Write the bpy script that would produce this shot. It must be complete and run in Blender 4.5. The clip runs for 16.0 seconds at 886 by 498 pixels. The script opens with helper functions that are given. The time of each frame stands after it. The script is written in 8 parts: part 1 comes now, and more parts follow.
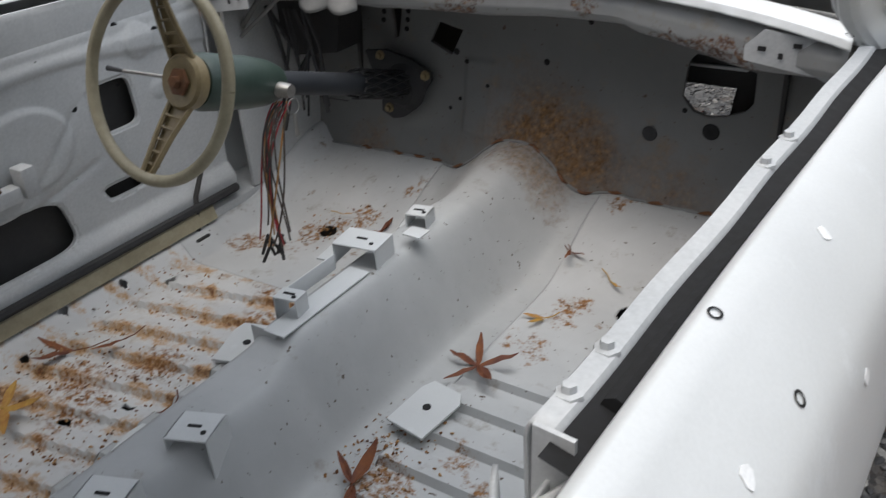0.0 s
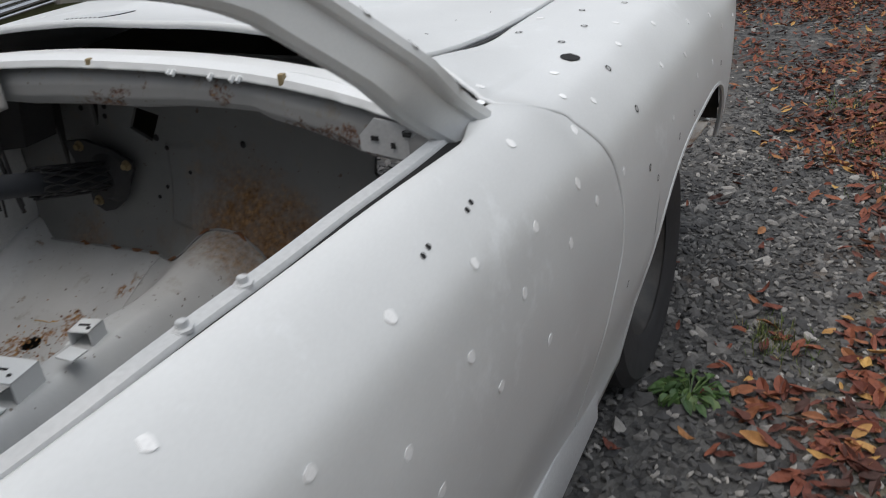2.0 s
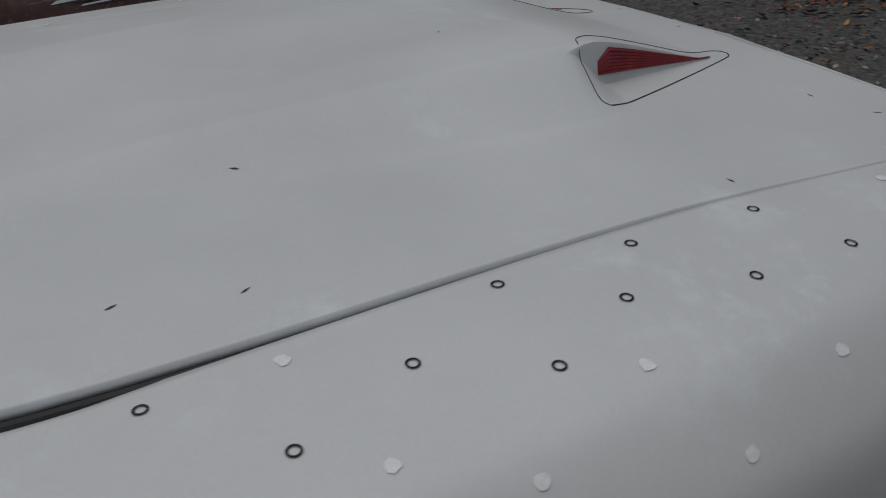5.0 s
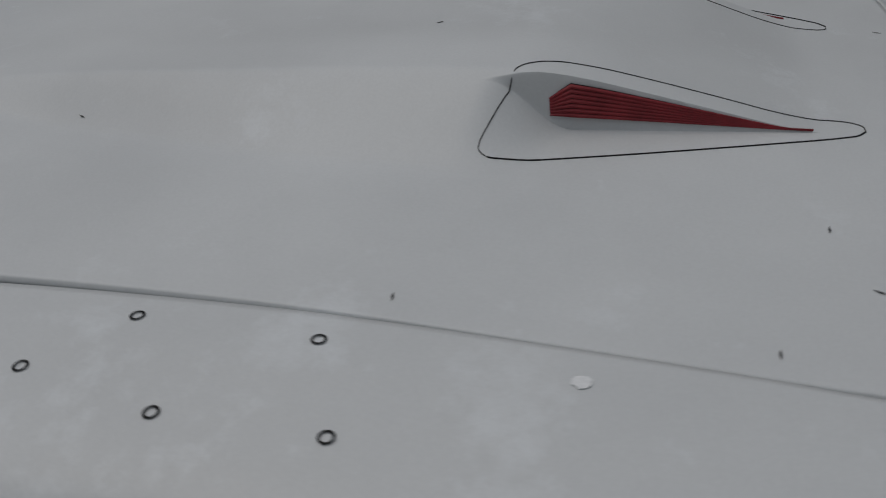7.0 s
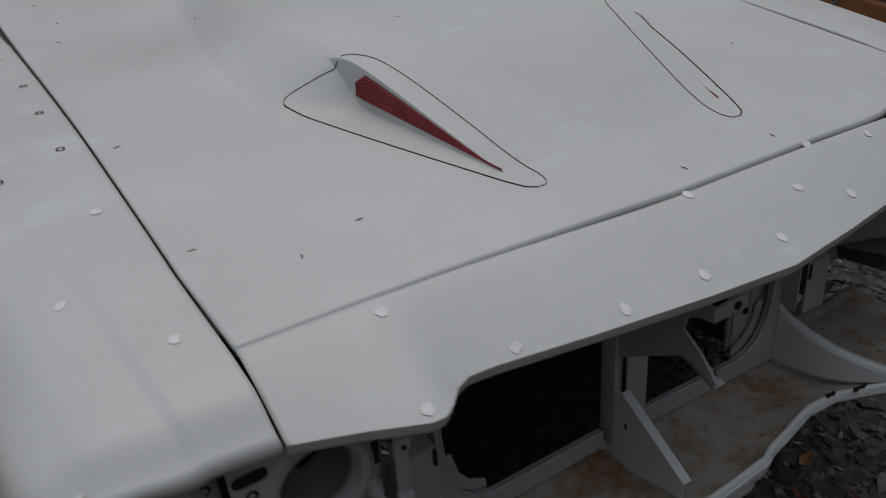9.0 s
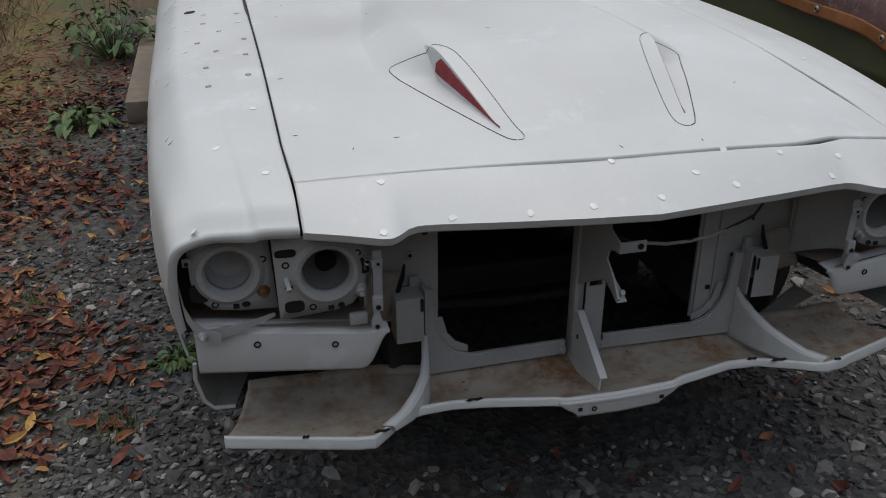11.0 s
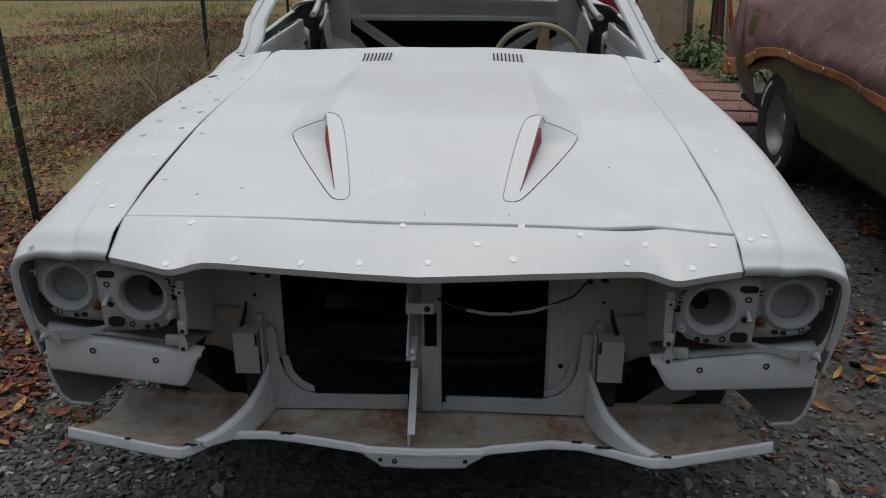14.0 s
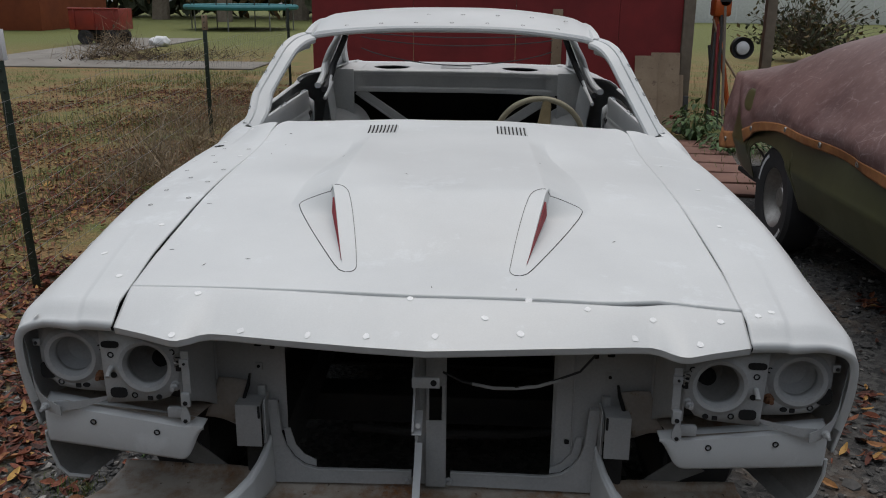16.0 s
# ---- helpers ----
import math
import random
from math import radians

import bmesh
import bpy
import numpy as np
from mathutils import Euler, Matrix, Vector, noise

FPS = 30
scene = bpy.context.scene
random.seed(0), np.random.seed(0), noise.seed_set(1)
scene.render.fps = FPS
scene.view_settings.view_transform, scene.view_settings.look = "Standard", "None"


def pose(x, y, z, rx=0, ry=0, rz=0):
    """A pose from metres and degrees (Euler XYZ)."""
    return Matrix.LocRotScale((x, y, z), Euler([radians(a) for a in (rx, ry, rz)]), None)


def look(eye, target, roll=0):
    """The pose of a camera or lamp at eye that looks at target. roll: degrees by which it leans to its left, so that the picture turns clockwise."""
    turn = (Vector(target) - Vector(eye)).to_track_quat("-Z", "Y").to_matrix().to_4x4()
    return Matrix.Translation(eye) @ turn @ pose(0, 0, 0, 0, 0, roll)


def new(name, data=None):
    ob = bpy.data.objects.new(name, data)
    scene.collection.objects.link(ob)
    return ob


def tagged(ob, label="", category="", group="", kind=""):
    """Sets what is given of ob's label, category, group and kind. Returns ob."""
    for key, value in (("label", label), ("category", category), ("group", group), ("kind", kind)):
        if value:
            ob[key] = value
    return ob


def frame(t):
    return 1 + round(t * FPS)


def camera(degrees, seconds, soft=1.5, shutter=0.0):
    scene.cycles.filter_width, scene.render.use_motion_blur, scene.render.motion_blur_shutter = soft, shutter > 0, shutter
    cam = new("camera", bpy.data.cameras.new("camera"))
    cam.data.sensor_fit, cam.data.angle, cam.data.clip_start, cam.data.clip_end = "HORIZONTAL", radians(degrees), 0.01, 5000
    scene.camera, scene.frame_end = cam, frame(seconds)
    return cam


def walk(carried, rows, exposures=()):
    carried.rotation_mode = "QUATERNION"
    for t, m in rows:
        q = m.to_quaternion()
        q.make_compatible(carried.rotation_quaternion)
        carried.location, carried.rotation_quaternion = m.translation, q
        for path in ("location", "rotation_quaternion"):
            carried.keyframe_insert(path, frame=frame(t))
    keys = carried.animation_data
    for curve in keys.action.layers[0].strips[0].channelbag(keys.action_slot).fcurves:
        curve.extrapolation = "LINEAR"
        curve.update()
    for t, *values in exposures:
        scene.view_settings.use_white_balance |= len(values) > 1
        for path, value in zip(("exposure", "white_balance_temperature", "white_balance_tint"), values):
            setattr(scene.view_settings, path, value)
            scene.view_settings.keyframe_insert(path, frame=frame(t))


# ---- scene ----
# camera and its way
cam = camera(53.96, 16.0, soft=1.0, shutter=0.3)
PATH = [
    (0.0, look((-1.023, 3.251, 1.423), (-0.007, 1.834, 0.444), -4.26)),
    (0.5, look((-1.065, 3.227, 1.435), (-0.136, 1.703, 0.533), -4.75)),
    (1.0, look((-1.190, 3.147, 1.445), (-0.293, 1.599, 0.550), -6.37)),
    (1.5, look((-1.318, 3.038, 1.438), (-0.443, 1.496, 0.513), -6.98)),
    (2.0, look((-1.343, 2.851, 1.428), (-0.496, 1.293, 0.504), -6.15)),
    (2.5, look((-1.299, 2.559, 1.437), (-0.409, 1.004, 0.547), -4.88)),
    (3.0, look((-1.320, 2.284, 1.447), (-0.248, 0.835, 0.580), -3.76)),
    (3.5, look((-1.322, 2.060, 1.466), (-0.082, 0.762, 0.585), -2.47)),
    (4.0, look((-1.237, 1.807, 1.446), (0.084, 0.634, 0.509), -1.94)),
    (4.5, look((-1.221, 1.580, 1.439), (0.194, 0.562, 0.459), -2.88)),
    (5.0, look((-1.305, 1.333, 1.441), (0.240, 0.542, 0.448), -4.31)),
    (5.2, look((-1.312, 1.266, 1.436), (0.277, 0.567, 0.444), -4.36)),
    (5.5, look((-1.303, 1.151, 1.416), (0.344, 0.617, 0.415), -4.30)),
    (6.0, look((-1.297, 0.929, 1.405), (0.417, 0.717, 0.397), -5.32)),
    (6.5, look((-1.277, 0.665, 1.397), (0.442, 0.820, 0.386), -6.64)),
    (7.0, look((-1.233, 0.375, 1.393), (0.407, 0.905, 0.379), -7.54)),
    (7.3, look((-1.192, 0.177, 1.399), (0.348, 0.961, 0.392), -8.21)),
    (7.5, look((-1.161, 0.057, 1.409), (0.305, 0.970, 0.402), -7.96)),
    (8.0, look((-1.185, -0.250, 1.410), (0.118, 0.924, 0.448), -6.13)),
    (8.5, look((-1.126, -0.490, 1.453), (-0.002, 0.872, 0.513), -5.14)),
    (9.0, look((-0.873, -0.676, 1.443), (0.026, 0.827, 0.477), -4.37)),
    (9.5, look((-0.815, -0.978, 1.422), (-0.148, 0.649, 0.469), -2.87)),
    (9.7, look((-0.840, -1.077, 1.452), (-0.244, 0.578, 0.502), -2.06)),
    (10.0, look((-0.844, -1.201, 1.486), (-0.316, 0.476, 0.535), -1.33)),
    (10.5, look((-0.829, -1.351, 1.513), (-0.357, 0.363, 0.595), -0.37)),
    (11.0, look((-0.791, -1.455, 1.523), (-0.336, 0.286, 0.649), -0.02)),
    (11.5, look((-0.721, -1.541, 1.531), (-0.299, 0.232, 0.705), 0.03)),
    (11.8, look((-0.639, -1.588, 1.533), (-0.288, 0.218, 0.749), 0.23)),
    (12.0, look((-0.588, -1.614, 1.538), (-0.293, 0.209, 0.771), 0.07)),
    (12.5, look((-0.369, -1.558, 1.522), (-0.177, 0.282, 0.763), 0.35)),
    (13.0, look((-0.145, -1.532, 1.530), (-0.046, 0.319, 0.779), 0.89)),
    (13.5, look((0.065, -1.657, 1.533), (0.063, 0.201, 0.794), 0.39)),
    (14.0, look((0.115, -1.710, 1.542), (0.033, 0.156, 0.827), -0.13)),
    (14.5, look((0.088, -1.718, 1.549), (-0.018, 0.157, 0.860), -0.02)),
    (15.0, look((0.087, -1.713, 1.558), (-0.013, 0.173, 0.899), 0.41)),
    (15.5, look((0.091, -1.713, 1.560), (0.001, 0.189, 0.948), 0.51)),
    (16.0, look((0.091, -1.707, 1.557), (0.015, 0.208, 0.986), 0.52)),
]
EXPOSURES = [(0.0, 0.85), (1.0, 0.6), (1.5, 0.45), (2.5, 0.35), (3.0, 0.0), (3.5, -0.42), (4.2, -0.82), (5.0, -0.97), (7.5, -1.06), (8.5, -1.0), (9.2, -0.73), (9.7, -0.4), (11.8, -0.06), (12.5, -0.05), (16.0, -0.06)]
walk(cam, PATH, EXPOSURES)

# world and sun: an overcast autumn day
world = bpy.data.worlds.new("overcast_sky")
scene.world = world
world.use_nodes = True
wn, wl = world.node_tree.nodes, world.node_tree.links
wn.clear()
w_out = wn.new("ShaderNodeOutputWorld")
w_bg = wn.new("ShaderNodeBackground")
w_sky = wn.new("ShaderNodeTexSky")
w_sky.sky_type = "NISHITA"
w_sky.sun_disc = False
w_sky.sun_elevation = radians(70)
w_sky.sun_rotation = radians(20)
w_sky.air_density, w_sky.dust_density, w_sky.ozone_density = 1.2, 6.0, 1.0
w_mix = wn.new("ShaderNodeMix")
w_mix.data_type = "RGBA"
w_mix.inputs[0].default_value = 0.6
w_mix.inputs[7].default_value = (7.6, 8.0, 8.6, 1)
wl.new(w_sky.outputs[0], w_mix.inputs[6])
# an overcast sky is brightest overhead
w_co = wn.new("ShaderNodeTexCoord")
w_xyz = wn.new("ShaderNodeSeparateXYZ")
wl.new(w_co.outputs["Generated"], w_xyz.inputs[0])
w_up = wn.new("ShaderNodeMapRange")
w_up.inputs[1].default_value, w_up.inputs[2].default_value, w_up.inputs[3].default_value, w_up.inputs[4].default_value = 0.0, 1.0, 0.06, 0.135
wl.new(w_xyz.outputs[2], w_up.inputs[0])
wl.new(w_up.outputs[0], w_bg.inputs[1])
wl.new(w_mix.outputs[2], w_bg.inputs[0])
wl.new(w_bg.outputs[0], w_out.inputs[0])
sun = new("sun", bpy.data.lights.new("sun", "SUN"))
sun.data.energy, sun.data.angle, sun.data.color = 0.8, radians(60), (1.0, 0.995, 0.965)
sun.matrix_world = look((-0.8, 1.9, 8), (0, 1.5, 0))


# ---- materials ----
def material(name, base, rough=0.5, metal=0.0, spec=0.5):
    m = bpy.data.materials.new(name)
    m.use_nodes = True
    b = m.node_tree.nodes["Principled BSDF"]
    b.inputs["Base Color"].default_value = (*base, 1)
    b.inputs["Roughness"].default_value = rough
    b.inputs["Metallic"].default_value = metal
    b.inputs["Specular IOR Level"].default_value = spec
    return m, m.node_tree.nodes, m.node_tree.links, b


def noise_node(n, l, scale, detail=5.0, rough=0.6, coord=None):
    t = n.new("ShaderNodeTexNoise")
    t.inputs["Scale"].default_value = scale
    t.inputs["Detail"].default_value = detail
    t.inputs["Roughness"].default_value = rough
    if coord is None:
        coord = n.new("ShaderNodeTexCoord").outputs["Object"]
    l.new(coord, t.inputs["Vector"])
    return t


def ramp(n, l, src, stops):
    r = n.new("ShaderNodeValToRGB")
    el = r.color_ramp.elements
    while len(el) < len(stops):
        el.new(0.5)
    for e, (p, c) in zip(el, stops):
        e.position, e.color = p, (*c, 1)
    l.new(src, r.inputs[0])
    return r


def mixc(n, l, fac, a, b):
    m = n.new("ShaderNodeMix")
    m.data_type = "RGBA"
    for s, v in ((0, fac), (6, a), (7, b)):
        if isinstance(v, (int, float)):
            m.inputs[s].default_value = v
        elif isinstance(v, tuple):
            m.inputs[s].default_value = (*v, 1)
        else:
            l.new(v, m.inputs[s])
    return m.outputs[2]


def bumped(n, l, b, src, strength, dist=0.002):
    bp = n.new("ShaderNodeBump")
    bp.inputs["Strength"].default_value = strength
    bp.inputs["Distance"].default_value = dist
    l.new(src, bp.inputs["Height"])
    l.new(bp.outputs[0], b.inputs["Normal"])


def varied(name, c1, c2, scale, rough=0.5, fine=120.0, bump=0.15, metal=0.0, c3=None, lo=0.35, hi=0.65, grain=1.0):
    """Two tones that drift over the surface, with fine grain and relief."""
    m, n, l, b = material(name, c1, rough, metal)
    co = n.new("ShaderNodeTexCoord").outputs["Object"]
    big = noise_node(n, l, scale, 6, 0.6, co)
    small = noise_node(n, l, fine, 4, 0.6, co)
    r = ramp(n, l, big.outputs[0], [(lo, c1), (hi, c2)])
    col = r.outputs[0]
    if c3:
        spots = ramp(n, l, noise_node(n, l, scale * 3.1, 8, 0.7, co).outputs[0], [(0.58, (0, 0, 0)), (0.68, (1, 1, 1))])
        col = mixc(n, l, spots.outputs[0], col, c3)
    g = ramp(n, l, small.outputs[0], [(0.2, (1 - 0.14 * grain,) * 3), (0.8, (1 + 0.08 * grain,) * 3)])
    mul = n.new("ShaderNodeMix")
    mul.data_type, mul.blend_type = "RGBA", "MULTIPLY"
    mul.inputs[0].default_value = 1.0
    l.new(col, mul.inputs[6])
    l.new(g.outputs[0], mul.inputs[7])
    l.new(mul.outputs[2], b.inputs["Base Color"])
    rr = ramp(n, l, big.outputs[0], [(0.3, (rough * 0.85,) * 3), (0.7, (min(1, rough * 1.15),) * 3)])
    l.new(rr.outputs[0], b.inputs["Roughness"])
    if bump:
        bumped(n, l, b, small.outputs[0], bump)
    return m


M_PRIMER = varied("primer_paint", (0.550, 0.566, 0.567), (0.622, 0.640, 0.640), 1.8, 0.42, 260, 0.02, c3=(0.645, 0.668, 0.675), grain=0.35)
# darker copy of the primer; shade under the nose is in its colour
M_FRONT = varied("shade_darkened_primer", (0.355, 0.365, 0.368), (0.43, 0.436, 0.435), 6.0, 0.6, 160, 0.1)
M_FLAP = varied("rust_tinged_primer", (0.25, 0.22, 0.19), (0.32, 0.29, 0.26), 9.0, 0.7, 120, 0.2, c3=(0.20, 0.13, 0.08))
# primer darkened in colour for parts that lie deep in shade
M_DIM = varied("deep_shade_primer", (0.16, 0.16, 0.155), (0.24, 0.235, 0.225), 7.0, 0.7, 120, 0.2)
M_INNER = varied("inner_primer", (0.47, 0.485, 0.49), (0.55, 0.56, 0.56), 5.0, 0.55, 160, 0.08)
M_BARE = varied("bare_white_filler", (0.82, 0.83, 0.83), (0.75, 0.76, 0.76), 60, 0.5, 300, 0.1)
M_BLACK = varied("black_rubber", (0.02, 0.02, 0.022), (0.035, 0.035, 0.036), 20, 0.7, 200, 0.2)
M_INK = varied("black_ink", (0.006, 0.006, 0.007), (0.011, 0.011, 0.011), 60, 0.85, 200, 0.0)
# near black: dark parts, and sheets in hollows coloured to pass for shade
M_DARK = varied("dark_parts_and_deep_shade", (0.03, 0.03, 0.031), (0.055, 0.053, 0.05), 6, 0.8, 90, 0.2)
M_RED = varied("red_grille_paint", (0.27, 0.006, 0.014), (0.19, 0.005, 0.011), 30, 0.55, 200, 0.05)
M_BARN = varied("barn_red_paint", (0.23, 0.018, 0.02), (0.17, 0.014, 0.016), 2.5, 0.6, 60, 0.2)
M_GREEN = varied("olive_green_paint", (0.075, 0.078, 0.03), (0.055, 0.058, 0.024), 2.5, 0.35, 80, 0.05)


def tarp_material():
    """Brown woven plastic, faded in patches, with pale cracked creases."""
    m, n, l, b = material("brown_tarp", (0.1, 0.05, 0.045), 0.5)
    co = n.new("ShaderNodeTexCoord").outputs["Object"]
    big = noise_node(n, l, 2.2, 6, 0.6, co)
    mid = noise_node(n, l, 26, 6, 0.7, co)
    base = ramp(n, l, big.outputs[0], [(0.3, (0.085, 0.040, 0.037)), (0.7, (0.155, 0.088, 0.080))])
    wear = ramp(n, l, mid.outputs[0], [(0.52, (0, 0, 0)), (0.72, (0.5, 0.5, 0.5))])
    col = mixc(n, l, wear.outputs[0], base.outputs[0], (0.27, 0.19, 0.18))
    for scale, stretch, w, keep in ((3.0, (1, 1.0, 1.6), 0.010, 0.50), (8.0, (1, 1.5, 0.8), 0.022, 0.52), (21.0, (1, 0.7, 1.6), 0.05, 0.55)):
        mp = n.new("ShaderNodeMapping")
        mp.inputs["Scale"].default_value = stretch
        mp.inputs["Rotation"].default_value = (0.5 + 0.02 * scale, 0, 0)
        l.new(co, mp.inputs["Vector"])
        warp = n.new("ShaderNodeVectorMath")
        warp.operation = "MULTIPLY_ADD"
        l.new(noise_node(n, l, scale * 1.4, 3, 0.5, mp.outputs[0]).outputs["Color"], warp.inputs[0])
        warp.inputs[1].default_value = (0.5 / scale,) * 3
        l.new(mp.outputs[0], warp.inputs[2])
        vor = n.new("ShaderNodeTexVoronoi")
        vor.feature = "DISTANCE_TO_EDGE"
        vor.inputs["Scale"].default_value = scale
        l.new(warp.outputs[0], vor.inputs["Vector"])
        line = ramp(n, l, vor.outputs["Distance"], [(0.0, (1, 1, 1)), (w, (0, 0, 0))])
        some = ramp(n, l, noise_node(n, l, scale * 0.9, 4, 0.6, co).outputs[0], [(keep, (0, 0, 0)), (keep + 0.12, (0.7, 0.7, 0.7))])
        both = n.new("ShaderNodeMath")
        both.operation = "MULTIPLY"
        l.new(line.outputs[0], both.inputs[0])
        l.new(some.outputs[0], both.inputs[1])
        col = mixc(n, l, both.outputs[0], col, (0.36, 0.28, 0.27))
    l.new(col, b.inputs["Base Color"])
    bumped(n, l, b, mid.outputs[0], 0.5, 0.004)
    return m


M_TARP = tarp_material()
M_IVORY = varied("ivory_plastic", (0.38, 0.34, 0.235), (0.29, 0.255, 0.17), 12, 0.45, 120, 0.08)
M_STEEL = varied("zinc_steel", (0.42, 0.41, 0.39), (0.32, 0.31, 0.29), 40, 0.4, 200, 0.1, metal=0.8)


# ---- geometry helpers ----
def clamp01(v):
    return max(0.0, min(1.0, v))


def smooth(a, b, v):
    t = clamp01((v - a) / (b - a))
    return t * t * (3 - 2 * t)


def along(table, v):
    """Value at v of a short table of (position, value), smoothed between its rows."""
    if v <= table[0][0]:
        return table[0][1]
    for (a, p), (b, q) in zip(table, table[1:]):
        if v <= b:
            t = (v - a) / (b - a)
            return p + (q - p) * t
    return table[-1][1]


def refine(table, n=4):
    """The same table with rows between, on a smooth curve through its rows."""
    pts = [Vector(p) for p in table]
    t = [0.0]
    for a, b in zip(pts, pts[1:]):
        t.append(t[-1] + max(1e-6, (b - a).length))
    m = []
    for i in range(len(pts)):
        a, b = max(0, i - 1), min(len(pts) - 1, i + 1)
        m.append((pts[b] - pts[a]) / (t[b] - t[a]))
    out = []
    for i in range(len(pts) - 1):
        h = t[i + 1] - t[i]
        for k in range(n):
            s = k / n
            p = pts[i] * (2 * s ** 3 - 3 * s * s + 1) + m[i] * h * (s ** 3 - 2 * s * s + s) + pts[i + 1] * (3 * s * s - 2 * s ** 3) + m[i + 1] * h * (s ** 3 - s * s)
            out.append((p.x, p.y))
    return out + [tuple(table[-1])]


def empty(name, label, category, at=(0, 0, 0), group="", kind=""):
    ob = new(name)
    ob.location = at
    return tagged(ob, label, category, group, kind)


def part(name, bm, mat, parent=None, label="", smooth_faces=True, sharp=35):
    me = bpy.data.meshes.new(name)
    bmesh.ops.recalc_face_normals(bm, faces=bm.faces)
    if smooth_faces:
        for f in bm.faces:
            f.smooth = True
        for e in bm.edges:
            if len(e.link_faces) == 2 and e.calc_face_angle(0) > radians(sharp):
                e.smooth = False
    bm.to_mesh(me)
    bm.free()
    me.materials.append(mat)
    ob = new(name, me)
    if parent is not None:
        ob.parent = parent
    return tagged(ob, label)


def thick(ob, t, offset=-1.0):
    m = ob.modifiers.new("thickness", "SOLIDIFY")
    m.thickness, m.offset = t, offset
    return ob


def grid(fn, nu, nv, keep=None):
    """A sheet of quads through fn(u, v), u and v from 0 to 1."""
    bm = bmesh.new()
    vs = [[bm.verts.new(fn(i / nu, j / nv)) for j in range(nv + 1)] for i in range(nu + 1)]
    for i in range(nu):
        for j in range(nv):
            if keep is None or keep((i + 0.5) / nu, (j + 0.5) / nv):
                bm.faces.new((vs[i][j], vs[i + 1][j], vs[i + 1][j + 1], vs[i][j + 1]))
    loose = [v for v in bm.verts if not v.link_faces]
    bmesh.ops.delete(bm, geom=loose, context="VERTS")
    return bm


def add_box(bm, lo, hi, bevel=0.0, m=None):
    c = [(a + b) / 2 for a, b in zip(lo, hi)]
    s = [abs(b - a) for a, b in zip(lo, hi)]
    r = bmesh.ops.create_cube(bm, size=1.0, matrix=(m or Matrix()) @ Matrix.Translation(c) @ Matrix.Diagonal((*s, 1)))
    if bevel:
        es = list({e for v in r["verts"] for e in v.link_edges})
        bmesh.ops.bevel(bm, geom=es, offset=bevel, segments=2, affect="EDGES", profile=0.5)
    return bm


def box(lo, hi, bevel=0.0, m=None):
    return add_box(bmesh.new(), lo, hi, bevel, m)


def add_tube(bm, pts, r, seg=10, caps=True):
    pts = [Vector(p) for p in pts]
    rs = r if isinstance(r, (list, tuple)) else [r] * len(pts)
    rings, up = [], None
    for i, p in enumerate(pts):
        d = (pts[min(i + 1, len(pts) - 1)] - pts[max(i - 1, 0)]).normalized()
        if up is None:
            up = d.orthogonal().normalized()
        up = (up - d * up.dot(d)).normalized()
        side = d.cross(up)
        rings.append([bm.verts.new(p + (up * math.cos(2 * math.pi * k / seg) + side * math.sin(2 * math.pi * k / seg)) * rs[i]) for k in range(seg)])
    for a, b in zip(rings, rings[1:]):
        for k in range(seg):
            bm.faces.new((a[k], a[(k + 1) % seg], b[(k + 1) % seg], b[k]))
    if caps:
        bm.faces.new(rings[0])
        bm.faces.new(rings[-1])
    return bm


def tube(pts, r, seg=10, caps=True):
    return add_tube(bmesh.new(), pts, r, seg, caps)


def add_lathe(bm, profile, seg=32, m=None):
    """Turns a profile of (radius, height) round the z axis."""
    m = m or Matrix()
    rings = []
    for r, z in profile:
        rings.append([bm.verts.new(m @ Vector((r * math.cos(2 * math.pi * k / seg), r * math.sin(2 * math.pi * k / seg), z))) for k in range(seg)])
    for a, b in zip(rings, rings[1:]):
        for k in range(seg):
            bm.faces.new((a[k], a[(k + 1) % seg], b[(k + 1) % seg], b[k]))
    return bm


def lathe(profile, seg=32, m=None):
    return add_lathe(bmesh.new(), profile, seg, m)


def add_prism(bm, outline, depth, m=None):
    """A flat outline in xy, pulled up by depth along z."""
    m = m or Matrix()
    a = [bm.verts.new(m @ Vector((x, y, 0))) for x, y in outline]
    b = [bm.verts.new(m @ Vector((x, y, depth))) for x, y in outline]
    bm.faces.new(a[::-1])
    bm.faces.new(b)
    for i in range(len(a)):
        j = (i + 1) % len(a)
        bm.faces.new((a[i], a[j], b[j], b[i]))
    return bm


def prism(outline, depth, m=None):
    return add_prism(bmesh.new(), outline, depth, m)


def strip(pts, w, normal=(0, 0, 1), depth=0.002):
    """A thin band along a line of points."""
    bm = bmesh.new()
    pts = [Vector(p) for p in pts]
    n = Vector(normal)
    rows = []
    for i, p in enumerate(pts):
        d = (pts[min(i + 1, len(pts) - 1)] - pts[max(i - 1, 0)]).normalized()
        s = d.cross(n).normalized() * (w / 2)
        rows.append([bm.verts.new(p + s), bm.verts.new(p - s), bm.verts.new(p - s - n * depth), bm.verts.new(p + s - n * depth)])
    for a, b in zip(rows, rows[1:]):
        for k in range(4):
            bm.faces.new((a[k], a[(k + 1) % 4], b[(k + 1) % 4], b[k]))
    bm.faces.new(rows[0])
    bm.faces.new(rows[-1][::-1])
    return bm


# ---- the car: x to its left-hand (driver's) side, y towards its tail, z up ----
car = empty("car", "stripped two-door car body in light grey primer, without glass", "car", (0, 1.5, 0))
car_inv = Matrix.Translation((0, -1.5, 0))


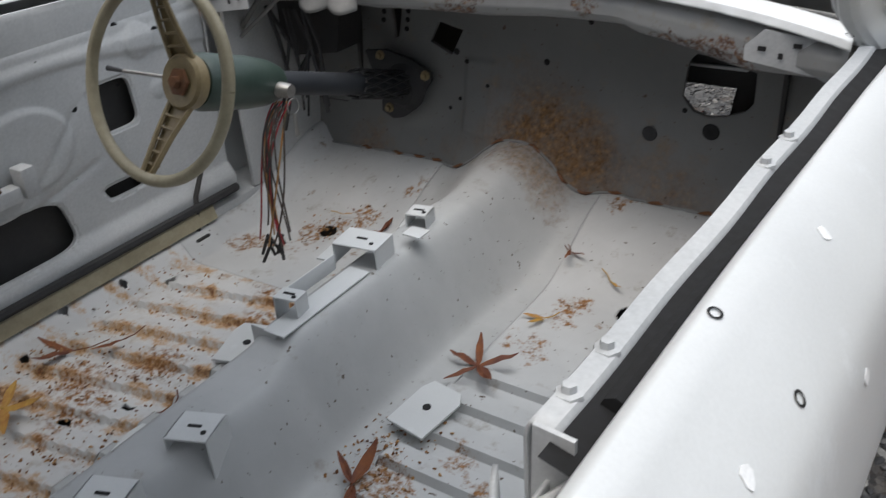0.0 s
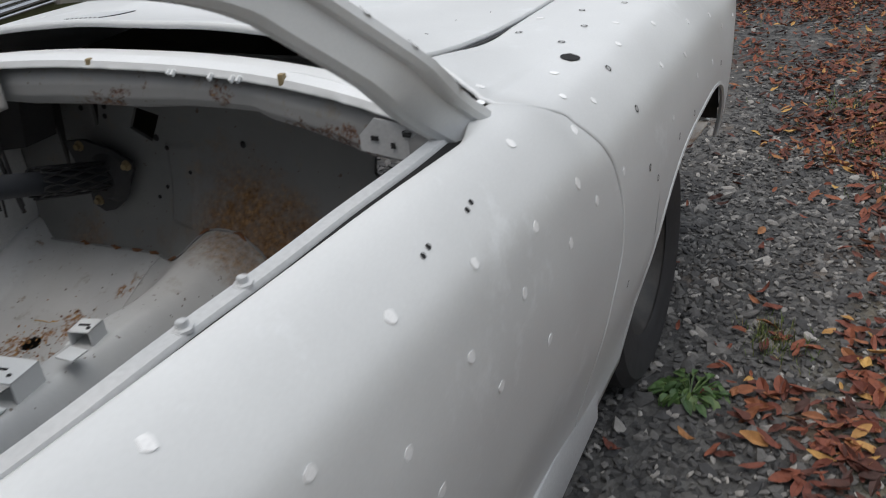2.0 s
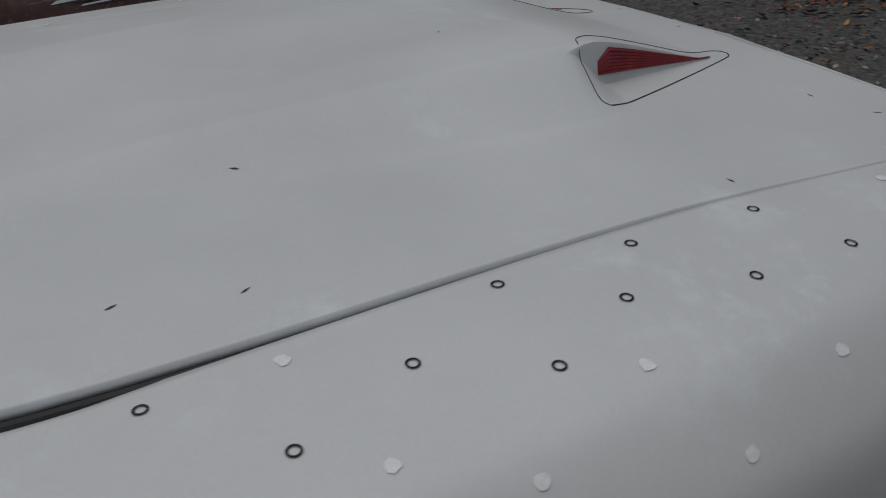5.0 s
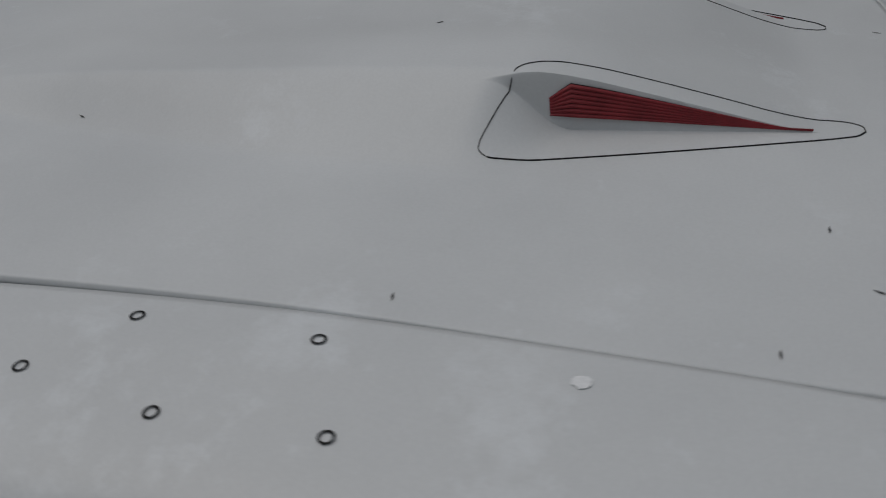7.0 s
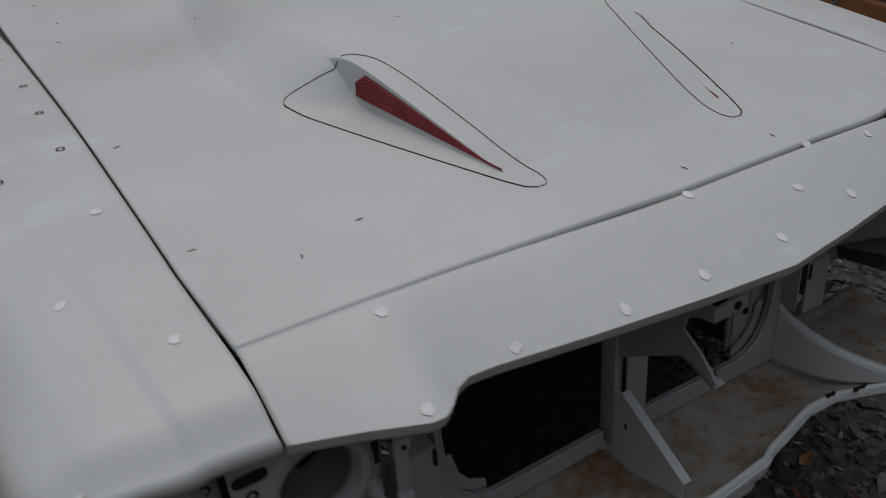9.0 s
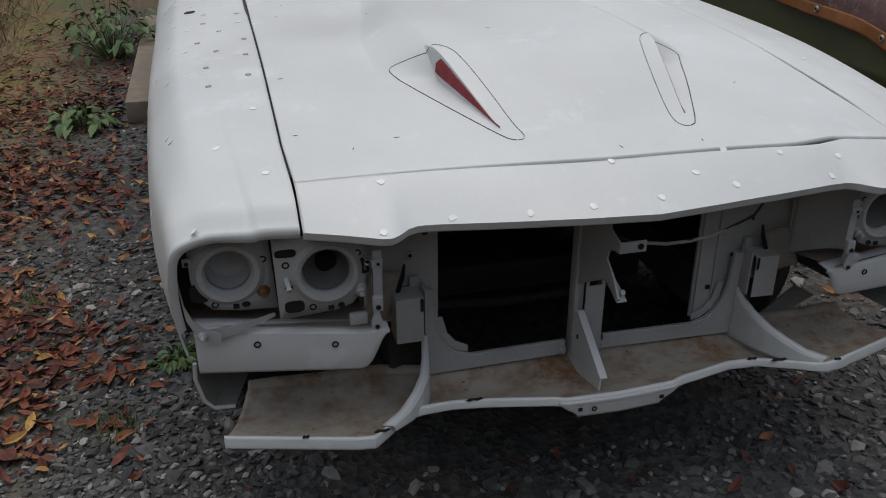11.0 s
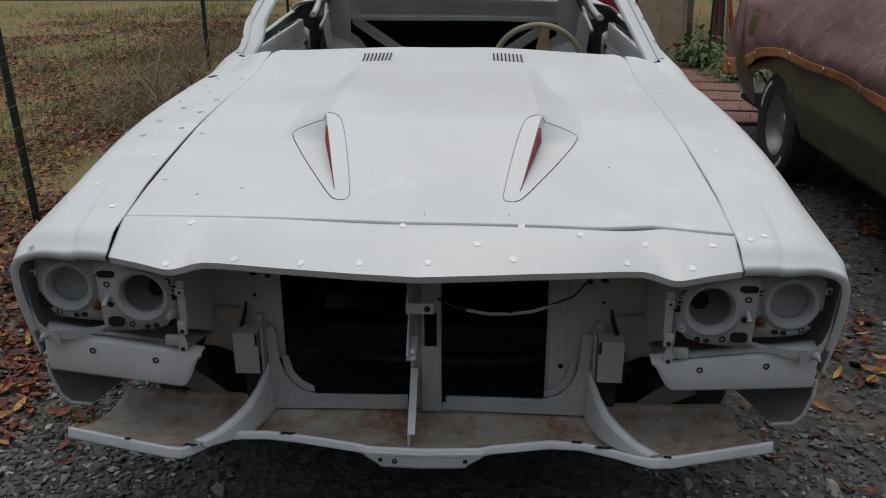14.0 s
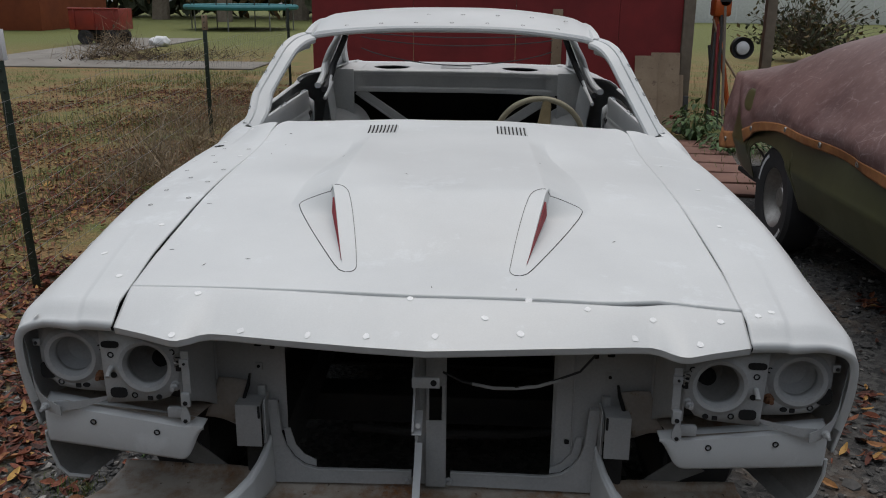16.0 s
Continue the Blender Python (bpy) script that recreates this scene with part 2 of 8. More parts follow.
def settle(bm):
    """The body stands a little askew and leans: its far side lies closer in and lower."""
    for v in bm.verts:
        x, y, z = v.co
        w = max(smooth(-0.35, 0.15, x), smooth(1.05, 1.15, z), smooth(3.1, 3.4, y))
        v.co.x = x - (0.010 + 0.0125 * max(-0.2, y)) * w
        v.co.z = z - 0.016 * smooth(0.1, 0.9, x)
    return bm


def cpart(name, bm, mat, label="", parent=None, **kw):
    """A part of the car, built in the place's own coordinates."""
    settle(bm)
    ob = part(name, bm, mat, parent or car, label, **kw)
    ob.matrix_parent_inverse = Matrix() if parent else car_inv
    return ob


CREST = [(-0.06, 0.868), (0.0, 0.890), (0.05, 0.902), (0.11, 0.912), (0.16, 0.92), (0.29, 0.942), (0.45, 0.962), (0.66, 0.984), (0.82, 0.994), (0.98, 1.0), (1.31, 1.007),
         (1.5, 1.008), (1.66, 1.014), (1.72, 1.028), (1.78, 1.037), (1.85, 1.041), (1.95, 1.047), (2.13, 1.058), (2.3, 1.064), (2.5, 1.073), (2.75, 1.087), (3.3, 1.10), (4.0, 1.09), (5.0, 1.04)]
NARROW = [(-0.06, 0.066), (0.0, 0.058), (0.15, 0.044), (0.45, 0.024), (0.75, 0.012), (1.0, 0.006), (1.4, 0.004), (1.7, 0.004), (2.4, 0.012), (2.9, 0.018), (5.0, 0.045)]
CREST = refine([(y, z - 0.002) for y, z in CREST], 3)
NARROW = refine(NARROW, 3)
# outward x and drop from the crest
ROUND_NOSE = [(0.815, 0.0), (0.878, 0.006), (0.909, 0.013), (0.95, 0.029), (0.966, 0.046), (0.974, 0.075), (0.979, 0.16), (0.970, 0.26), (0.950, 0.36), (0.915, 0.48), (0.87, 0.60), (0.84, 0.74)]
ROUND = [(0.815, 0.0), (0.879, 0.009), (0.911, 0.021), (0.953, 0.061), (0.979, 0.10), (0.992, 0.16), (0.999, 0.235), (0.996, 0.33), (0.983, 0.43), (0.957, 0.53), (0.933, 0.62), (0.915, 0.74)]

ROUND, ROUND_NOSE = refine(ROUND), refine(ROUND_NOSE)


def body_side(y, s, zbot):
    """Point of the outer skin at y; s from 0 (top) to 1 (lower edge at zbot)."""
    top, inw = along(CREST, y), along(NARROW, y)
    k = 1 - smooth(0.0, 0.42, y)
    pts = [(x + (xn - x) * k - inw, top - d - (dn - d) * k) for (x, d), (xn, dn) in zip(ROUND, ROUND_NOSE)]
    cut = [pts[0]]
    for a, b in zip(pts, pts[1:]):
        if b[1] <= zbot:
            t = (a[1] - zbot) / (a[1] - b[1])
            cut.append((a[0] + (b[0] - a[0]) * t, zbot))
            break
        cut.append(b)
    lens = [0]
    for a, b in zip(cut, cut[1:]):
        lens.append(lens[-1] + math.hypot(b[0] - a[0], b[1] - a[1]))
    # the upper rows stay where they are, the lower ones follow the lower edge
    knee = lens[20] if len(lens) > 24 else lens[-1] * 0.5
    d = s / 0.5 * knee if s < 0.5 else knee + (s - 0.5) / 0.5 * (lens[-1] - knee)
    for i in range(len(cut) - 1):
        if d <= lens[i + 1] + 1e-9:
            t = (d - lens[i]) / max(1e-9, lens[i + 1] - lens[i])
            return cut[i][0] + (cut[i + 1][0] - cut[i][0]) * t, cut[i][1] + (cut[i + 1][1] - cut[i][1]) * t
    return cut[-1]


def seam_x(y):
    return along([(-0.1, 0.676), (0.1, 0.677), (0.26, 0.683), (1.4, 0.684), (1.5, 0.687), (1.59, 0.684), (1.615, 0.678), (1.632, 0.668), (1.645, 0.652), (1.66, 0.630)], y)


def fender_top(x, y):
    rise = 0.040 * smooth(1.33, 1.68, y) * (1 - smooth(0.69, 0.85, abs(x)))
    return along(CREST, y) + 0.006 * smooth(0.81, 0.73, abs(x)) + rise


def gap_y(x, z):
    """The line between front fender and door."""
    if z > 0.965:
        return along([(0.60, 1.645), (0.695, 1.657), (0.74, 1.675), (0.80, 1.710), (0.851, 1.748), (0.875, 1.716), (0.893, 1.690), (0.909, 1.664), (0.925, 1.642)], abs(x))
    return along([(0.3, 1.665), (0.55, 1.66), (0.64, 1.63), (0.73, 1.582), (0.82, 1.577), (0.88, 1.592), (0.93, 1.617), (0.965, 1.641)], z)


ARCH_Y, ARCH_Z = 0.87, 0.335


def arch_bottom(y, low):
    d = abs(y - ARCH_Y) / 0.45
    if d < 1:
        return max(low, ARCH_Z + 0.395 * (1 - d ** 3) ** (1 / 3))
    return low


def front_low(y):
    """Lower edge of the fender, rising towards the nose."""
    return along([(0.0, 0.60), (0.11, 0.575), (0.30, 0.545), (0.42, 0.52), (0.44, 0.30), (1.3, 0.30)], y)


def fender(side):
    """Front fender: flat top from the hood seam, rounded shoulder, side with the wheel arch."""
    def at(u, v):
        if v < 0.22:
            k = v / 0.22
            xe = 0.69 + (0.815 - 0.69) * k
            yf = -0.015 + 0.011 * k
            y = yf + (gap_y(xe, 1.0) - 0.003 - yf) * u
            x0 = seam_x(min(y, 1.5)) + (0.0035 if side < 0 else 0.0003)
            x = x0 + (0.815 - along(NARROW, y) - x0) * k
            low = max(0.0, along(CREST, yf) + 0.003 - 0.866) * (1 - smooth(0.0, 0.06, y - yf))
            return (side * x, y, fender_top(x, y) - low)
        s = (v - 0.22) / 0.78
        ex, ez = body_side(1.64, s, 0.30)
        yf = -0.004 + 0.022 * smooth(0, 0.3, s) + 0.05 * smooth(0.35, 1.0, s)
        y = yf + (gap_y(ex, ez) - 0.003 - yf) * u
        low = front_low(y)
        x, z = body_side(y, s, arch_bottom(y, low))
        drop = max(0.0, along(CREST, yf) + 0.001 - 0.866) * (1 - smooth(0.0, 0.06, y - yf))
        return (side * x, y, z - drop * (1 - s))

    ob = cpart("front_fender", grid(at, 150, 70), M_PRIMER)
    thick(ob, 0.005, -1.0)
    # front edge turned in round the lamp opening
    def front_lip(u, v):
        p = Vector(at(0.0, 0.002 + 0.90 * u))
        d = Vector((side * 0.76 - p.x, 0, 0.72 - p.z))
        d = Vector((0, 0, -1)) if u < 0.3 else d.normalized()
        return tuple(p + d * 0.017 * v + Vector((0, 0.006 * v * v - 0.0015 * math.sin(math.pi * v), 0)))

    cpart("fender_front_lip", grid(front_lip, 60, 5), M_PRIMER)
    # rolled lip round the wheel arch
    pts = []
    for i in range(41):
        y = ARCH_Y - 0.447 + 0.894 * i / 40
        z = arch_bottom(y, front_low(y))
        x, _ = body_side(y, 1.0, z)
        pts.append((side * (x - 0.004), y, z))
    cpart("arch_lip", tube(pts, 0.007, 6), M_PRIMER, parent=None)
    return ob


fenders = {s: fender(s) for s in (-1, 1)}

# hood: a centre that stands proud, with two side-facing scoops
HOOD_E = [(0.0, 0.900), (0.06, 0.912), (0.16, 0.925), (0.31, 0.944), (0.47, 0.964), (0.675, 0.988), (0.84, 1.0), (1.0, 1.008), (1.32, 1.021), (1.5, 1.040), (1.66, 1.062)]
HOOD_E = refine(HOOD_E, 3)
HOOD_T = [(0.0, 0.903), (0.06, 0.916), (0.2, 0.938), (0.26, 0.953), (0.33, 0.979), (0.42, 1.013), (0.50, 1.041), (0.56, 1.054), (0.8, 1.062), (1.2, 1.065), (1.38, 1.065), (1.47, 1.072), (1.56, 1.088)]
HOOD_T = refine(HOOD_T, 3)
SC_A, SC_B = (0.288, 0.54), (0.220, 0.228)


def louvre_x(y):
    t = (y - SC_B[1]) / (SC_A[1] - SC_B[1])
    return SC_B[0] + (SC_A[0] - SC_B[0]) * t


def hood_rear(x):
    return 1.562 + 0.086 * (abs(x) / 0.68) ** 2.2


def hood_front(x):
    return along([(-0.68, 0.100), (-0.55, 0.093), (-0.42, 0.084), (-0.29, 0.073), (-0.06, 0.061), (0.18, 0.060), (0.413, 0.063), (0.455, 0.068), (0.5, 0.080), (0.53, 0.087), (0.58, 0.082), (0.63, 0.078), (0.68, 0.076)], x)


def hood_base(x, y):
    a = abs(x)
    return along(HOOD_E, y) + 0.012 * (1 - (a / 0.69) ** 2)


def raise_at(y):
    """How far the centre stands above the sides."""
    return max(0.0, along(HOOD_T, y) - hood_base(0.29, y))


def flank(a, y):
    """Side of the raised centre: a firm crest, then a plain slope that narrows towards the rear."""
    t = clamp01((a - 0.286) / (0.134 - 0.072 * smooth(0.75, 1.30, y)))
    return 1 - (0.7 * t + 0.3 * t * t * (3 - 2 * t))


def hood_z(x, y):
    a = abs(x)
    if y < 0.70:
        lx = louvre_x(y) if y > SC_B[1] else SC_B[0]
        wall = 1 - smooth(lx + 0.001, lx + 0.0015 + 0.0045 * min(1.0, raise_at(y) / 0.045), a)
        ramp_ = flank(a, y)
        k = smooth(0.505, 0.595, y - 0.30 * (a - 0.29))
        s = wall * (1 - k) + ramp_ * k
    else:
        k = smooth(1.12, 1.42, y)
        s = flank(a, y) * (1 - k) + (1 - (a / 0.69) ** 2.2) * k
    inner = 0.90 + 0.10 * smooth(0.03, 0.2, a)
    return hood_base(x, y) + raise_at(y) * s * inner


VENT_X, VENT_Y0, VENT_Y1 = (-0.253, 0.239), 1.395, 1.50


def hood():
    nx, ny = 360, 200
    q = 0.29 / 0.68

    def at(u, v):
        x = -1 + 2 * u
        a = along([(0.0, 0.0), (0.36, q - 0.012), (0.54, q + 0.012), (1.0, 1.0)], abs(x))
        x = math.copysign(a, x)
        y0, y1 = hood_front(0.68 * x), hood_rear(0.68 * x)
        y = y0 + (y1 - y0) * v
        # the columns follow the scoop's wall
        c = (louvre_x(min(0.62, max(SC_B[1], y))) + 0.0035) / 0.68
        a = a * c / q if a < q else c + (a - q) * (1 - c) / (1 - q)
        xx = math.copysign(a, x) * (seam_x(y) - (0.002 if x < 0 else 0.0008))
        return (xx, y, hood_z(xx, y))

    ob = cpart("hood", grid(at, nx, ny), M_PRIMER, "light grey primered hood with two red-louvred side scoops")
    thick(ob, 0.014, -1.0)
    return ob


the_hood = hood()
# black strip under the hood's edge, added to darken the gap like shade
cpart("hood_gap_shade", tube([(-seam_x(y) - 0.001, y, along(HOOD_E, y) - 0.013) for y in [0.14 + 0.04 * i for i in range(37)]], 0.0055, 8), M_BLACK, "black strip added to darken the gap under the hood edge")
for cx in VENT_X:
    for k in range(8):
        x = cx - 0.049 + 0.014 * k - 0.002
        ys = [VENT_Y0 + (VENT_Y1 - VENT_Y0) * i / 12 for i in range(13)]
        cpart("vent_slot", strip([(x, y, hood_z(x, y) + 0.0015) for y in ys], 0.0050, depth=0.004), M_INK, smooth_faces=False)
        cpart("vent_rib", tube([(x + 0.007, y, hood_z(x, y) + 0.0012 * math.sin(math.pi * i / 12)) for i, y in enumerate(ys)], 0.0026, 6), M_PRIMER)

# red louvres in the scoops and the seams round the scoop panels
for sx in (-1, 1):
    ya, yb = SC_A[1] - 0.012, SC_B[1] + 0.004
    lean = 0.004
    back = bmesh.new()
    rows = []
    for i in range(25):
        y = yb + (ya - yb) * i / 24
        x = louvre_x(y)
        zl = hood_base(x, y) + 0.002 + 0.22 * raise_at(y)
        h = (raise_at(y) * 0.66 - 0.002) * min(1.0, 0.5 + (24 - i) / 2.0 * 0.5)
        rows.append((x, y, zl, max(0.002, h)))
    v = [[back.verts.new((sx * (x + 0.0018 + 0.0046 * min(1.0, h / 0.038) - f * lean * (h / 0.05)), y, zl + h * f)) for f in (0, 1)] for x, y, zl, h in rows]
    for a, b in zip(v, v[1:]):
        back.faces.new((a[0], b[0], b[1], a[1]))
    grille = cpart("scoop_grille", back, M_INK, "red painted louvre insert")
    for k in range(7):
        f = (k + 0.42) / 7
        pts = [(sx * (x + 0.0018 + 0.0048 * min(1.0, h / 0.038) + 0.02 * h - f * lean * (h / 0.05)), y, zl + h * f) for x, y, zl, h in rows]
        slat = part("slat", settle(tube(pts, [0.0006 + 0.054 * h for x, y, zl, h in rows], 6)), M_RED, grille)
        slat.matrix_parent_inverse = Matrix()
    outline = [(0.205, 0.172), (0.222, 0.185), (0.26, 0.262), (0.33, 0.42), (0.378, 0.54), (0.390, 0.572), (0.392, 0.585), (0.384, 0.594), (0.355, 0.588), (0.29, 0.566), (0.266, 0.552), (0.243, 0.51), (0.208, 0.36), (0.184, 0.222), (0.182, 0.19), (0.190, 0.174), (0.205, 0.172)]
    outline = refine(outline, 3)
    pts = []
    for (x0, y0), (x1, y1) in zip(outline, outline[1:]):
        for i in range(3):
            x, y = x0 + (x1 - x0) * i / 3, y0 + (y1 - y0) * i / 3
            pts.append((sx * x, y, hood_z(x, y) + 0.0012))
    cut = 3 * 3 * 6
    cpart("scoop_panel_seam", strip(pts[:cut], 0.0018, depth=0.003), M_INK, "dark seam round the scoop panel")
    cpart("scoop_panel_seam", strip(pts[cut:], 0.0009, depth=0.003), M_DARK, "fine seam round the scoop panel")


# nose panel between the fenders, ahead of the hood
NOSE = [(0.0, -0.097), (0.14, -0.081), (0.3, -0.056), (0.43, -0.032), (0.465, -0.029), (0.485, -0.038), (0.503, -0.057), (0.52, -0.070), (0.538, -0.070), (0.6, -0.042), (0.69, -0.008)]


def nose_edge(x):
    return along(NOSE, abs(x))


def nose_z(x, y):
    """Height of the nose panel's top."""
    y0, yh = nose_edge(x), hood_front(x)
    k = clamp01((yh - y) / (yh - y0))
    zh = hood_base(x, yh) - 0.003 * smooth(-0.34, -0.1, x)
    edge = along([(0.0, 0.862), (0.52, 0.860), (0.68, 0.864)], abs(x))
    return zh - (zh - edge) * k ** 1.2


def nose_panel():
    def at(u, v):
        x = (-1 + 2 * u) * 0.6755
        y0, yh = nose_edge(x), hood_front(x) - 0.0028 * smooth(-0.34, -0.1, x) - 0.0014
        if v < 0.75:
            k = v / 0.75
            y = yh + (y0 - yh) * k
            return (x, y, nose_z(x, y))
        k = (v - 0.75) / 0.25
        z0 = nose_z(x, y0)
        return (x, y0 + 0.006 * k, z0 - 0.017 * k)

    ob = cpart("nose_panel", grid(at, 220, 28), M_PRIMER)
    thick(ob, 0.004, -1.0)
    return ob


nose_panel()


def skin(x, y):
    """Point and normal of the car's upper skin at x, y."""
    def z_at(x, y):
        a = abs(x)
        if y < gap_y(a, 1.0 if a < 0.92 else 0.9) and a < seam_x(y):
            return hood_z(x, y) if y > hood_front(x) else nose_z(x, y)
        inw = along(NARROW, y)
        if a < 0.815 - inw:
            return fender_top(a, y)
        return along(CREST, y) - along([(p - inw, d) for p, d in ROUND[:29]], a)

    e = 0.004
    z = z_at(x, y)
    dx = (z_at(x + e, y) - z_at(x - e, y)) / (2 * e)
    dy = (z_at(x, y + e) - z_at(x, y - e)) / (2 * e)
    return Vector((x, y, z)), Vector((-dx, -dy, 1)).normalized()


# hole left by the aerial, with two notches
p, n_ = skin(-0.857, 1.421)
m = Matrix.Translation(p + n_ * 0.0008) @ n_.to_track_quat("Z", "Y").to_matrix().to_4x4() @ pose(0, 0, 0, 0, 0, 20)
bm = prism([(0.0175 * math.cos(2 * math.pi * i / 24), 0.0175 * math.sin(2 * math.pi * i / 24)) for i in range(24)], 0.0008, m)
add_box(bm, (0.014, -0.004, 0), (0.0195, 0.004, 0.0008), 0, m)
add_box(bm, (-0.0195, -0.004, 0), (-0.014, 0.004, 0.0008), 0, m)
cpart("aerial_hole", bm, M_INK, "black aerial hole", smooth_faces=False)


# doors
def door(side):
    def at(u, v):
        if v < 0.12:
            k = v / 0.12
            y0 = gap_y(0.851 + 0.035 * k, 1.0) + 0.003
            y = y0 + (2.965 - y0) * u ** 1.5
            inner = 0.851 + 0.026 * smooth(1.80, 1.92, y)
            ex = inner + (0.886 - inner) * k
            roll = 0.008 * smooth(1.84, 1.93, y) + 0.004 * smooth(1.76, 1.82, y) * (1 - smooth(1.84, 1.93, y))
            return (side * (ex - along(NARROW, y)), y, along(CREST, y) - along(ROUND, ex) - roll * (1 - k) ** 2)
        s = 0.138 + 0.862 * (v - 0.12) / 0.88
        ex, ez = body_side(1.64, s, 0.30)
        y0 = gap_y(ex, ez) + 0.003
        y = y0 + (2.965 - y0) * u ** 1.5
        x, z = body_side(y, s, 0.30)
        return (side * x, y, z)

    skin_ = cpart("door", grid(at, 70, 60), M_PRIMER, "primered door without glass")
    thick(skin_, 0.004, -1.0)

    # inner flange with the window slot beside it
    def flange(u, v):
        y = 1.80 + 1.07 * u
        z = 1.0185 + (y - 1.8) * 0.024
        pts = [(0.824, -0.20), (0.824, -0.012), (0.827, 0.0), (0.840, -0.002), (0.842, -0.006), (0.842, -0.05)]
        i = min(4, int(v * 5))
        f = v * 5 - i
        a, b = pts[i], pts[i + 1]
        wob = 0.001 * math.sin(y * 23) * (1 if i > 1 else 0)
        return (side * (a[0] + (b[0] - a[0]) * f + wob - along(NARROW, y)), y, z + a[1] + (b[1] - a[1]) * f)

    fl = cpart("door_inner_flange", grid(flange, 60, 20), M_INNER, "grey inner door flange with bolts")
    thick(fl, 0.003, 1.0)
    # black sheet and tube fill the slot in place of its shade
    cpart("slot_shade_fill", grid(lambda u, v: (side * (0.8425 + 0.034 * v - along(NARROW, 1.84 + 1.05 * u)), 1.84 + 1.05 * u, 1.0145 + 0.024 * 1.05 * u - 0.010 * v), 40, 4), M_INK, "black fill for the shade in the window slot")
    cpart("window_slot", tube([(side * (0.863 - along(NARROW, y)), y, along(CREST, y) - 0.055) for y in [1.82 + 0.1 * i for i in range(11)]], 0.012, 8), M_INK)
    for y in (2.30, 2.385, 2.77, 2.83):
        z = 1.0185 + (y - 1.8) * 0.024
        cpart("bolt", lathe([(0.0, 0.010), (0.0055, 0.010), (0.006, 0.004), (0.0105, 0.003), (0.011, 0.0)], 6, pose(side * (0.834 - along(NARROW, y)), y, z)), M_INNER, parent=fl)
    return skin_


for s in (-1, 1):
    door(s)


# rear quarter panels with the wheel opening and the quarter-window sill
def quarter(side):
    def at(u, v):
        y = 2.972 + 2.1 * u
        if v < 0.25:
            k = v / 0.25
            xi = 0.870 - 0.138 * smooth(3.1, 3.4, y)
            xo = 0.815 if y > 3.3 else 0.888
            return (side * (xi + (xo - xi) * k - along(NARROW, y)), y, along(CREST, y) + 0.012 * (1 - k) - 0.03 * smooth(4.2, 5.0, y) * (1 - k))
        d = abs(y - 3.80) / 0.42
        s0 = 0.138 * (1 - smooth(3.2, 3.3, y))
        zb = max(0.30, 0.335 + 0.33 * (1 - d ** 3) ** (1 / 3)) if d < 1 else 0.30
        x, z = body_side(y, s0 + (1 - s0) * (v - 0.25) / 0.75, zb)
        return (side * x, y, z)

    thick(cpart("rear_quarter_panel", grid(at, 80, 36), M_PRIMER), 0.004, -1.0)


for s in (-1, 1):
    quarter(s)
cpart("tail_panel", box((-0.93, 5.06, 0.42), (0.93, 5.075, 1.03), 0.004), M_PRIMER)


def beam(pts, w, h, name, mat=None, label="", tilt=0.0):
    """A rounded bar of box section along a line of points."""
    bm = bmesh.new()
    pts = [Vector(p) for p in pts]
    rows = []
    for i, p in enumerate(pts):
        d = (pts[min(i + 1, len(pts) - 1)] - pts[max(i - 1, 0)]).normalized()
        side = d.cross(Vector((0, 0, 1))).normalized()
        up = side.cross(d).normalized()
        if tilt:
            side, up = side * math.cos(tilt) + up * math.sin(tilt), up * math.cos(tilt) - side * math.sin(tilt)
        c = min(w, h) * 0.25
        ring = [(-w / 2 + c, -h / 2), (w / 2 - c, -h / 2), (w / 2, -h / 2 + c), (w / 2, h / 2 - c), (w / 2 - c, h / 2), (-w / 2 + c, h / 2), (-w / 2, h / 2 - c), (-w / 2, -h / 2 + c)]
        rows.append([bm.verts.new(p + side * a + up * b) for a, b in ring])
    for a, b in zip(rows, rows[1:]):
        for k in range(8):
            bm.faces.new((a[k], a[(k + 1) % 8], b[(k + 1) % 8], b[k]))
    bm.faces.new(rows[0])
    bm.faces.new(rows[-1])
    return cpart(name, bm, mat or M_PRIMER, label)


def bez(a, b, c, n=14):
    a, b, c = Vector(a), Vector(b), Vector(c)
    return [a * (1 - t) ** 2 + b * 2 * t * (1 - t) + c * t * t for t in (i / n for i in range(n + 1))]


# roof and pillars
def roof():
    def at(u, v):
        x = -1 + 2 * u
        a = abs(x)
        y = 2.22 + 1.33 * v + 0.085 * a ** 2.2 * (1 - v)
        half = 0.692 - 0.045 * v
        z = 1.405 + 0.065 * smooth(0.0, 0.35, v) - 0.075 * smooth(0.55, 1.0, v) - 0.045 * a ** 2.6 - 0.022 * smooth(0.85, 1, a)
        return (x * half, y, z)

    thick(cpart("roof", grid(at, 56, 44), M_PRIMER), 0.028, -1.0)


roof()
HEAD = [(-0.66 + 0.11 * i, 2.225 + 0.085 * abs(-1 + i / 6) ** 2.2, 1.392 - 0.048 * abs(-1 + i / 6) ** 2.6) for i in range(13)]
beam(HEAD, 0.035, 0.02, "windshield_header", M_INNER)


def pillar_line(s, a, dx=0.0, dy=0.0, dz=0.0):
    """Windshield pillar: straight for most of its length, then bending in to the roof."""
    a, b, c, d = Vector(a), Vector((0.735, 2.10, 1.288)), Vector((0.71, 2.19, 1.348)), Vector((0.66, 2.285, 1.354))
    off = Vector((dx, dy, dz))
    pts = [a.lerp(b + off, i / 10) for i in range(10)] + bez(b + off, c + off, d + off, 10)
    return [Vector((s * p.x, p.y, p.z)) for p in pts]


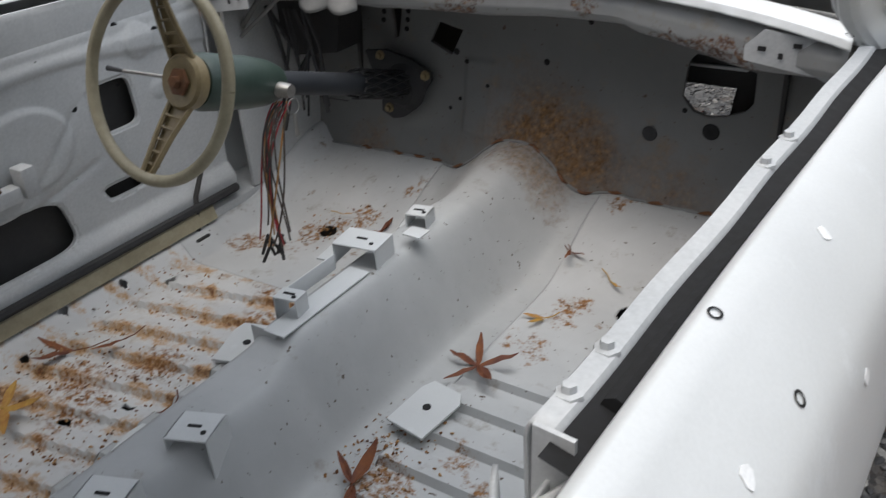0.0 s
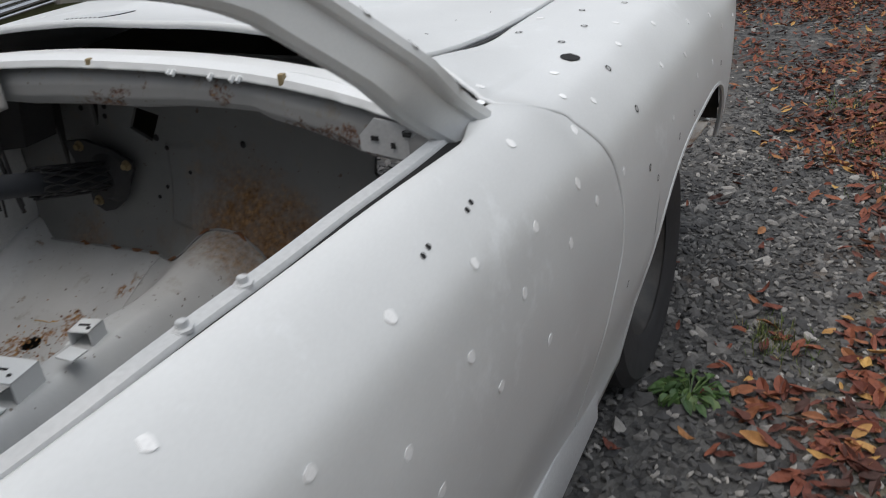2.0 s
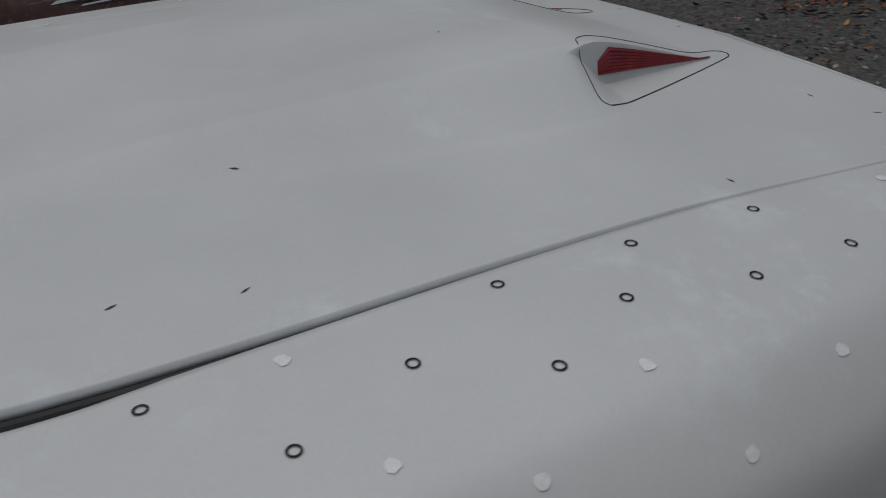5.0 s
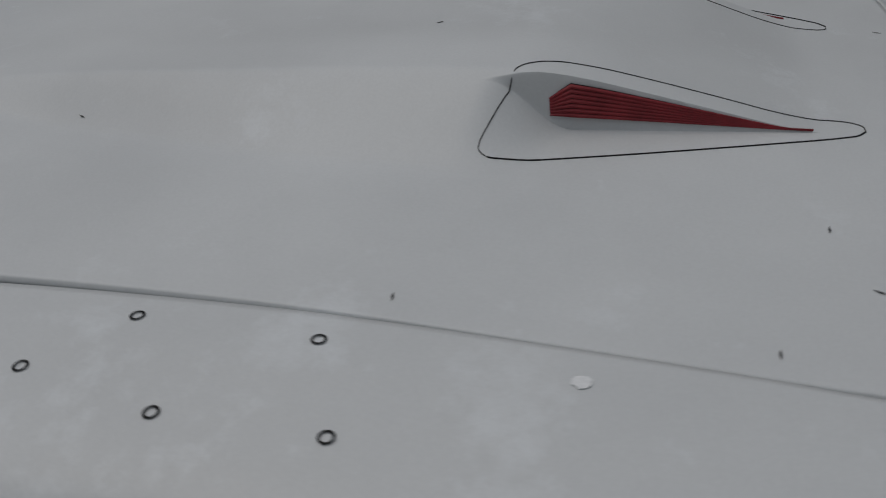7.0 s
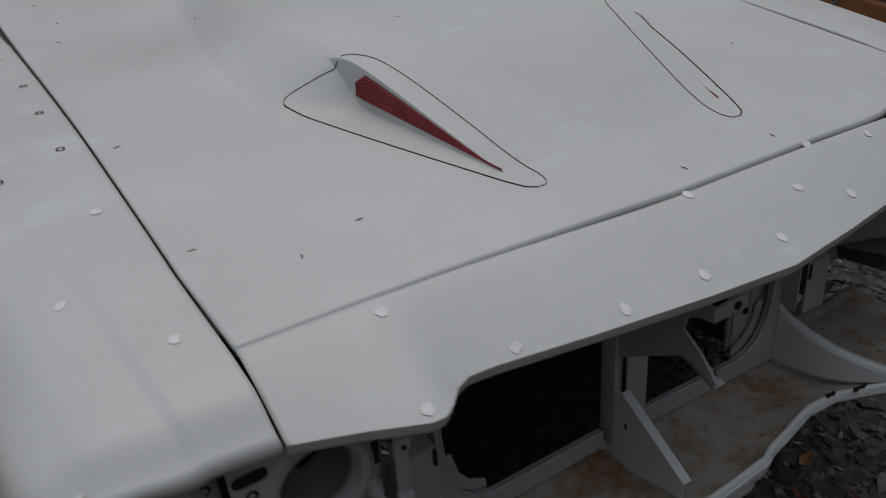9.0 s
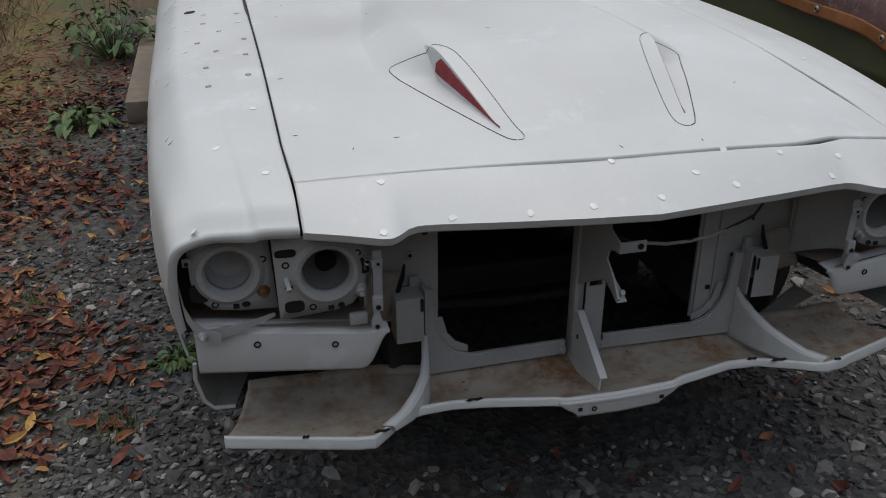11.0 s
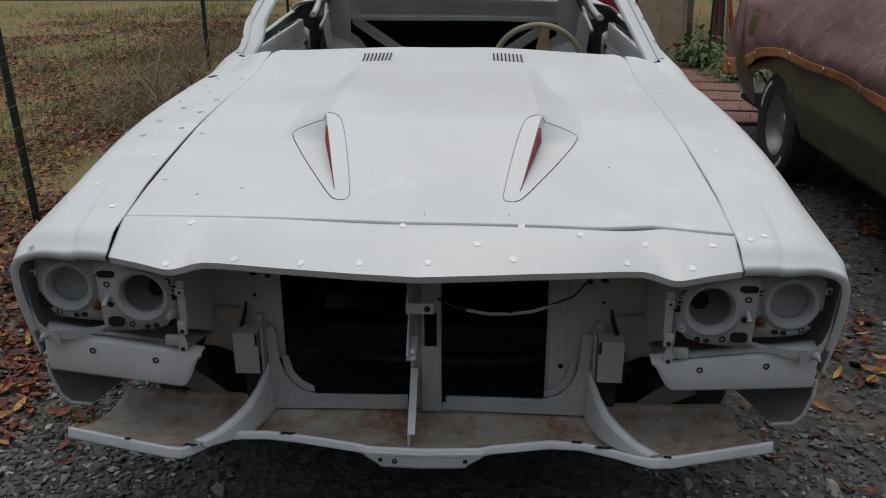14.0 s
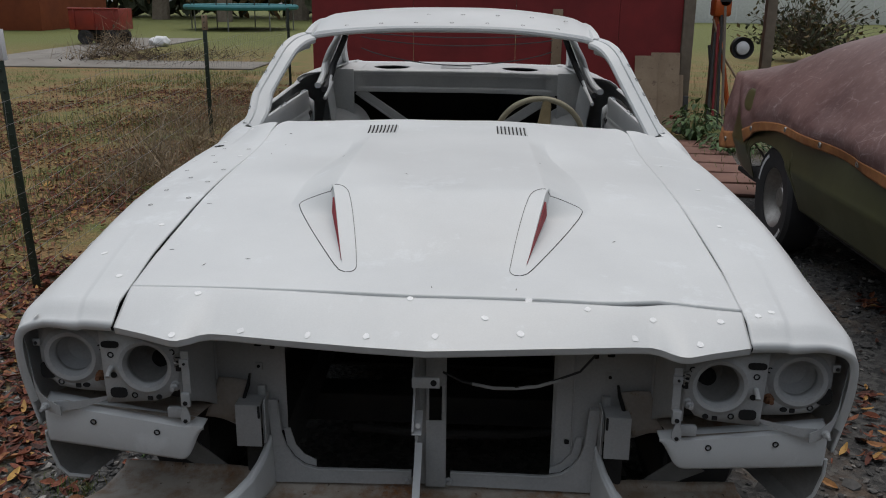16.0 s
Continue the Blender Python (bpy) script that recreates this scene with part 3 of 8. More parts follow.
for s in (-1, 1):
    beam(pillar_line(s, (0.856, 1.80, 1.023)), 0.03, 0.026, "pillar_outer_rail", tilt=0.5 * s)
    beam(pillar_line(s, (0.828, 1.80, 1.006), -0.03, 0.005, -0.014), 0.05, 0.03, "pillar_face", M_PRIMER, tilt=0.4 * s)
    beam(pillar_line(s, (0.845, 1.82, 0.998), -0.012, 0.015, -0.03), 0.03, 0.055, "pillar_inner_rail", M_PRIMER, tilt=0.2 * s)
    for k in range(7):
        t = 0.10 + 0.12 * k
        p = pillar_line(s, (0.842, 1.82, 0.99), -0.014, 0.015, -0.05)[int(t * 20)]
        cpart("pillar_hole", lathe([(0, 0.018), (0.006, 0.018), (0.006, 0.0)], 10, pose(p.x, p.y, p.z + 0.022, 0, -90 * s, 0) @ pose(0, 0, 0)), M_INK)
    beam(bez((s * 0.648, 2.31, 1.352), (s * 0.672, 2.9, 1.445), (s * 0.652, 3.5, 1.345)), 0.04, 0.03, "roof_rail")
    beam(bez((s * 0.645, 3.48, 1.335), (s * 0.72, 3.75, 1.24), (s * 0.76, 4.3, 1.05)), 0.06, 0.05, "rear_pillar")

    # sail panel between quarter window and rear window
    def sail(u, v, s=s):
        top = Vector((s * 0.65, 3.33 + 0.25 * u, 1.335))
        low = Vector((s * 0.775, 3.36 + 0.9 * u, 1.075))
        p = top + (low - top) * v
        return (p.x + s * 0.02 * math.sin(math.pi * v), p.y - 0.05 * math.sin(math.pi * v) * (1 - u), p.z)

    thick(cpart("sail_panel", grid(sail, 14, 14), M_PRIMER), 0.02)
    # sill of the quarter window, sweeping up to the sail panel
    sw = bez((s * 0.80, 3.12, 1.045), (s * 0.77, 3.34, 1.05), (s * 0.66, 3.38, 1.325), 16)
    beam(sw, 0.035, 0.03, "quarter_window_sill")
    beam([p + Vector((-s * 0.035, -0.005, -0.02)) for p in sw], 0.03, 0.03, "quarter_window_seal", M_BLACK)

# wheels
M_RIM = varied("dark_steel_rim", (0.035, 0.034, 0.033), (0.07, 0.065, 0.06), 18, 0.55, 120, 0.15, metal=0.3)
def wheel(x, y):
    bm = lathe([(0.19, -0.09), (0.21, -0.10), (0.30, -0.105), (0.325, -0.085), (0.332, 0.0), (0.325, 0.085), (0.30, 0.105), (0.21, 0.10), (0.19, 0.09)], 48,
               pose(x, y, 0.332, 0, 90, 0))
    tyre = cpart("tyre", bm, M_BLACK)
    bm = lathe([(0.0, 0.02), (0.05, 0.02), (0.07, 0.0), (0.14, -0.02), (0.165, 0.05), (0.19, 0.085), (0.2, 0.092), (0.19, 0.07), (0.17, -0.09)], 40, pose(x, y, 0.332, 0, 90 * (1 if x > 0 else -1), 0))
    rim = cpart("rim", bm, M_RIM)
    return tyre, rim


for x in (-0.79, 0.79):
    wheel(x, 0.92)
    wheel(x, 3.80)



# marks on the paint: inked rings, white filler spots, drilled holes
def side_point(y, z):
    """Point and outward normal of the shoulder or flank at height z, on the -x side."""
    top, inw = along(CREST, y), along(NARROW, y)
    prof = [(d, q - inw) for q, d in ROUND]
    x = along(prof, top - z)
    dx = (along(prof, top - z + 0.006) - along(prof, top - z - 0.006)) / 0.012
    return Vector((-x, y, z)), Vector((-1, 0, dx)).normalized() if dx < 8 else Vector((-0.12, 0, 1)).normalized()


def mark_pose(p, n, turn=0):
    return Matrix.Translation(p + n * 0.0006) @ n.to_track_quat("Z", "Y").to_matrix().to_4x4() @ pose(0, 0, 0, 0, 0, turn)


rm = random.Random(17)


def ink_ring(p, n, r=0.0068):
    m = mark_pose(p, n)
    bm = bmesh.new()
    k = 18
    a = [bm.verts.new(m @ Vector((r * math.cos(2 * math.pi * i / k), r * math.sin(2 * math.pi * i / k), 0.0006))) for i in range(k)]
    c = [bm.verts.new(m @ Vector((r * 0.66 * math.cos(2 * math.pi * i / k), r * 0.66 * math.sin(2 * math.pi * i / k), 0.0006))) for i in range(k)]
    for i in range(k):
        j = (i + 1) % k
        bm.faces.new((a[i], a[j], c[j], c[i]))
    cpart("ink_ring", bm, M_INK, smooth_faces=False)


def filler_spot(p, n, r=0.0075):
    m = mark_pose(p, n, rm.uniform(0, 360))
    pts = [(r * rm.uniform(0.75, 1.15) * math.cos(2 * math.pi * i / 10) * 1.15, r * rm.uniform(0.75, 1.15) * math.sin(2 * math.pi * i / 10)) for i in range(10)]
    cpart("filler_spot", prism(pts, 0.0007, m), M_BARE, smooth_faces=False)


def drilled(p, n, r=0.0038):
    m = mark_pose(p, n)
    cpart("drilled_hole", prism([(r * math.cos(2 * math.pi * i / 14), r * math.sin(2 * math.pi * i / 14)) for i in range(14)], 0.0006, m), M_INK, smooth_faces=False)


for x, y in ((0.819, 1.219), (0.815, 1.343), (0.718, 1.307), (0.776, 1.098), (0.837, 0.994), (0.714, 0.976), (0.790, 0.885), (0.718, 0.820), (0.819, 0.751), (0.817, 0.614), (0.722, 0.654)):
    ink_ring(*skin(-x, y))
for y, z in ((1.398, 0.976), (1.414, 0.911), (1.153, 0.764), (1.397, 0.796), (1.339, 0.751), (2.725, 1.015), (2.733, 1.072), (1.932, 1.046), (1.0, 0.76), (0.62, 0.76), (1.52, 0.62)):
    ink_ring(*side_point(y, z))
for x, y in ((0.717, 1.19), (0.86, 1.513), (0.797, 1.672), (0.726, 0.445), (0.724, 0.152), (0.812, 0.283), (0.833, 0.134), (0.515, 0.067), (0.399, -0.026), (0.535, -0.055), (0.042, 0.052), (0.252, -0.047), (0.126, -0.056)):
    filler_spot(*skin(-x, y))
for x, y in ((0.018, -0.057), (0.195, -0.036), (0.123, -0.002), (0.217, 0.058), (0.341, 0.042), (0.478, 0.031), (0.622, 0.039), (0.434, -0.014), (0.564, -0.031), (0.706, 0.06), (0.74, 0.08), (0.75, 0.55), (0.78, 0.9), (0.73, 1.2)):
    filler_spot(*skin(x, y))
for y, z in ((0.929, 0.988), (1.162, 0.995), (1.067, 0.971), (1.279, 0.986), (1.597, 0.990), (1.534, 0.964), (1.194, 0.923), (1.027, 0.897), (0.947, 0.827), (0.883, 0.929), (0.742, 0.954), (1.551, 0.852), (0.408, 0.916), (0.683, 0.895), (0.442, 0.913), (0.031, 0.868), (0.558, 0.838), (0.30, 0.80), (0.75, 0.80), (1.2, 0.82)):
    filler_spot(*side_point(y, z), 0.0068)
for y, z in ((1.754, 1.029), (1.659, 0.960), (1.70, 0.866), (1.849, 1.010), (1.762, 0.92), (2.524, 1.041), (2.432, 0.954), (2.251, 0.989), (2.089, 0.964), (2.155, 0.885), (2.306, 0.874), (2.591, 0.953), (1.937, 0.769), (2.098, 0.806), (2.258, 0.786), (2.207, 0.716), (2.0, 0.877), (1.83, 0.86), (1.927, 0.931), (2.828, 1.025)):
    filler_spot(*side_point(y, z))
for y, z in ((2.153, 1.002), (2.136, 1.004), (2.035, 1.000), (2.018, 1.002)):
    drilled(*side_point(y, z))
for x, y in ((-0.65, 0.298), (-0.448, 0.239), (-0.651, 0.614), (-0.544, 0.208), (-0.598, 1.455), (-0.351, 1.113), (-0.608, 1.185), (-0.584, 1.3), (0.192, 0.10), (0.004, 0.10), (0.45, 0.4), (-0.1, 0.7), (0.3, 0.9)):
    p, n = skin(x, y)
    m = mark_pose(p, n, rm.uniform(0, 360))
    cpart("paint_scratch", prism([(-0.006, 0), (-0.001, -0.0012), (0.007, 0.0005), (0.001, 0.0014)], 0.0004, m), M_DARK, smooth_faces=False)
for k in range(7):
    x = -0.48 + 0.16 * k
    for row in range(2):
        y = 2.33 + 0.16 * row
        a = abs(x) / 0.69
        z = 1.405 + 0.065 * smooth(0.0, 0.35, (y - 2.22) / 1.33) - 0.045 * a ** 2.6
        ink_ring(Vector((x + 0.05 * row, y + 0.085 * a ** 2.2, z)), Vector((0, -0.25, 1)).normalized(), 0.009)
for s in (-1, 1):
    rail = pillar_line(s, (0.856, 1.80, 1.023))
    for k in (2, 5, 7, 9, 12):
        n = Vector((s * 0.55, -0.45, 0.7)).normalized()
        ink_ring(rail[k] + n * 0.0150, n, 0.009)


# ---- inside the car ----
def rust_metal(name, base, amount, scale=3.0, rust=(0.24, 0.105, 0.04), dirt=(0.21, 0.165, 0.115), edge=0.05, spots=(), wash=None, ribs=False, gritty=(0.42, 0.58)):
    """Grey primer with rust blooms, tan dirt and dark specks."""
    m, n, l, b = material(name, base, 0.6)
    co = n.new("ShaderNodeTexCoord").outputs["Object"]
    big = noise_node(n, l, scale, 8, 0.68, co)
    mid = noise_node(n, l, scale * 4, 8, 0.7, co)
    fine = noise_node(n, l, 90, 4, 0.6, co)
    tone = ramp(n, l, noise_node(n, l, 7, 5, 0.6, co).outputs[0], [(0.35, base), (0.7, tuple(min(1, c * 1.14) for c in base))])
    dust = ramp(n, l, mid.outputs[0], [(0.60 - amount * 0.25, (0, 0, 0)), (0.78 - amount * 0.2, (0.75, 0.75, 0.75))])
    c1 = mixc(n, l, dust.outputs[0], tone.outputs[0], dirt)
    if wash:
        # rust water dried in streaks along the ribs
        mp = n.new("ShaderNodeMapping")
        mp.inputs["Scale"].default_value = (1.6, 9.0, 4.0)
        l.new(co, mp.inputs["Vector"])
        st = ramp(n, l, noise_node(n, l, 2.2, 7, 0.62, mp.outputs[0]).outputs[0], [(0.42, (0, 0, 0)), (0.60, (0.8, 0.8, 0.8))])
        c1 = mixc(n, l, st.outputs[0], c1, wash)
    if ribs:
        # orange rust gathered in the valleys between the pressed ribs
        xyz = n.new("ShaderNodeSeparateXYZ")
        l.new(co, xyz.inputs[0])
        ph = n.new("ShaderNodeMath")
        ph.operation = "MULTIPLY_ADD"
        l.new(xyz.outputs[0], ph.inputs[0])
        ph.inputs[1].default_value = -0.18
        l.new(xyz.outputs[1], ph.inputs[2])
        wv = n.new("ShaderNodeMath")
        wv.operation = "MULTIPLY_ADD"
        l.new(ph.outputs[0], wv.inputs[0])
        wv.inputs[1].default_value = 2 * math.pi / 0.096
        wv.inputs[2].default_value = -(2.1 - 0.18 * 0.45 - 0.012) * 2 * math.pi / 0.096
        cs = n.new("ShaderNodeMath")
        cs.operation = "COSINE"
        l.new(wv.outputs[0], cs.inputs[0])
        mixn = n.new("ShaderNodeMath")
        mixn.operation = "MULTIPLY_ADD"
        l.new(cs.outputs[0], mixn.inputs[0])
        mixn.inputs[1].default_value = 0.085
        l.new(noise_node(n, l, 11, 9, 0.78, co).outputs[0], mixn.inputs[2])
        val = ramp(n, l, mixn.outputs[0], [(0.530, (0, 0, 0)), (0.64, (0.85, 0.85, 0.85))])
        c1 = mixc(n, l, val.outputs[0], c1, (0.42, 0.22, 0.06))
        deep = ramp(n, l, mixn.outputs[0], [(0.645, (0, 0, 0)), (0.70, (1, 1, 1))])
        c1 = mixc(n, l, deep.outputs[0], c1, (0.15, 0.058, 0.02))
    field = big.outputs[0]
    for x, y, z, r in spots:
        # a rust bloom of its own round one leak or seam
        d = n.new("ShaderNodeVectorMath")
        d.operation = "DISTANCE"
        d.inputs[1].default_value = (x, y, z)
        l.new(co, d.inputs[0])
        k = n.new("ShaderNodeMapRange")
        k.inputs[1].default_value, k.inputs[2].default_value, k.inputs[3].default_value, k.inputs[4].default_value = 0.0, r, 0.24, 0.0
        l.new(d.outputs["Value"], k.inputs[0])
        s_ = n.new("ShaderNodeMath")
        s_.operation = "ADD"
        l.new(field, s_.inputs[0])
        l.new(k.outputs[0], s_.inputs[1])
        field = s_.outputs[0]
    blooms = ramp(n, l, field, [(0.64 - amount * 0.2, (0, 0, 0)), (0.64 - amount * 0.2 + edge, (1, 1, 1))])
    tint = ramp(n, l, fine.outputs[0], [(0.3, tuple(c * 0.45 for c in rust)), (0.55, rust), (0.8, (0.38, 0.22, 0.09))])
    sub = n.new("ShaderNodeMath")
    sub.operation = "MULTIPLY"
    l.new(blooms.outputs[0], sub.inputs[0])
    grit = ramp(n, l, noise_node(n, l, scale * 16, 6, 0.7, co).outputs[0], [(gritty[0], (0, 0, 0)), (gritty[1], (1, 1, 1))])
    l.new(grit.outputs[0], sub.inputs[1])
    c2 = mixc(n, l, sub.outputs[0], c1, tint.outputs[0])
    specks = ramp(n, l, noise_node(n, l, 70, 3, 0.5, co).outputs[0], [(0.69, (0, 0, 0)), (0.73, (1, 1, 1))])
    c3 = mixc(n, l, specks.outputs[0], c2, (0.09, 0.065, 0.045))
    l.new(c3, b.inputs["Base Color"])
    rr = ramp(n, l, sub.outputs[0], [(0.0, (0.5,) * 3), (1.0, (0.9,) * 3)])
    l.new(rr.outputs[0], b.inputs["Roughness"])
    bumped(n, l, b, fine.outputs[0], 0.15)
    return m


M_FLOOR = rust_metal("rusty_floor_primer", (0.46, 0.47, 0.47), 0.12, 4.5, rust=(0.26, 0.12, 0.04), spots=((0.49, 1.715, 0.33, 0.09), (0.62, 1.85, 0.32, 0.10), (0.40, 1.62, 0.35, 0.10), (-0.24, 2.42, 0.32, 0.10), (-0.33, 2.3, 0.32, 0.07), (-0.26, 1.42, 0.42, 0.1)))
M_FLOOR2 = rust_metal("rust_stained_floor", (0.53, 0.535, 0.53), 0.22, 4.0, rust=(0.26, 0.11, 0.03), dirt=(0.30, 0.22, 0.13), edge=0.1, ribs=True, spots=((0.50, 2.5, 0.32, 0.16), (0.40, 2.36, 0.32, 0.10)))
# grey base darkened for the shade under the dash; rust blooms are real
M_FIRE = rust_metal("shaded_firewall_primer", (0.15, 0.152, 0.149), 0.18, 2.6, rust=(0.19, 0.105, 0.045), edge=0.34, gritty=(0.05, 0.6), spots=((0.0, 1.43, 0.60, 0.30), (-0.05, 1.40, 0.52, 0.24), (-0.10, 1.42, 0.56, 0.14), (-0.22, 1.37, 0.46, 0.13), (-0.40, 1.37, 0.47, 0.16), (0.26, 1.37, 0.46, 0.10), (0.55, 1.37, 0.44, 0.12)))
M_BELL = rust_metal("tunnel_front_primer", (0.40, 0.41, 0.41), 0.02, 3.0, rust=(0.25, 0.15, 0.075), edge=0.22, gritty=(0.15, 0.75), spots=((0.02, 1.44, 0.58, 0.30), (-0.10, 1.45, 0.50, 0.20)))
# rust scabs on primer whose grey is lowered for the dash face's shade
M_RUSTY = rust_metal("shaded_rust_scabbed_primer", (0.22, 0.222, 0.22), 0.12, 6.0, rust=(0.11, 0.055, 0.035), spots=((-0.03, 1.65, 0.97, 0.07), (0.05, 1.6, 0.93, 0.09), (-0.27, 1.66, 0.97, 0.06), (-0.42, 1.67, 0.90, 0.10), (-0.55, 1.70, 0.90, 0.08)))
M_PAN = rust_metal("rust_washed_pan", (0.40, 0.36, 0.31), 0.70, 2.8, rust=(0.25, 0.105, 0.038), dirt=(0.25, 0.165, 0.10), edge=0.20, gritty=(0.33, 0.66), spots=((-0.1, 0.17, 0.35, 0.12), (-0.3, 0.17, 0.35, 0.1), (0.3, 0.18, 0.35, 0.12)))
M_RUST = varied("brown_rust", (0.13, 0.06, 0.03), (0.2, 0.09, 0.04), 25, 0.9, 120, 0.5)
M_COLUMN = varied("blue_black_column_paint", (0.016, 0.019, 0.024), (0.032, 0.036, 0.043), 12, 0.7, 150, 0.1)
M_GOLD = varied("aged_gold_plastic", (0.20, 0.150, 0.075), (0.27, 0.21, 0.11), 18, 0.45, 140, 0.1)
M_JADE = varied("green_column_paint", (0.030, 0.052, 0.042), (0.046, 0.070, 0.057), 15, 0.4, 150, 0.1)
M_LEAF_Y = varied("yellow_leaf", (0.48, 0.30, 0.06), (0.36, 0.17, 0.045), 30, 0.7, 200, 0.3)
M_LEAF_R = varied("russet_leaf", (0.10, 0.026, 0.014), (0.22, 0.075, 0.025), 30, 0.7, 200, 0.3)
M_WIRE_R = varied("red_wire", (0.4, 0.03, 0.04), (0.3, 0.03, 0.03), 30, 0.45, 100, 0)
M_WIRE_K = varied("dark_wire", (0.05, 0.04, 0.04), (0.09, 0.07, 0.05), 30, 0.5, 100, 0)
M_WIRE_O = varied("orange_wire", (0.4, 0.17, 0.05), (0.33, 0.22, 0.09), 30, 0.5, 100, 0)

TUN_X = 0.05


def floor_z(x, y):
    z = 0.325 + 0.115 * smooth(1.75, 1.38, y) - 0.02 * smooth(2.9, 3.2, y)
    d = abs(x - TUN_X)
    big = smooth(1.95, 1.45, y)
    half = 0.10 + 0.05 * big + 0.018 * smooth(2.36, 2.44, y)
    h = 0.195 - 0.085 * smooth(1.80, 1.40, y) - 0.035 * smooth(2.3, 2.45, y)
    t = 1 - smooth(half - 0.07 - 0.06 * big, half + 0.075, d)
    return z + h * t


def floor_pan_z(x, y):
    z = floor_z(x, y)
    # pressed ribs in the foot wells
    for x0, x1 in ((0.24, 0.72), (-0.62, -0.17)):
        if x0 < x < x1 and 2.05 < y < 2.75:
            k = smooth(x0, x0 + 0.04, x) * (1 - smooth(x1 - 0.04, x1, x))
            ph = (y - 2.1 - 0.18 * (x - 0.45) * (1 if x > 0 else 0)) / 0.096
            z += 0.017 * k * smooth(0.30, 0.52, 0.5 - 0.5 * math.cos(2 * math.pi * ph)) - 0.005 * k
    if abs(x) > 0.70:
        z += 0.05 * smooth(0.70, 0.77, abs(x))
    return z


FLOOR_HOLES = ((0.462, 2.59, 0.018), (0.69, 2.105, 0.016), (0.36, 2.497, 0.016), (0.22, 2.585, 0.012), (0.49, 1.715, 0.026), (-0.42, 1.725, 0.026), (0.745, 2.2, 0.01), (0.76, 2.36, 0.012), (0.72, 2.5, 0.009))


def floor_grid(x0, x1, y0, y1, nx, ny):
    def at(u, v):
        x, y = x0 + (x1 - x0) * u, y0 + (y1 - y0) * v
        return (x, y, floor_pan_z(x, y))

    def keep(u, v):
        x, y = x0 + (x1 - x0) * u, y0 + (y1 - y0) * v
        return all((x - a) ** 2 + (y - b) ** 2 > r * r for a, b, r in FLOOR_HOLES)

    return grid(at, nx, ny, keep)


thick(cpart("driver_floor_pan", floor_grid(0.30, 0.79, 2.0, 3.0, 100, 190), M_FLOOR2, "heavily rust-stained floor pan with pressed ribs"), 0.003)
thick(cpart("front_floor_pan", floor_grid(0.30, 0.79, 1.37, 2.0, 90, 90), M_FLOOR), 0.003)
thick(cpart("transmission_tunnel", floor_grid(-0.20, 0.30, 1.37, 3.2, 80, 160), M_BELL, "smooth grey transmission tunnel"), 0.003)
thick(cpart("passenger_floor_pan", floor_grid(-0.79, -0.20, 1.37, 3.0, 100, 220), M_FLOOR, "grey floor pan with rust crumbs"), 0.003)


def rear_floor(u, v):
    x, y = -0.78 + 1.56 * u, 3.0 + 0.75 * v
    z = 0.305 + 0.30 * smooth(3.25, 3.35, y)
    return (x, y, max(z, floor_z(x, y)))


thick(cpart("rear_floor", grid(rear_floor, 60, 40), M_INNER), 0.004)
for s in (-1, 1):
    cpart("rocker_sill", box((s * 0.775, 1.5, 0.28), (s * 0.925, 3.3, 0.40), 0.012), M_INNER)
cpart("sill_plate", prism([(0.758, 0.382), (0.767, 0.416), (0.788, 0.432), (0.820, 0.434), (0.826, 0.404)], 0.66, Matrix(((1, 0, 0, 0), (0, 0, 1, 1.86), (0, 1, 0, 0), (0, 0, 0, 1)))), M_IVORY, "cream sill trim strip")
for s in (-1, 1):
    cpart("door_weatherstrip", tube([(s * 0.772, 1.76 + 0.1 * i, 0.432) for i in range(12)], 0.012, 8), M_BLACK)
    # added dark sheet that stands in for the shade inside the door
    cpart("door_cavity_shade", grid(lambda u, v, s=s: (s * (0.835 + 0.02 * math.sin(math.pi * v)), 1.76 + 1.12 * u, 0.42 + 0.50 * v), 10, 8), M_DARK)
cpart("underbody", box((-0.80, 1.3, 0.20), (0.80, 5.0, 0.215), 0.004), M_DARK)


# firewall with its openings
def fw_y(z):
    return 1.375 - 0.05 * smooth(0.45, 0.95, z) + 0.02 * smooth(0.8, 0.97, z)


FW_HATCH = [(-0.380, 0.746), (-0.377, 0.704), (-0.409, 0.673), (-0.444, 0.664), (-0.485, 0.672), (-0.525, 0.688), (-0.541, 0.708), (-0.540, 0.745), (-0.538, 0.776), (-0.488, 0.786), (-0.430, 0.800), (-0.400, 0.804), (-0.384, 0.785)]
FW_VENT = [(0.362, 0.762), (0.335, 0.816), (0.258, 0.798), (0.292, 0.731)]
FW_SLOT = [(0.482, 0.762), (0.492, 0.850), (0.455, 0.846), (0.470, 0.764)]


def reach(outline, c, a):
    """How far from c, in direction a, the outline lies."""
    d = Vector((math.cos(a), math.sin(a)))
    best = 0.0
    for p, q in zip(outline, outline[1:] + outline[:1]):
        p, q = Vector(p) - Vector(c), Vector(q) - Vector(c)
        e = q - p
        det = d.x * -e.y + e.x * d.y
        if abs(det) > 1e-9:
            t, k = (p.x * -e.y + e.x * p.y) / det, (d.x * p.y - d.y * p.x) / det
            if t > 0 and -1e-6 <= k <= 1 + 1e-6:
                best = max(best, t)
    return best


def outline_centre(outline):
    return (sum(p[0] for p in outline) / len(outline), sum(p[1] for p in outline) / len(outline))


def inside(outline, x, z, grow):
    c = outline_centre(outline)
    d = math.hypot(x - c[0], z - c[1])
    return d < reach(outline, c, math.atan2(z - c[1], x - c[0])) + grow


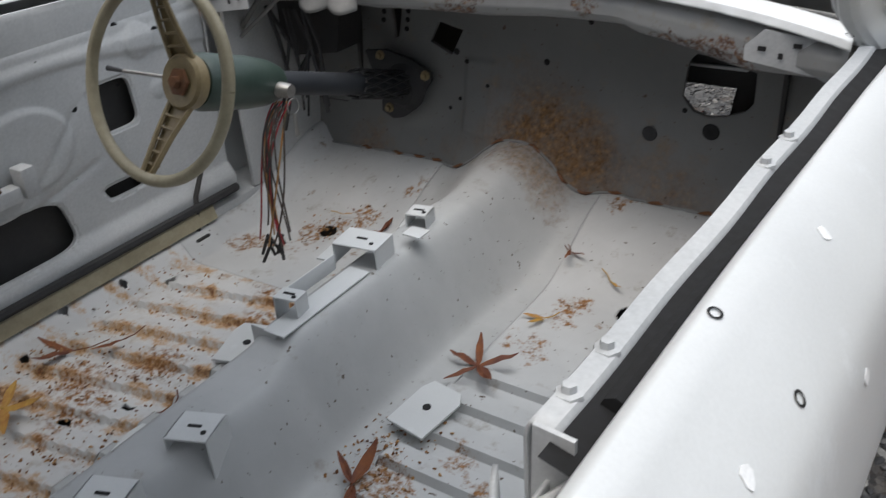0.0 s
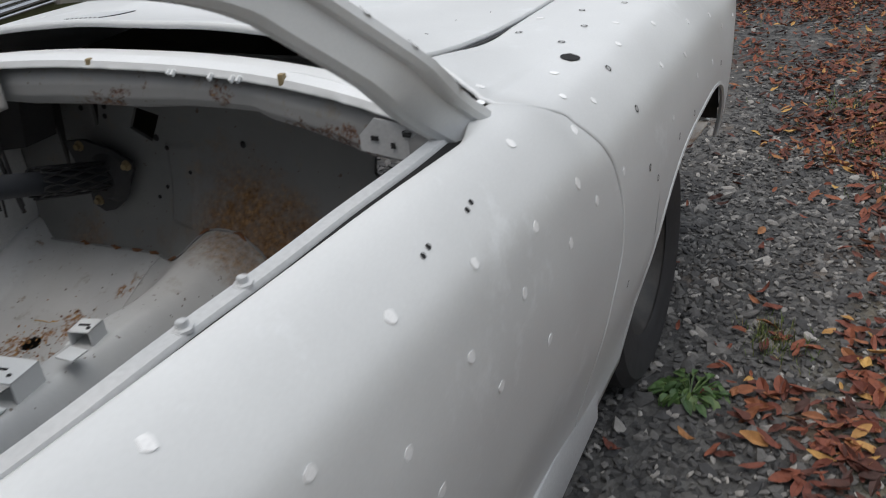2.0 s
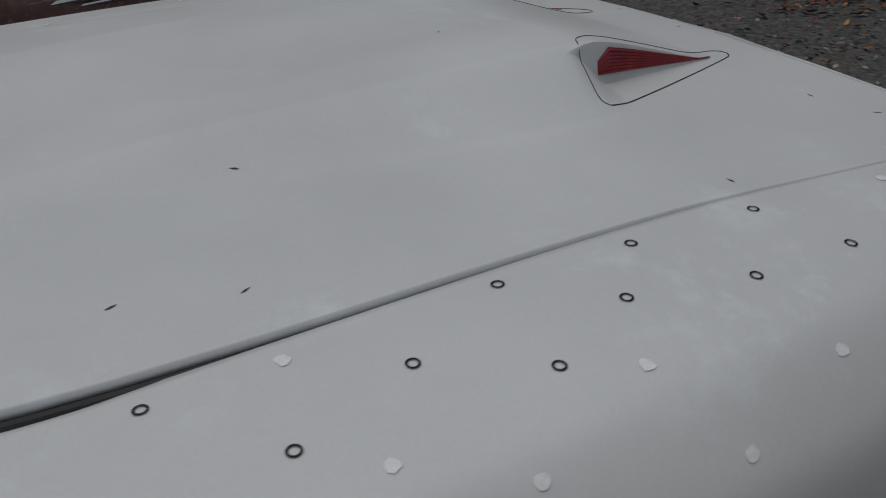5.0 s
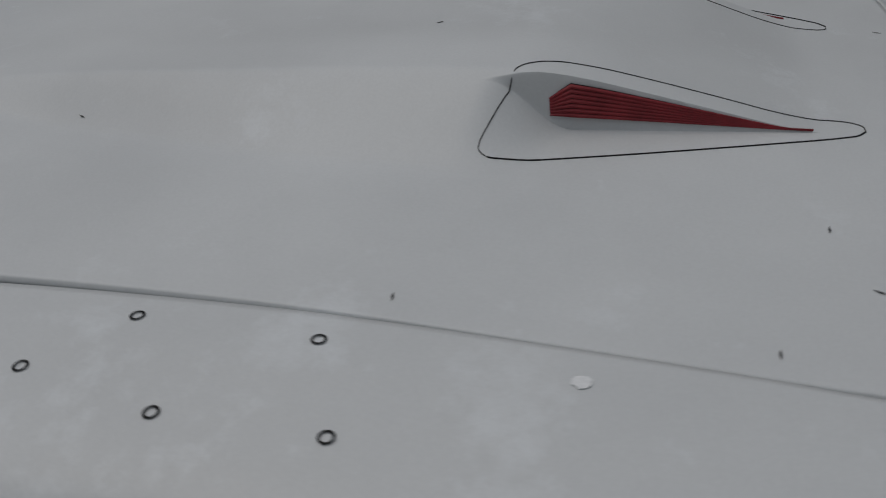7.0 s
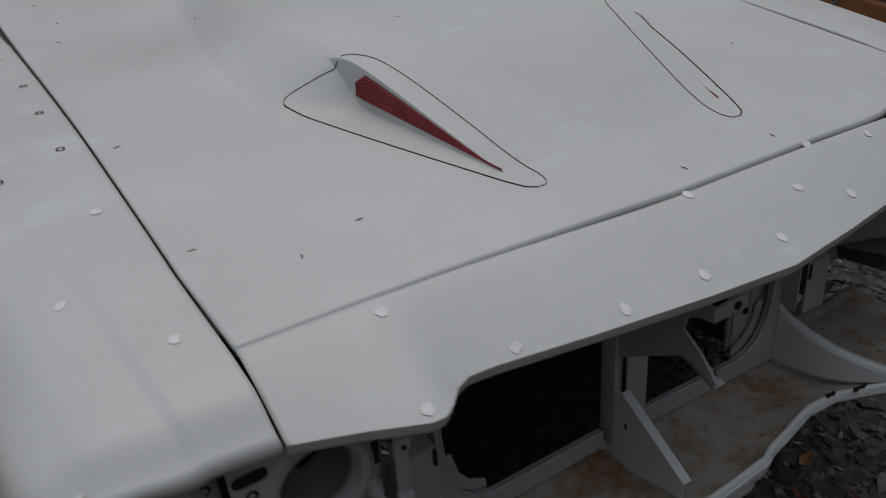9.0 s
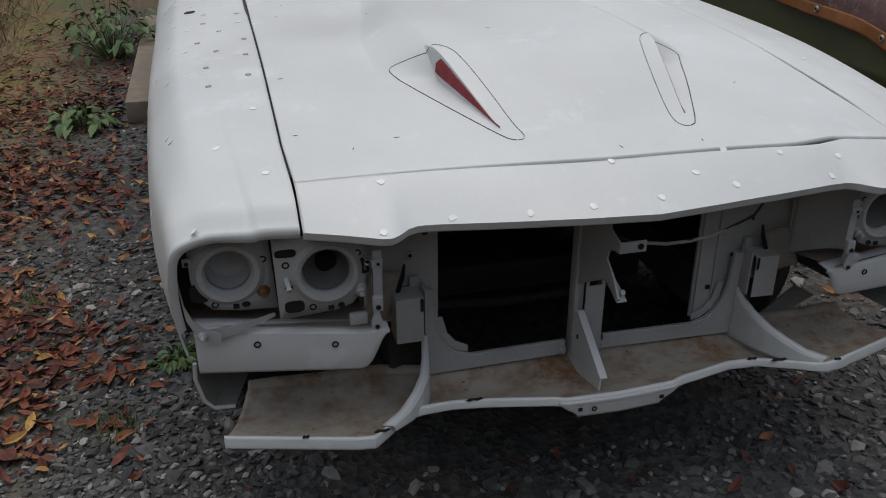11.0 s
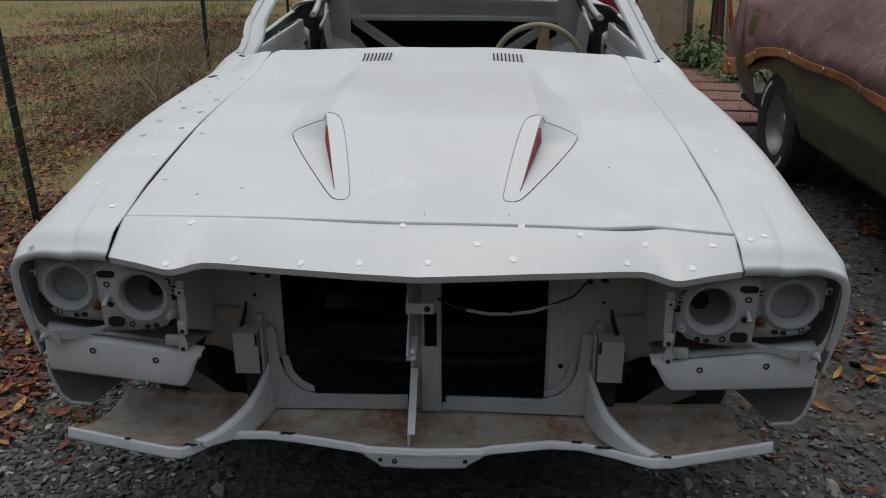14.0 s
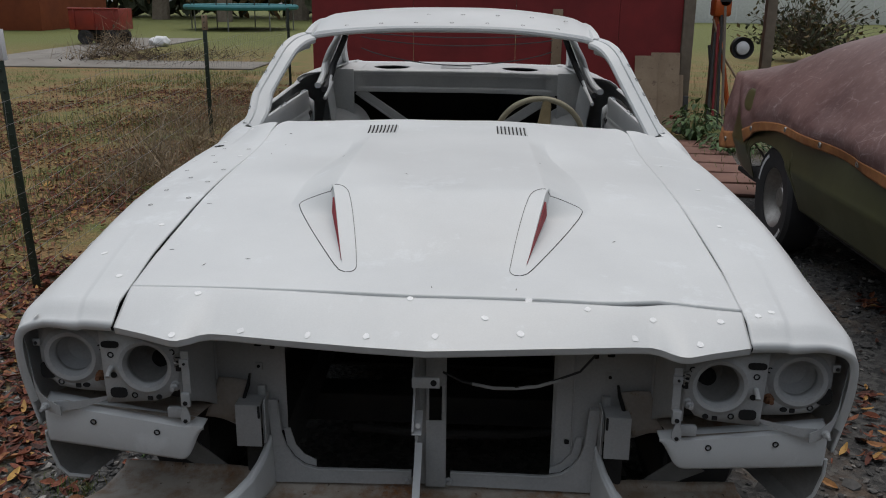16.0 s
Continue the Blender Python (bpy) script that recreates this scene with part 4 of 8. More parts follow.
def hemmed(outline, at, grow=0.02, lip=0.004):
    """A clean hem round an opening in a sheet, from a turned-in edge out over the sheet."""
    c = outline_centre(outline)
    angles = sorted([2 * math.pi * k / 40 for k in range(40)] + [math.atan2(p[1] - c[1], p[0] - c[0]) % (2 * math.pi) for p in outline])
    bm = bmesh.new()
    rows = []
    for g, off in ((0.0, -0.010), (0.0, 0.001), (0.004, 0.0022), (grow, 0.0012)):
        ring = []
        for a in angles:
            r = reach(outline, c, a) + g
            ring.append(bm.verts.new(at(c[0] + r * math.cos(a), c[1] + r * math.sin(a), off)))
        rows.append(ring)
    for p, q in zip(rows, rows[1:]):
        for k in range(len(angles)):
            j = (k + 1) % len(angles)
            bm.faces.new((p[k], p[j], q[j], q[k]))
    return bm


def fw_open(x, z):
    return any(inside(o, x, z, 0.010) for o in (FW_HATCH, FW_VENT, FW_SLOT) if abs(x - o[0][0]) < 0.25)


def wall_y(x, z):
    """The firewall, swelling towards the cabin over the tunnel and sloping out into the toe board."""
    swell = 1 - smooth(0.35, 1.2, math.hypot((x - TUN_X) / 0.25, (z - 0.40) / 0.27))
    dent = 0.012 * math.exp(-((x + 0.22) / 0.05) ** 2) * smooth(0.75, 0.5, z)
    press = 0.006 * smooth(0.02, 0.03, 0.07 - abs(x - 0.20)) * smooth(0.0, 0.01, z - 0.53) * smooth(0.0, 0.01, 0.73 - z)
    return fw_y(z) + 0.060 * swell - dent + 0.035 * smooth(0.52, 0.40, z) + press


def firewall_at(u, v):
    x, z = -0.79 + 1.58 * u, 0.40 + 0.56 * v
    return (x, wall_y(x, z), z)


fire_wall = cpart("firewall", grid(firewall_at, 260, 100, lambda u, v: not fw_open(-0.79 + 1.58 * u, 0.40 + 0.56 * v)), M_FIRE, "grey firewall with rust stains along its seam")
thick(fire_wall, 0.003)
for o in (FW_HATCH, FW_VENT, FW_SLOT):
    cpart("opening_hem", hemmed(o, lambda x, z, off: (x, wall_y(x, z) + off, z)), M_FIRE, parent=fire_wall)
for x, z, r, mat in ((-0.307, 0.604, 0.0185, M_BLACK), (-0.454, 0.631, 0.0195, M_INK), (-0.387, 0.672, 0.006, M_INK), (-0.125, 0.852, 0.007, M_INK), (0.0, 0.742, 0.008, M_INK), (0.172, 0.664, 0.005, M_INK), (0.262, 0.617, 0.005, M_INK), (0.294, 0.588, 0.005, M_INK), (0.24, 0.720, 0.006, M_INK), (0.277, 0.741, 0.009, M_INK),
                     (0.434, 0.838, 0.007, M_INK), (0.438, 0.814, 0.007, M_INK), (0.442, 0.789, 0.007, M_INK), (0.518, 0.832, 0.007, M_INK), (0.522, 0.808, 0.007, M_INK)):
    cpart("hole_plug" if r > 0.018 else "firewall_hole", lathe([(0.0, 0.002), (r * 0.7, 0.0022), (r, 0.0016), (r * 1.04, 0.0)], 20, pose(x, wall_y(x, z) + 0.001, z, -90, 0, 0)), mat, parent=fire_wall)
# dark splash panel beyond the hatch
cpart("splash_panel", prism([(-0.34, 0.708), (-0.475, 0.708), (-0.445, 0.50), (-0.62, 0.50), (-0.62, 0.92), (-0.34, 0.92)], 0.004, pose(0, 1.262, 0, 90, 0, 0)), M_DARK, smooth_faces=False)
cpart("splash_rib", box((-0.50, 1.264, 0.752), (-0.36, 1.272, 0.760), 0.002), M_INNER)
# weld seam where firewall and floor meet
pts = []
for i in range(121):
    x = -0.76 + 1.52 * i / 120
    y = 1.40
    for _ in range(12):
        y = 0.5 * y + 0.5 * wall_y(x, floor_z(x, y))
    pts.append((x, y + 0.003 + 0.003 * noise.noise(Vector((x * 40, 0, 0))), floor_z(x, y) + 0.002 + 0.003 * noise.noise(Vector((x * 30, 2, 0)))))
cpart("seam_sealer", tube(pts, [0.0035 + 0.003 * noise.noise(Vector((i * 0.37, 5, 0))) for i in range(121)], 6), M_RUSTY, "cracked rusty seam sealer")
for k in range(14):
    x, ln = -0.66 + 0.095 * k + 0.03 * math.sin(k * 5.1), 0.02 + 0.012 * math.sin(k * 2.3)
    i = int((x + 0.76) / 1.52 * 120)
    flake = [Vector(p) + Vector((0, 0.004 + 0.004 * math.sin(j * 2.0 + k), 0.004)) for j, p in enumerate(pts[i:i + 4])]
    cpart("sealer_flake", tube(flake, [0.001, 0.005, 0.0045, 0.001], 5), M_RUST)


# cowl: trough ahead of the windshield, flange, dashboard rail
def flange_y(x):
    return 1.648 + 0.105 * (abs(x) / 0.70) ** 2.2


def cowl_front_y(x):
    return 1.45 + 0.20 * (abs(x) / 0.74) ** 2.2


def trough(u, v):
    x = (-1 + 2 * u) * 0.775
    y = cowl_front_y(x) - 0.12 + (flange_y(x) - 0.075 - cowl_front_y(x) + 0.12) * v
    return (x, y, 0.955 - 0.05 * math.sin(math.pi * v) + 0.055 * v)


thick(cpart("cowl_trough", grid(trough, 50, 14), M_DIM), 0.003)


def ws_flange(u, v):
    x = (-1 + 2 * u) * 0.79
    y1 = flange_y(x)
    prof = [(-0.085, -0.03), (-0.075, 0.002), (-0.05, -0.004), (-0.02, 0.008), (0.0, 0.0), (0.006, -0.014)]
    i = min(4, int(v * 5))
    f = v * 5 - i
    a, b = prof[i], prof[i + 1]
    rag = 0.004 * noise.noise(Vector((x * 30, 1, 0))) if v > 0.9 else 0
    return (x, y1 + a[0] + (b[0] - a[0]) * f + rag, 1.030 - 0.03 * (abs(x) / 0.75) ** 3 + a[1] + (b[1] - a[1]) * f)


thick(cpart("windshield_flange", grid(ws_flange, 90, 20), M_PRIMER, "pale windshield flange with drips of old sealer"), 0.003)


DASH_LOW = [(-0.78, 0.918), (-0.67, 0.905), (-0.61, 0.900), (-0.45, 0.924), (-0.375, 0.932), (-0.346, 0.944), (-0.15, 0.938), (0.0, 0.927), (0.3, 0.926), (0.46, 0.940), (0.78, 0.945)]


def dash(u, v):
    x = (-1 + 2 * u) * 0.785
    top = 1.022 - 0.03 * (abs(x) / 0.75) ** 3
    h = top - along(DASH_LOW, x)
    prof = [(-0.014, 0.0), (-0.002, 0.22), (0.006, 0.45), (0.006, 0.72), (-0.004, 0.90), (-0.022, 1.0), (-0.10, 1.0)]
    i = min(5, int(v * 6))
    f = v * 6 - i
    a, b = prof[i], prof[i + 1]
    return (x, flange_y(x) - 0.012 + a[0] + (b[0] - a[0]) * f, top - h * (a[1] + (b[1] - a[1]) * f))


thick(cpart("dash_rail", grid(dash, 90, 30), M_RUSTY, "grey dash rail with scabs of rust"), 0.003)
for s in (-1, 1):
    M_E = pose(s * 0.615, 1.748, 0.935, 90, 0, 0) @ Matrix.Diagonal((s, 1, 1, 1))
    cpart("dash_end_bracket", prism([(0.0, 0.0), (0.0, 0.026), (0.030, 0.056), (0.12, 0.046), (0.155, 0.034), (0.155, -0.03), (0.12, -0.016)], 0.003, M_E), M_FRONT)
    for a, b, w, h in ((0.03, 0.024, 0.007, 0.004), (0.062, 0.014, 0.004, 0.005), (0.088, 0.034, 0.007, 0.004)):
        cpart("bracket_slot", prism([(a - w, b - h), (a + w, b - h), (a + w, b + h), (a - w, b + h)], 0.001, pose(0, 0.0040, 0) @ M_E), M_INK, smooth_faces=False)
    # kick panels that close the foot wells
    cpart("kick_panel", box((s * 0.775, 1.36, 0.40), (s * 0.79, 1.69, 0.93), 0.004), M_INNER)
# bracket that carried the steering column, and two rods
thick(cpart("column_support", grid(lambda u, v: (0.510 - 0.182 * u, flange_y(0.42) - 0.002 + 0.018 * smooth(0.5, 1.0, v) * abs(math.sin(2 * math.pi * u)), 1.022 - (0.092 + 0.010 * abs(math.sin(2 * math.pi * u))) * v), 24, 10), M_DIM, "grey column support plate with two bolts"), 0.003)
cpart("brace_rod", tube([(0.474, 1.690, 1.012), (0.60, 1.668, 0.935), (0.775, 1.64, 0.825)], 0.006, 8), M_DIM)
cpart("brace_rod", tube([(0.605, 1.665, 0.99), (0.775, 1.63, 0.85)], 0.007, 8), M_DIM)
for x, y, z in ((0.474, 1.676, 1.008), (0.365, 1.676, 1.010), (0.605, 1.668, 0.992)):
    cpart("bolt", lathe([(0, 0.014), (0.008, 0.014), (0.009, 0.004), (0.013, 0.003), (0.014, 0)], 6, pose(x, y, z, -70, 0, 0)), M_STEEL)
for x in (-0.433, 0.085):
    cpart("flange_clip", box((x - 0.006, flange_y(x) - 0.008, 1.012), (x + 0.006, flange_y(x) + 0.004, 1.034), 0.002), M_GOLD, "small brass clip")
for k, x in enumerate((-0.335, -0.318, -0.262, -0.16, -0.148)):
    cpart("sealer_drip", tube([(x, flange_y(x) + 0.004, 1.022), (x + 0.004, flange_y(x) + 0.009, 1.014), (x + 0.001, flange_y(x) + 0.010, 1.012 - 0.003 * math.sin(k))], [0.004, 0.006, 0.003], 6), M_PRIMER)

# dark pedal gear up behind the column, with loose looms; bulk imitates shade
rd = random.Random(12)
cpart("pedal_box_and_shade", prism([(-0.09, -0.09), (0.06, -0.11), (0.12, -0.04), (0.12, 0.09), (-0.13, 0.09), (-0.11, 0.0)], 0.10, pose(0.665, 1.49, 0.845, 90, 0, 0)), M_DARK, smooth_faces=False)
for k in range(8):
    x0 = rd.uniform(0.55, 0.72)
    cpart("loom", tube([(x0, 1.60, 0.90), (x0 + rd.uniform(-0.03, 0.05), 1.56, 0.80), (x0 + rd.uniform(0.0, 0.06), 1.55, 0.66 + rd.uniform(-0.08, 0.05))], rd.uniform(0.003, 0.006), 6), M_BLACK)
cpart("pedal_arm", tube([(0.66, 1.47, 0.78), (0.70, 1.56, 0.66), (0.71, 1.60, 0.55)], 0.007, 8), M_DARK)

# steering column, wheel and hanging wires
HUB = Vector((0.404, 2.168, 0.904))
FOOT = Vector((0.425, 1.372, 0.642))
AX = (HUB - FOOT).normalized()
TURN = AX.to_track_quat("Z", "Y").to_matrix().to_4x4()


def on_column(d):
    return FOOT + AX * d


LCOL = (HUB - FOOT).length
column = cpart("steering_column", tube([on_column(0.02), on_column(0.62)], 0.028, 20), M_COLUMN, "dark steering column with a mesh crush sleeve")
bm = bmesh.new()
for k in range(10):
    for sgn in (1, -1):
        pts = []
        for i in range(13):
            d = 0.045 + 0.21 * i / 12
            a = 2 * math.pi * k / 10 + sgn * 1.5 * i / 12
            c = on_column(d)
            pts.append(c + TURN.to_3x3() @ Vector((math.cos(a), math.sin(a), 0)) * 0.037)
        add_tube(bm, pts, 0.0035, 5)
tagged(cpart("crush_sleeve", bm, M_BLACK, "black mesh crush sleeve", column), kind="stuff")
column_plate = cpart("column_plate", prism([(0.555, 0.735), (0.485, 0.742), (0.40, 0.722), (0.335, 0.690), (0.336, 0.668), (0.398, 0.578), (0.440, 0.550), (0.477, 0.542), (0.515, 0.562), (0.512, 0.60), (0.53, 0.66)], 0.010, pose(0, 1.392, 0, 90, 0, 0)), M_BLACK, "black column mounting plate with brass bolts")
cpart("plate_bulge", lathe([(0.0, 0.030), (0.045, 0.028), (0.055, 0.012), (0.068, 0.0)], 24, pose(0.425, 1.392, 0.642, -90, 0, 0)), M_BLACK, parent=column_plate)
for x, z in ((0.353, 0.681), (0.487, 0.574), (0.502, 0.726)):
    cpart("bolt", lathe([(0, 0.014), (0.008, 0.014), (0.009, 0.005), (0.014, 0.004), (0.015, 0)], 8, pose(x, 1.392, z, -90, 0, 0)), M_GOLD, "brass bolt", column_plate)
M_AX = Matrix.Translation(on_column(0)) @ TURN
cpart("column_housing", lathe([(0.0, 0.56), (0.04, 0.56), (0.052, 0.60), (0.058, 0.66), (0.060, LCOL - 0.055), (0.052, LCOL - 0.04), (0.0, LCOL - 0.04)], 28, M_AX), M_JADE, "dark green column housing", column)
cpart("ignition_lock", lathe([(0.0, 0.035), (0.014, 0.035), (0.016, 0.028), (0.018, 0.0)], 14, Matrix.Translation(on_column(0.60) + Vector((-0.052, 0, -0.01))) @ pose(0, 0, 0, 0, -90, 0)), M_STEEL, parent=column)
ring_c = on_column(0.60) + Vector((-0.085, 0.0, -0.045))
cpart("key_ring", tube([ring_c + Vector((0.0, 0.018 * math.cos(a), 0.018 * math.sin(a))) for a in [2 * math.pi * i / 20 for i in range(21)]], 0.0016, 5), M_STEEL, parent=column)
cpart("key", box(tuple(ring_c + Vector((-0.001, -0.006, -0.07))), tuple(ring_c + Vector((0.001, 0.006, -0.018))), 0.001), M_STEEL, parent=column)
cpart("turn_signal_lever", tube([on_column(LCOL - 0.06) + Vector((0.05, 0, 0)), on_column(LCOL - 0.03) + Vector((0.19, 0.02, 0.012))], [0.004, 0.004], 8), M_STEEL, parent=column)
cpart("lever_knob", tube([on_column(LCOL - 0.03) + Vector((0.185, 0.02, 0.012)), on_column(LCOL - 0.028) + Vector((0.225, 0.025, 0.016))], [0.004, 0.0065], 8), M_BLACK, parent=column)

WH = Matrix.Translation(on_column(LCOL - 0.0)) @ TURN
R_ST = 0.194
bm = bmesh.new()
add_tube(bm, [WH @ Vector((R_ST * math.cos(a), R_ST * math.sin(a), 0.058)) for a in [2 * math.pi * i / 72 for i in range(73)]], 0.0125, 12, False)
st_wheel = cpart("steering_wheel", bm, M_IVORY, "bare cream steering wheel rim with two spokes")
cpart("hub", lathe([(0.0, 0.004), (0.02, 0.004), (0.022, -0.004), (0.05, 0.0), (0.056, -0.006), (0.056, -0.03), (0.03, -0.045)], 28, WH), M_GOLD, "brown-gold hub with a rusty nut", st_wheel)
cpart("hub_nut", lathe([(0.0, 0.018), (0.011, 0.018), (0.013, 0.006), (0.028, 0.005), (0.030, 0.0)], 6, WH), M_RUST, parent=st_wheel)
for ang in (97, 262):
    a = radians(ang)
    u, w = Vector((math.cos(a), math.sin(a), 0)), Vector((-math.sin(a), math.cos(a), 0))
    bm = bmesh.new()
    for o in (-1, 1):
        add_tube(bm, [WH @ (u * 0.045 + w * o * 0.030 + Vector((0, 0, -0.012))), WH @ (u * 0.11 + w * o * 0.021 + Vector((0, 0, 0.022))), WH @ (u * 0.192 + w * o * 0.012 + Vector((0, 0, 0.056)))], 0.006, 6)
    for k in range(5):
        f = 0.07 + 0.024 * k
        add_tube(bm, [WH @ (u * f - w * 0.022 + Vector((0, 0, 0.004 + k * 0.010))), WH @ (u * f + w * 0.022 + Vector((0, 0, 0.004 + k * 0.010)))], 0.003, 5)
    pan = [WH @ (u * r_ + w * o * ww + Vector((0, 0, h - 0.006))) for r_, ww, h, o in ((0.045, 0.03, -0.012, -1), (0.045, 0.03, -0.012, 1), (0.11, 0.021, 0.018, 1), (0.192, 0.012, 0.054, 1), (0.192, 0.012, 0.054, -1), (0.11, 0.021, 0.018, -1))]
    vs = [bm.verts.new(p) for p in pan]
    bm.faces.new(vs)
    cpart("spoke", bm, M_GOLD, "brown-gold cast spoke", st_wheel)

rnd = random.Random(4)
for k in range(14):
    mat = (M_WIRE_R, M_WIRE_K, M_WIRE_O, M_WIRE_K)[k % 4]
    p0 = on_column(0.585) + Vector((-0.03, 0, -0.045))
    top = p0 + Vector((rnd.uniform(-0.03, 0.02), rnd.uniform(-0.02, 0.02), 0))
    end = Vector((0.40 + rnd.uniform(-0.035, 0.03), 2.0 + rnd.uniform(-0.03, 0.03), 0.47 + rnd.uniform(-0.03, 0.03)))
    m1 = top + Vector((rnd.uniform(-0.05, 0.0), 0.07 + rnd.uniform(0, 0.04), -0.03))
    m2 = (m1 + end) / 2 + Vector((rnd.uniform(-0.04, 0.05), rnd.uniform(-0.03, 0.04), 0))
    pts = []
    for i in range(15):
        t = i / 14
        pts.append(top * (1 - t) ** 3 + m1 * 3 * t * (1 - t) ** 2 + m2 * 3 * t * t * (1 - t) + end * t ** 3)
    cpart("wire", tube(pts, 0.0022, 5), mat)
for k in range(6):
    p = Vector((0.40 + rnd.uniform(-0.02, 0.02), 2.0 + rnd.uniform(-0.02, 0.02), 0.47))
    cpart("wire_end", tube([p, p + Vector((rnd.uniform(-0.03, 0.03), rnd.uniform(-0.02, 0.02), -0.055))], 0.004, 6), M_BLACK)

# driver's door seen from inside, with its cut-outs
def superloop(cy, cz, w, h, lean, n=36):
    out = []
    for k in range(n):
        a = 2 * math.pi * k / n
        c, d = math.cos(a), math.sin(a)
        dz = h * math.copysign(abs(d) ** 0.4, d)
        out.append((cy + w * math.copysign(abs(c) ** 0.4, c) + lean * dz, cz + dz))
    return out


DOOR_CUTS = (superloop(2.055, 0.765, 0.062, 0.060, 0.05), superloop(2.08, 0.562, 0.055, 0.018, 0.5), superloop(2.42, 0.545, 0.17, 0.065, 0.2))
DOOR_ROUNDS = ((1.893, 0.904, 0.012), (1.947, 0.901, 0.004), (2.029, 0.81, 0.0045), (2.094, 0.623, 0.015), (1.958, 0.573, 0.018), (1.917, 0.766, 0.006), (1.862, 0.603, 0.0045), (2.155, 0.80, 0.016), (2.265, 0.80, 0.006), (2.30, 0.72, 0.006), (1.998, 0.942, 0.010), (2.22, 0.92, 0.004), (2.18, 0.56, 0.005), (2.20, 0.63, 0.004), (2.35, 0.86, 0.005), (1.86, 0.72, 0.004))


def door_x(y, z):
    x = 0.820 + 0.022 * smooth(0.935, 0.99, z) - along(NARROW, y)
    x -= 0.008 * smooth(0.012, 0.028, z - 0.845 - 0.03 * math.sin((y - 1.9) * 5)) * smooth(0.93, 0.905, z)
    x -= 0.009 * (1 - smooth(0.085, 0.10, math.hypot((y - 2.30) * 0.8, z - 0.74)))
    x -= 0.006 * (1 - smooth(0.036, 0.045, math.hypot(y - 1.947, z - 0.895)))
    x -= 0.005 * (1 - smooth(0.016, 0.024, math.hypot(y - 1.917, z - 0.766)))
    x += 0.007 * math.exp(-((z - 0.635 + 0.25 * (y - 2.2)) / 0.010) ** 2) * smooth(2.10, 2.16, y)
    x += 0.006 * math.exp(-((z - 0.66 + 0.9 * (y - 2.30)) / 0.012) ** 2) * smooth(2.12, 2.2, y)
    return x - 0.024 * smooth(0.50, 0.455, z)


def door_panel(side):
    def sheet(y, z, off):
        return (side * (door_x(y, z) - off), y, z)

    def keep(u, v):
        y, z = 1.74 + 1.17 * u, 0.42 + 0.585 * v
        return not any(inside(o, y, z, 0.006) for o in DOOR_CUTS)

    panel = cpart("door_inner_panel", grid(lambda u, v: sheet(1.74 + 1.17 * u, 0.42 + 0.585 * v, 0.0), 190, 100, keep), M_INNER, "stamped grey inner door panel with cut-outs")
    thick(panel, 0.003)
    for o in DOOR_CUTS:
        cpart("cut_out_hem", hemmed(o, sheet, 0.014), M_INNER, parent=panel)
    for y, z, r in DOOR_ROUNDS:
        cpart("door_hole", lathe([(0.0, 0.0015), (r * 0.96, 0.0015), (r, 0.0)], 18, pose(side * (door_x(y, z) - 0.001), y, z, 0, -90 * side, 0)), M_INK, parent=panel)


door_panel(1)
door_panel(-1)
cpart("door_latch_bracket", box((0.745, 2.37, 0.665), (0.785, 2.47, 0.70), 0.005), M_INNER)
cpart("latch_bracket_tab", box((0.74, 2.33, 0.665), (0.785, 2.365, 0.735), 0.005), M_INNER)
cpart("latch_spring", tube([(0.755 + 0.008 * math.cos(i), 2.42 + 0.008 * math.sin(i), 0.70 + 0.0012 * i) for i in range(24)], 0.003, 5), M_RUST)
# pedal lying below the wheel
cpart("pedal", box((0.74, 1.91, 0.35), (0.79, 1.96, 0.362), 0.004), M_DARK)
cpart("pedal_arm", tube([(0.765, 1.93, 0.362), (0.78, 1.90, 0.46), (0.775, 1.86, 0.54)], 0.007, 8), M_DARK)


# folded brackets on the tunnel and reinforcement plates on the floor
def folded(name, at, turn, w, d, h, lip):
    """A strap bent over like a small table, with two slots, standing on the tunnel."""
    bm = bmesh.new()
    t = 0.004
    m = pose(*at, 0, 0, turn)
    add_box(bm, (-w / 2, -d / 2, h - t), (w / 2, d / 2, h), 0.0012, m)
    add_box(bm, (-w / 2, -d / 2, -0.045), (-w / 2 + t, d / 2, h), 0.0012, m)
    add_box(bm, (w / 2 - t, -d / 2, -0.012), (w / 2, d / 2, h), 0.0012, m)
    if lip:
        add_box(bm, (w / 2, -d / 2, -0.012), (w / 2 + lip, d / 2, -0.008), 0.0012, m)
    ob = cpart(name, bm, M_PRIMER, smooth_faces=False)
    slot = bmesh.new()
    add_box(slot, (-0.012, -0.003, h), (0.014, 0.003, h + 0.0015), 0, m)
    cpart("slot", slot, M_INK, smooth_faces=False)
    hole = lathe([(0.0, 0.0015), (0.005, 0.0015), (0.005, 0.0)], 12, m @ Matrix.Translation((-w * 0.28, d * 0.2, h)))
    cpart("hole", hole, M_INK, smooth_faces=False)
    return ob


folded("tunnel_bracket", (0.055, 1.868, 0.525), 12, 0.055, 0.05, 0.028, 0.02)
folded("tunnel_bracket", (0.075, 2.05, 0.53), 8, 0.11, 0.075, 0.036, 0.045)
folded("tunnel_bracket", (0.068, 2.285, 0.515), 8, 0.055, 0.04, 0.05, 0.0)
folded("tunnel_bracket", (-0.005, 2.60, 0.475), 20, 0.085, 0.07, 0.035, 0.02)
folded("tunnel_bracket", (0.005, 2.775, 0.475), 20, 0.09, 0.07, 0.035, 0.02)
cpart("bracket_rail", box((0.0, 2.10, 0.522), (0.055, 2.36, 0.5265), 0.0015, pose(0.02, 0, 0.0, 0, 0, 0)), M_PRIMER)
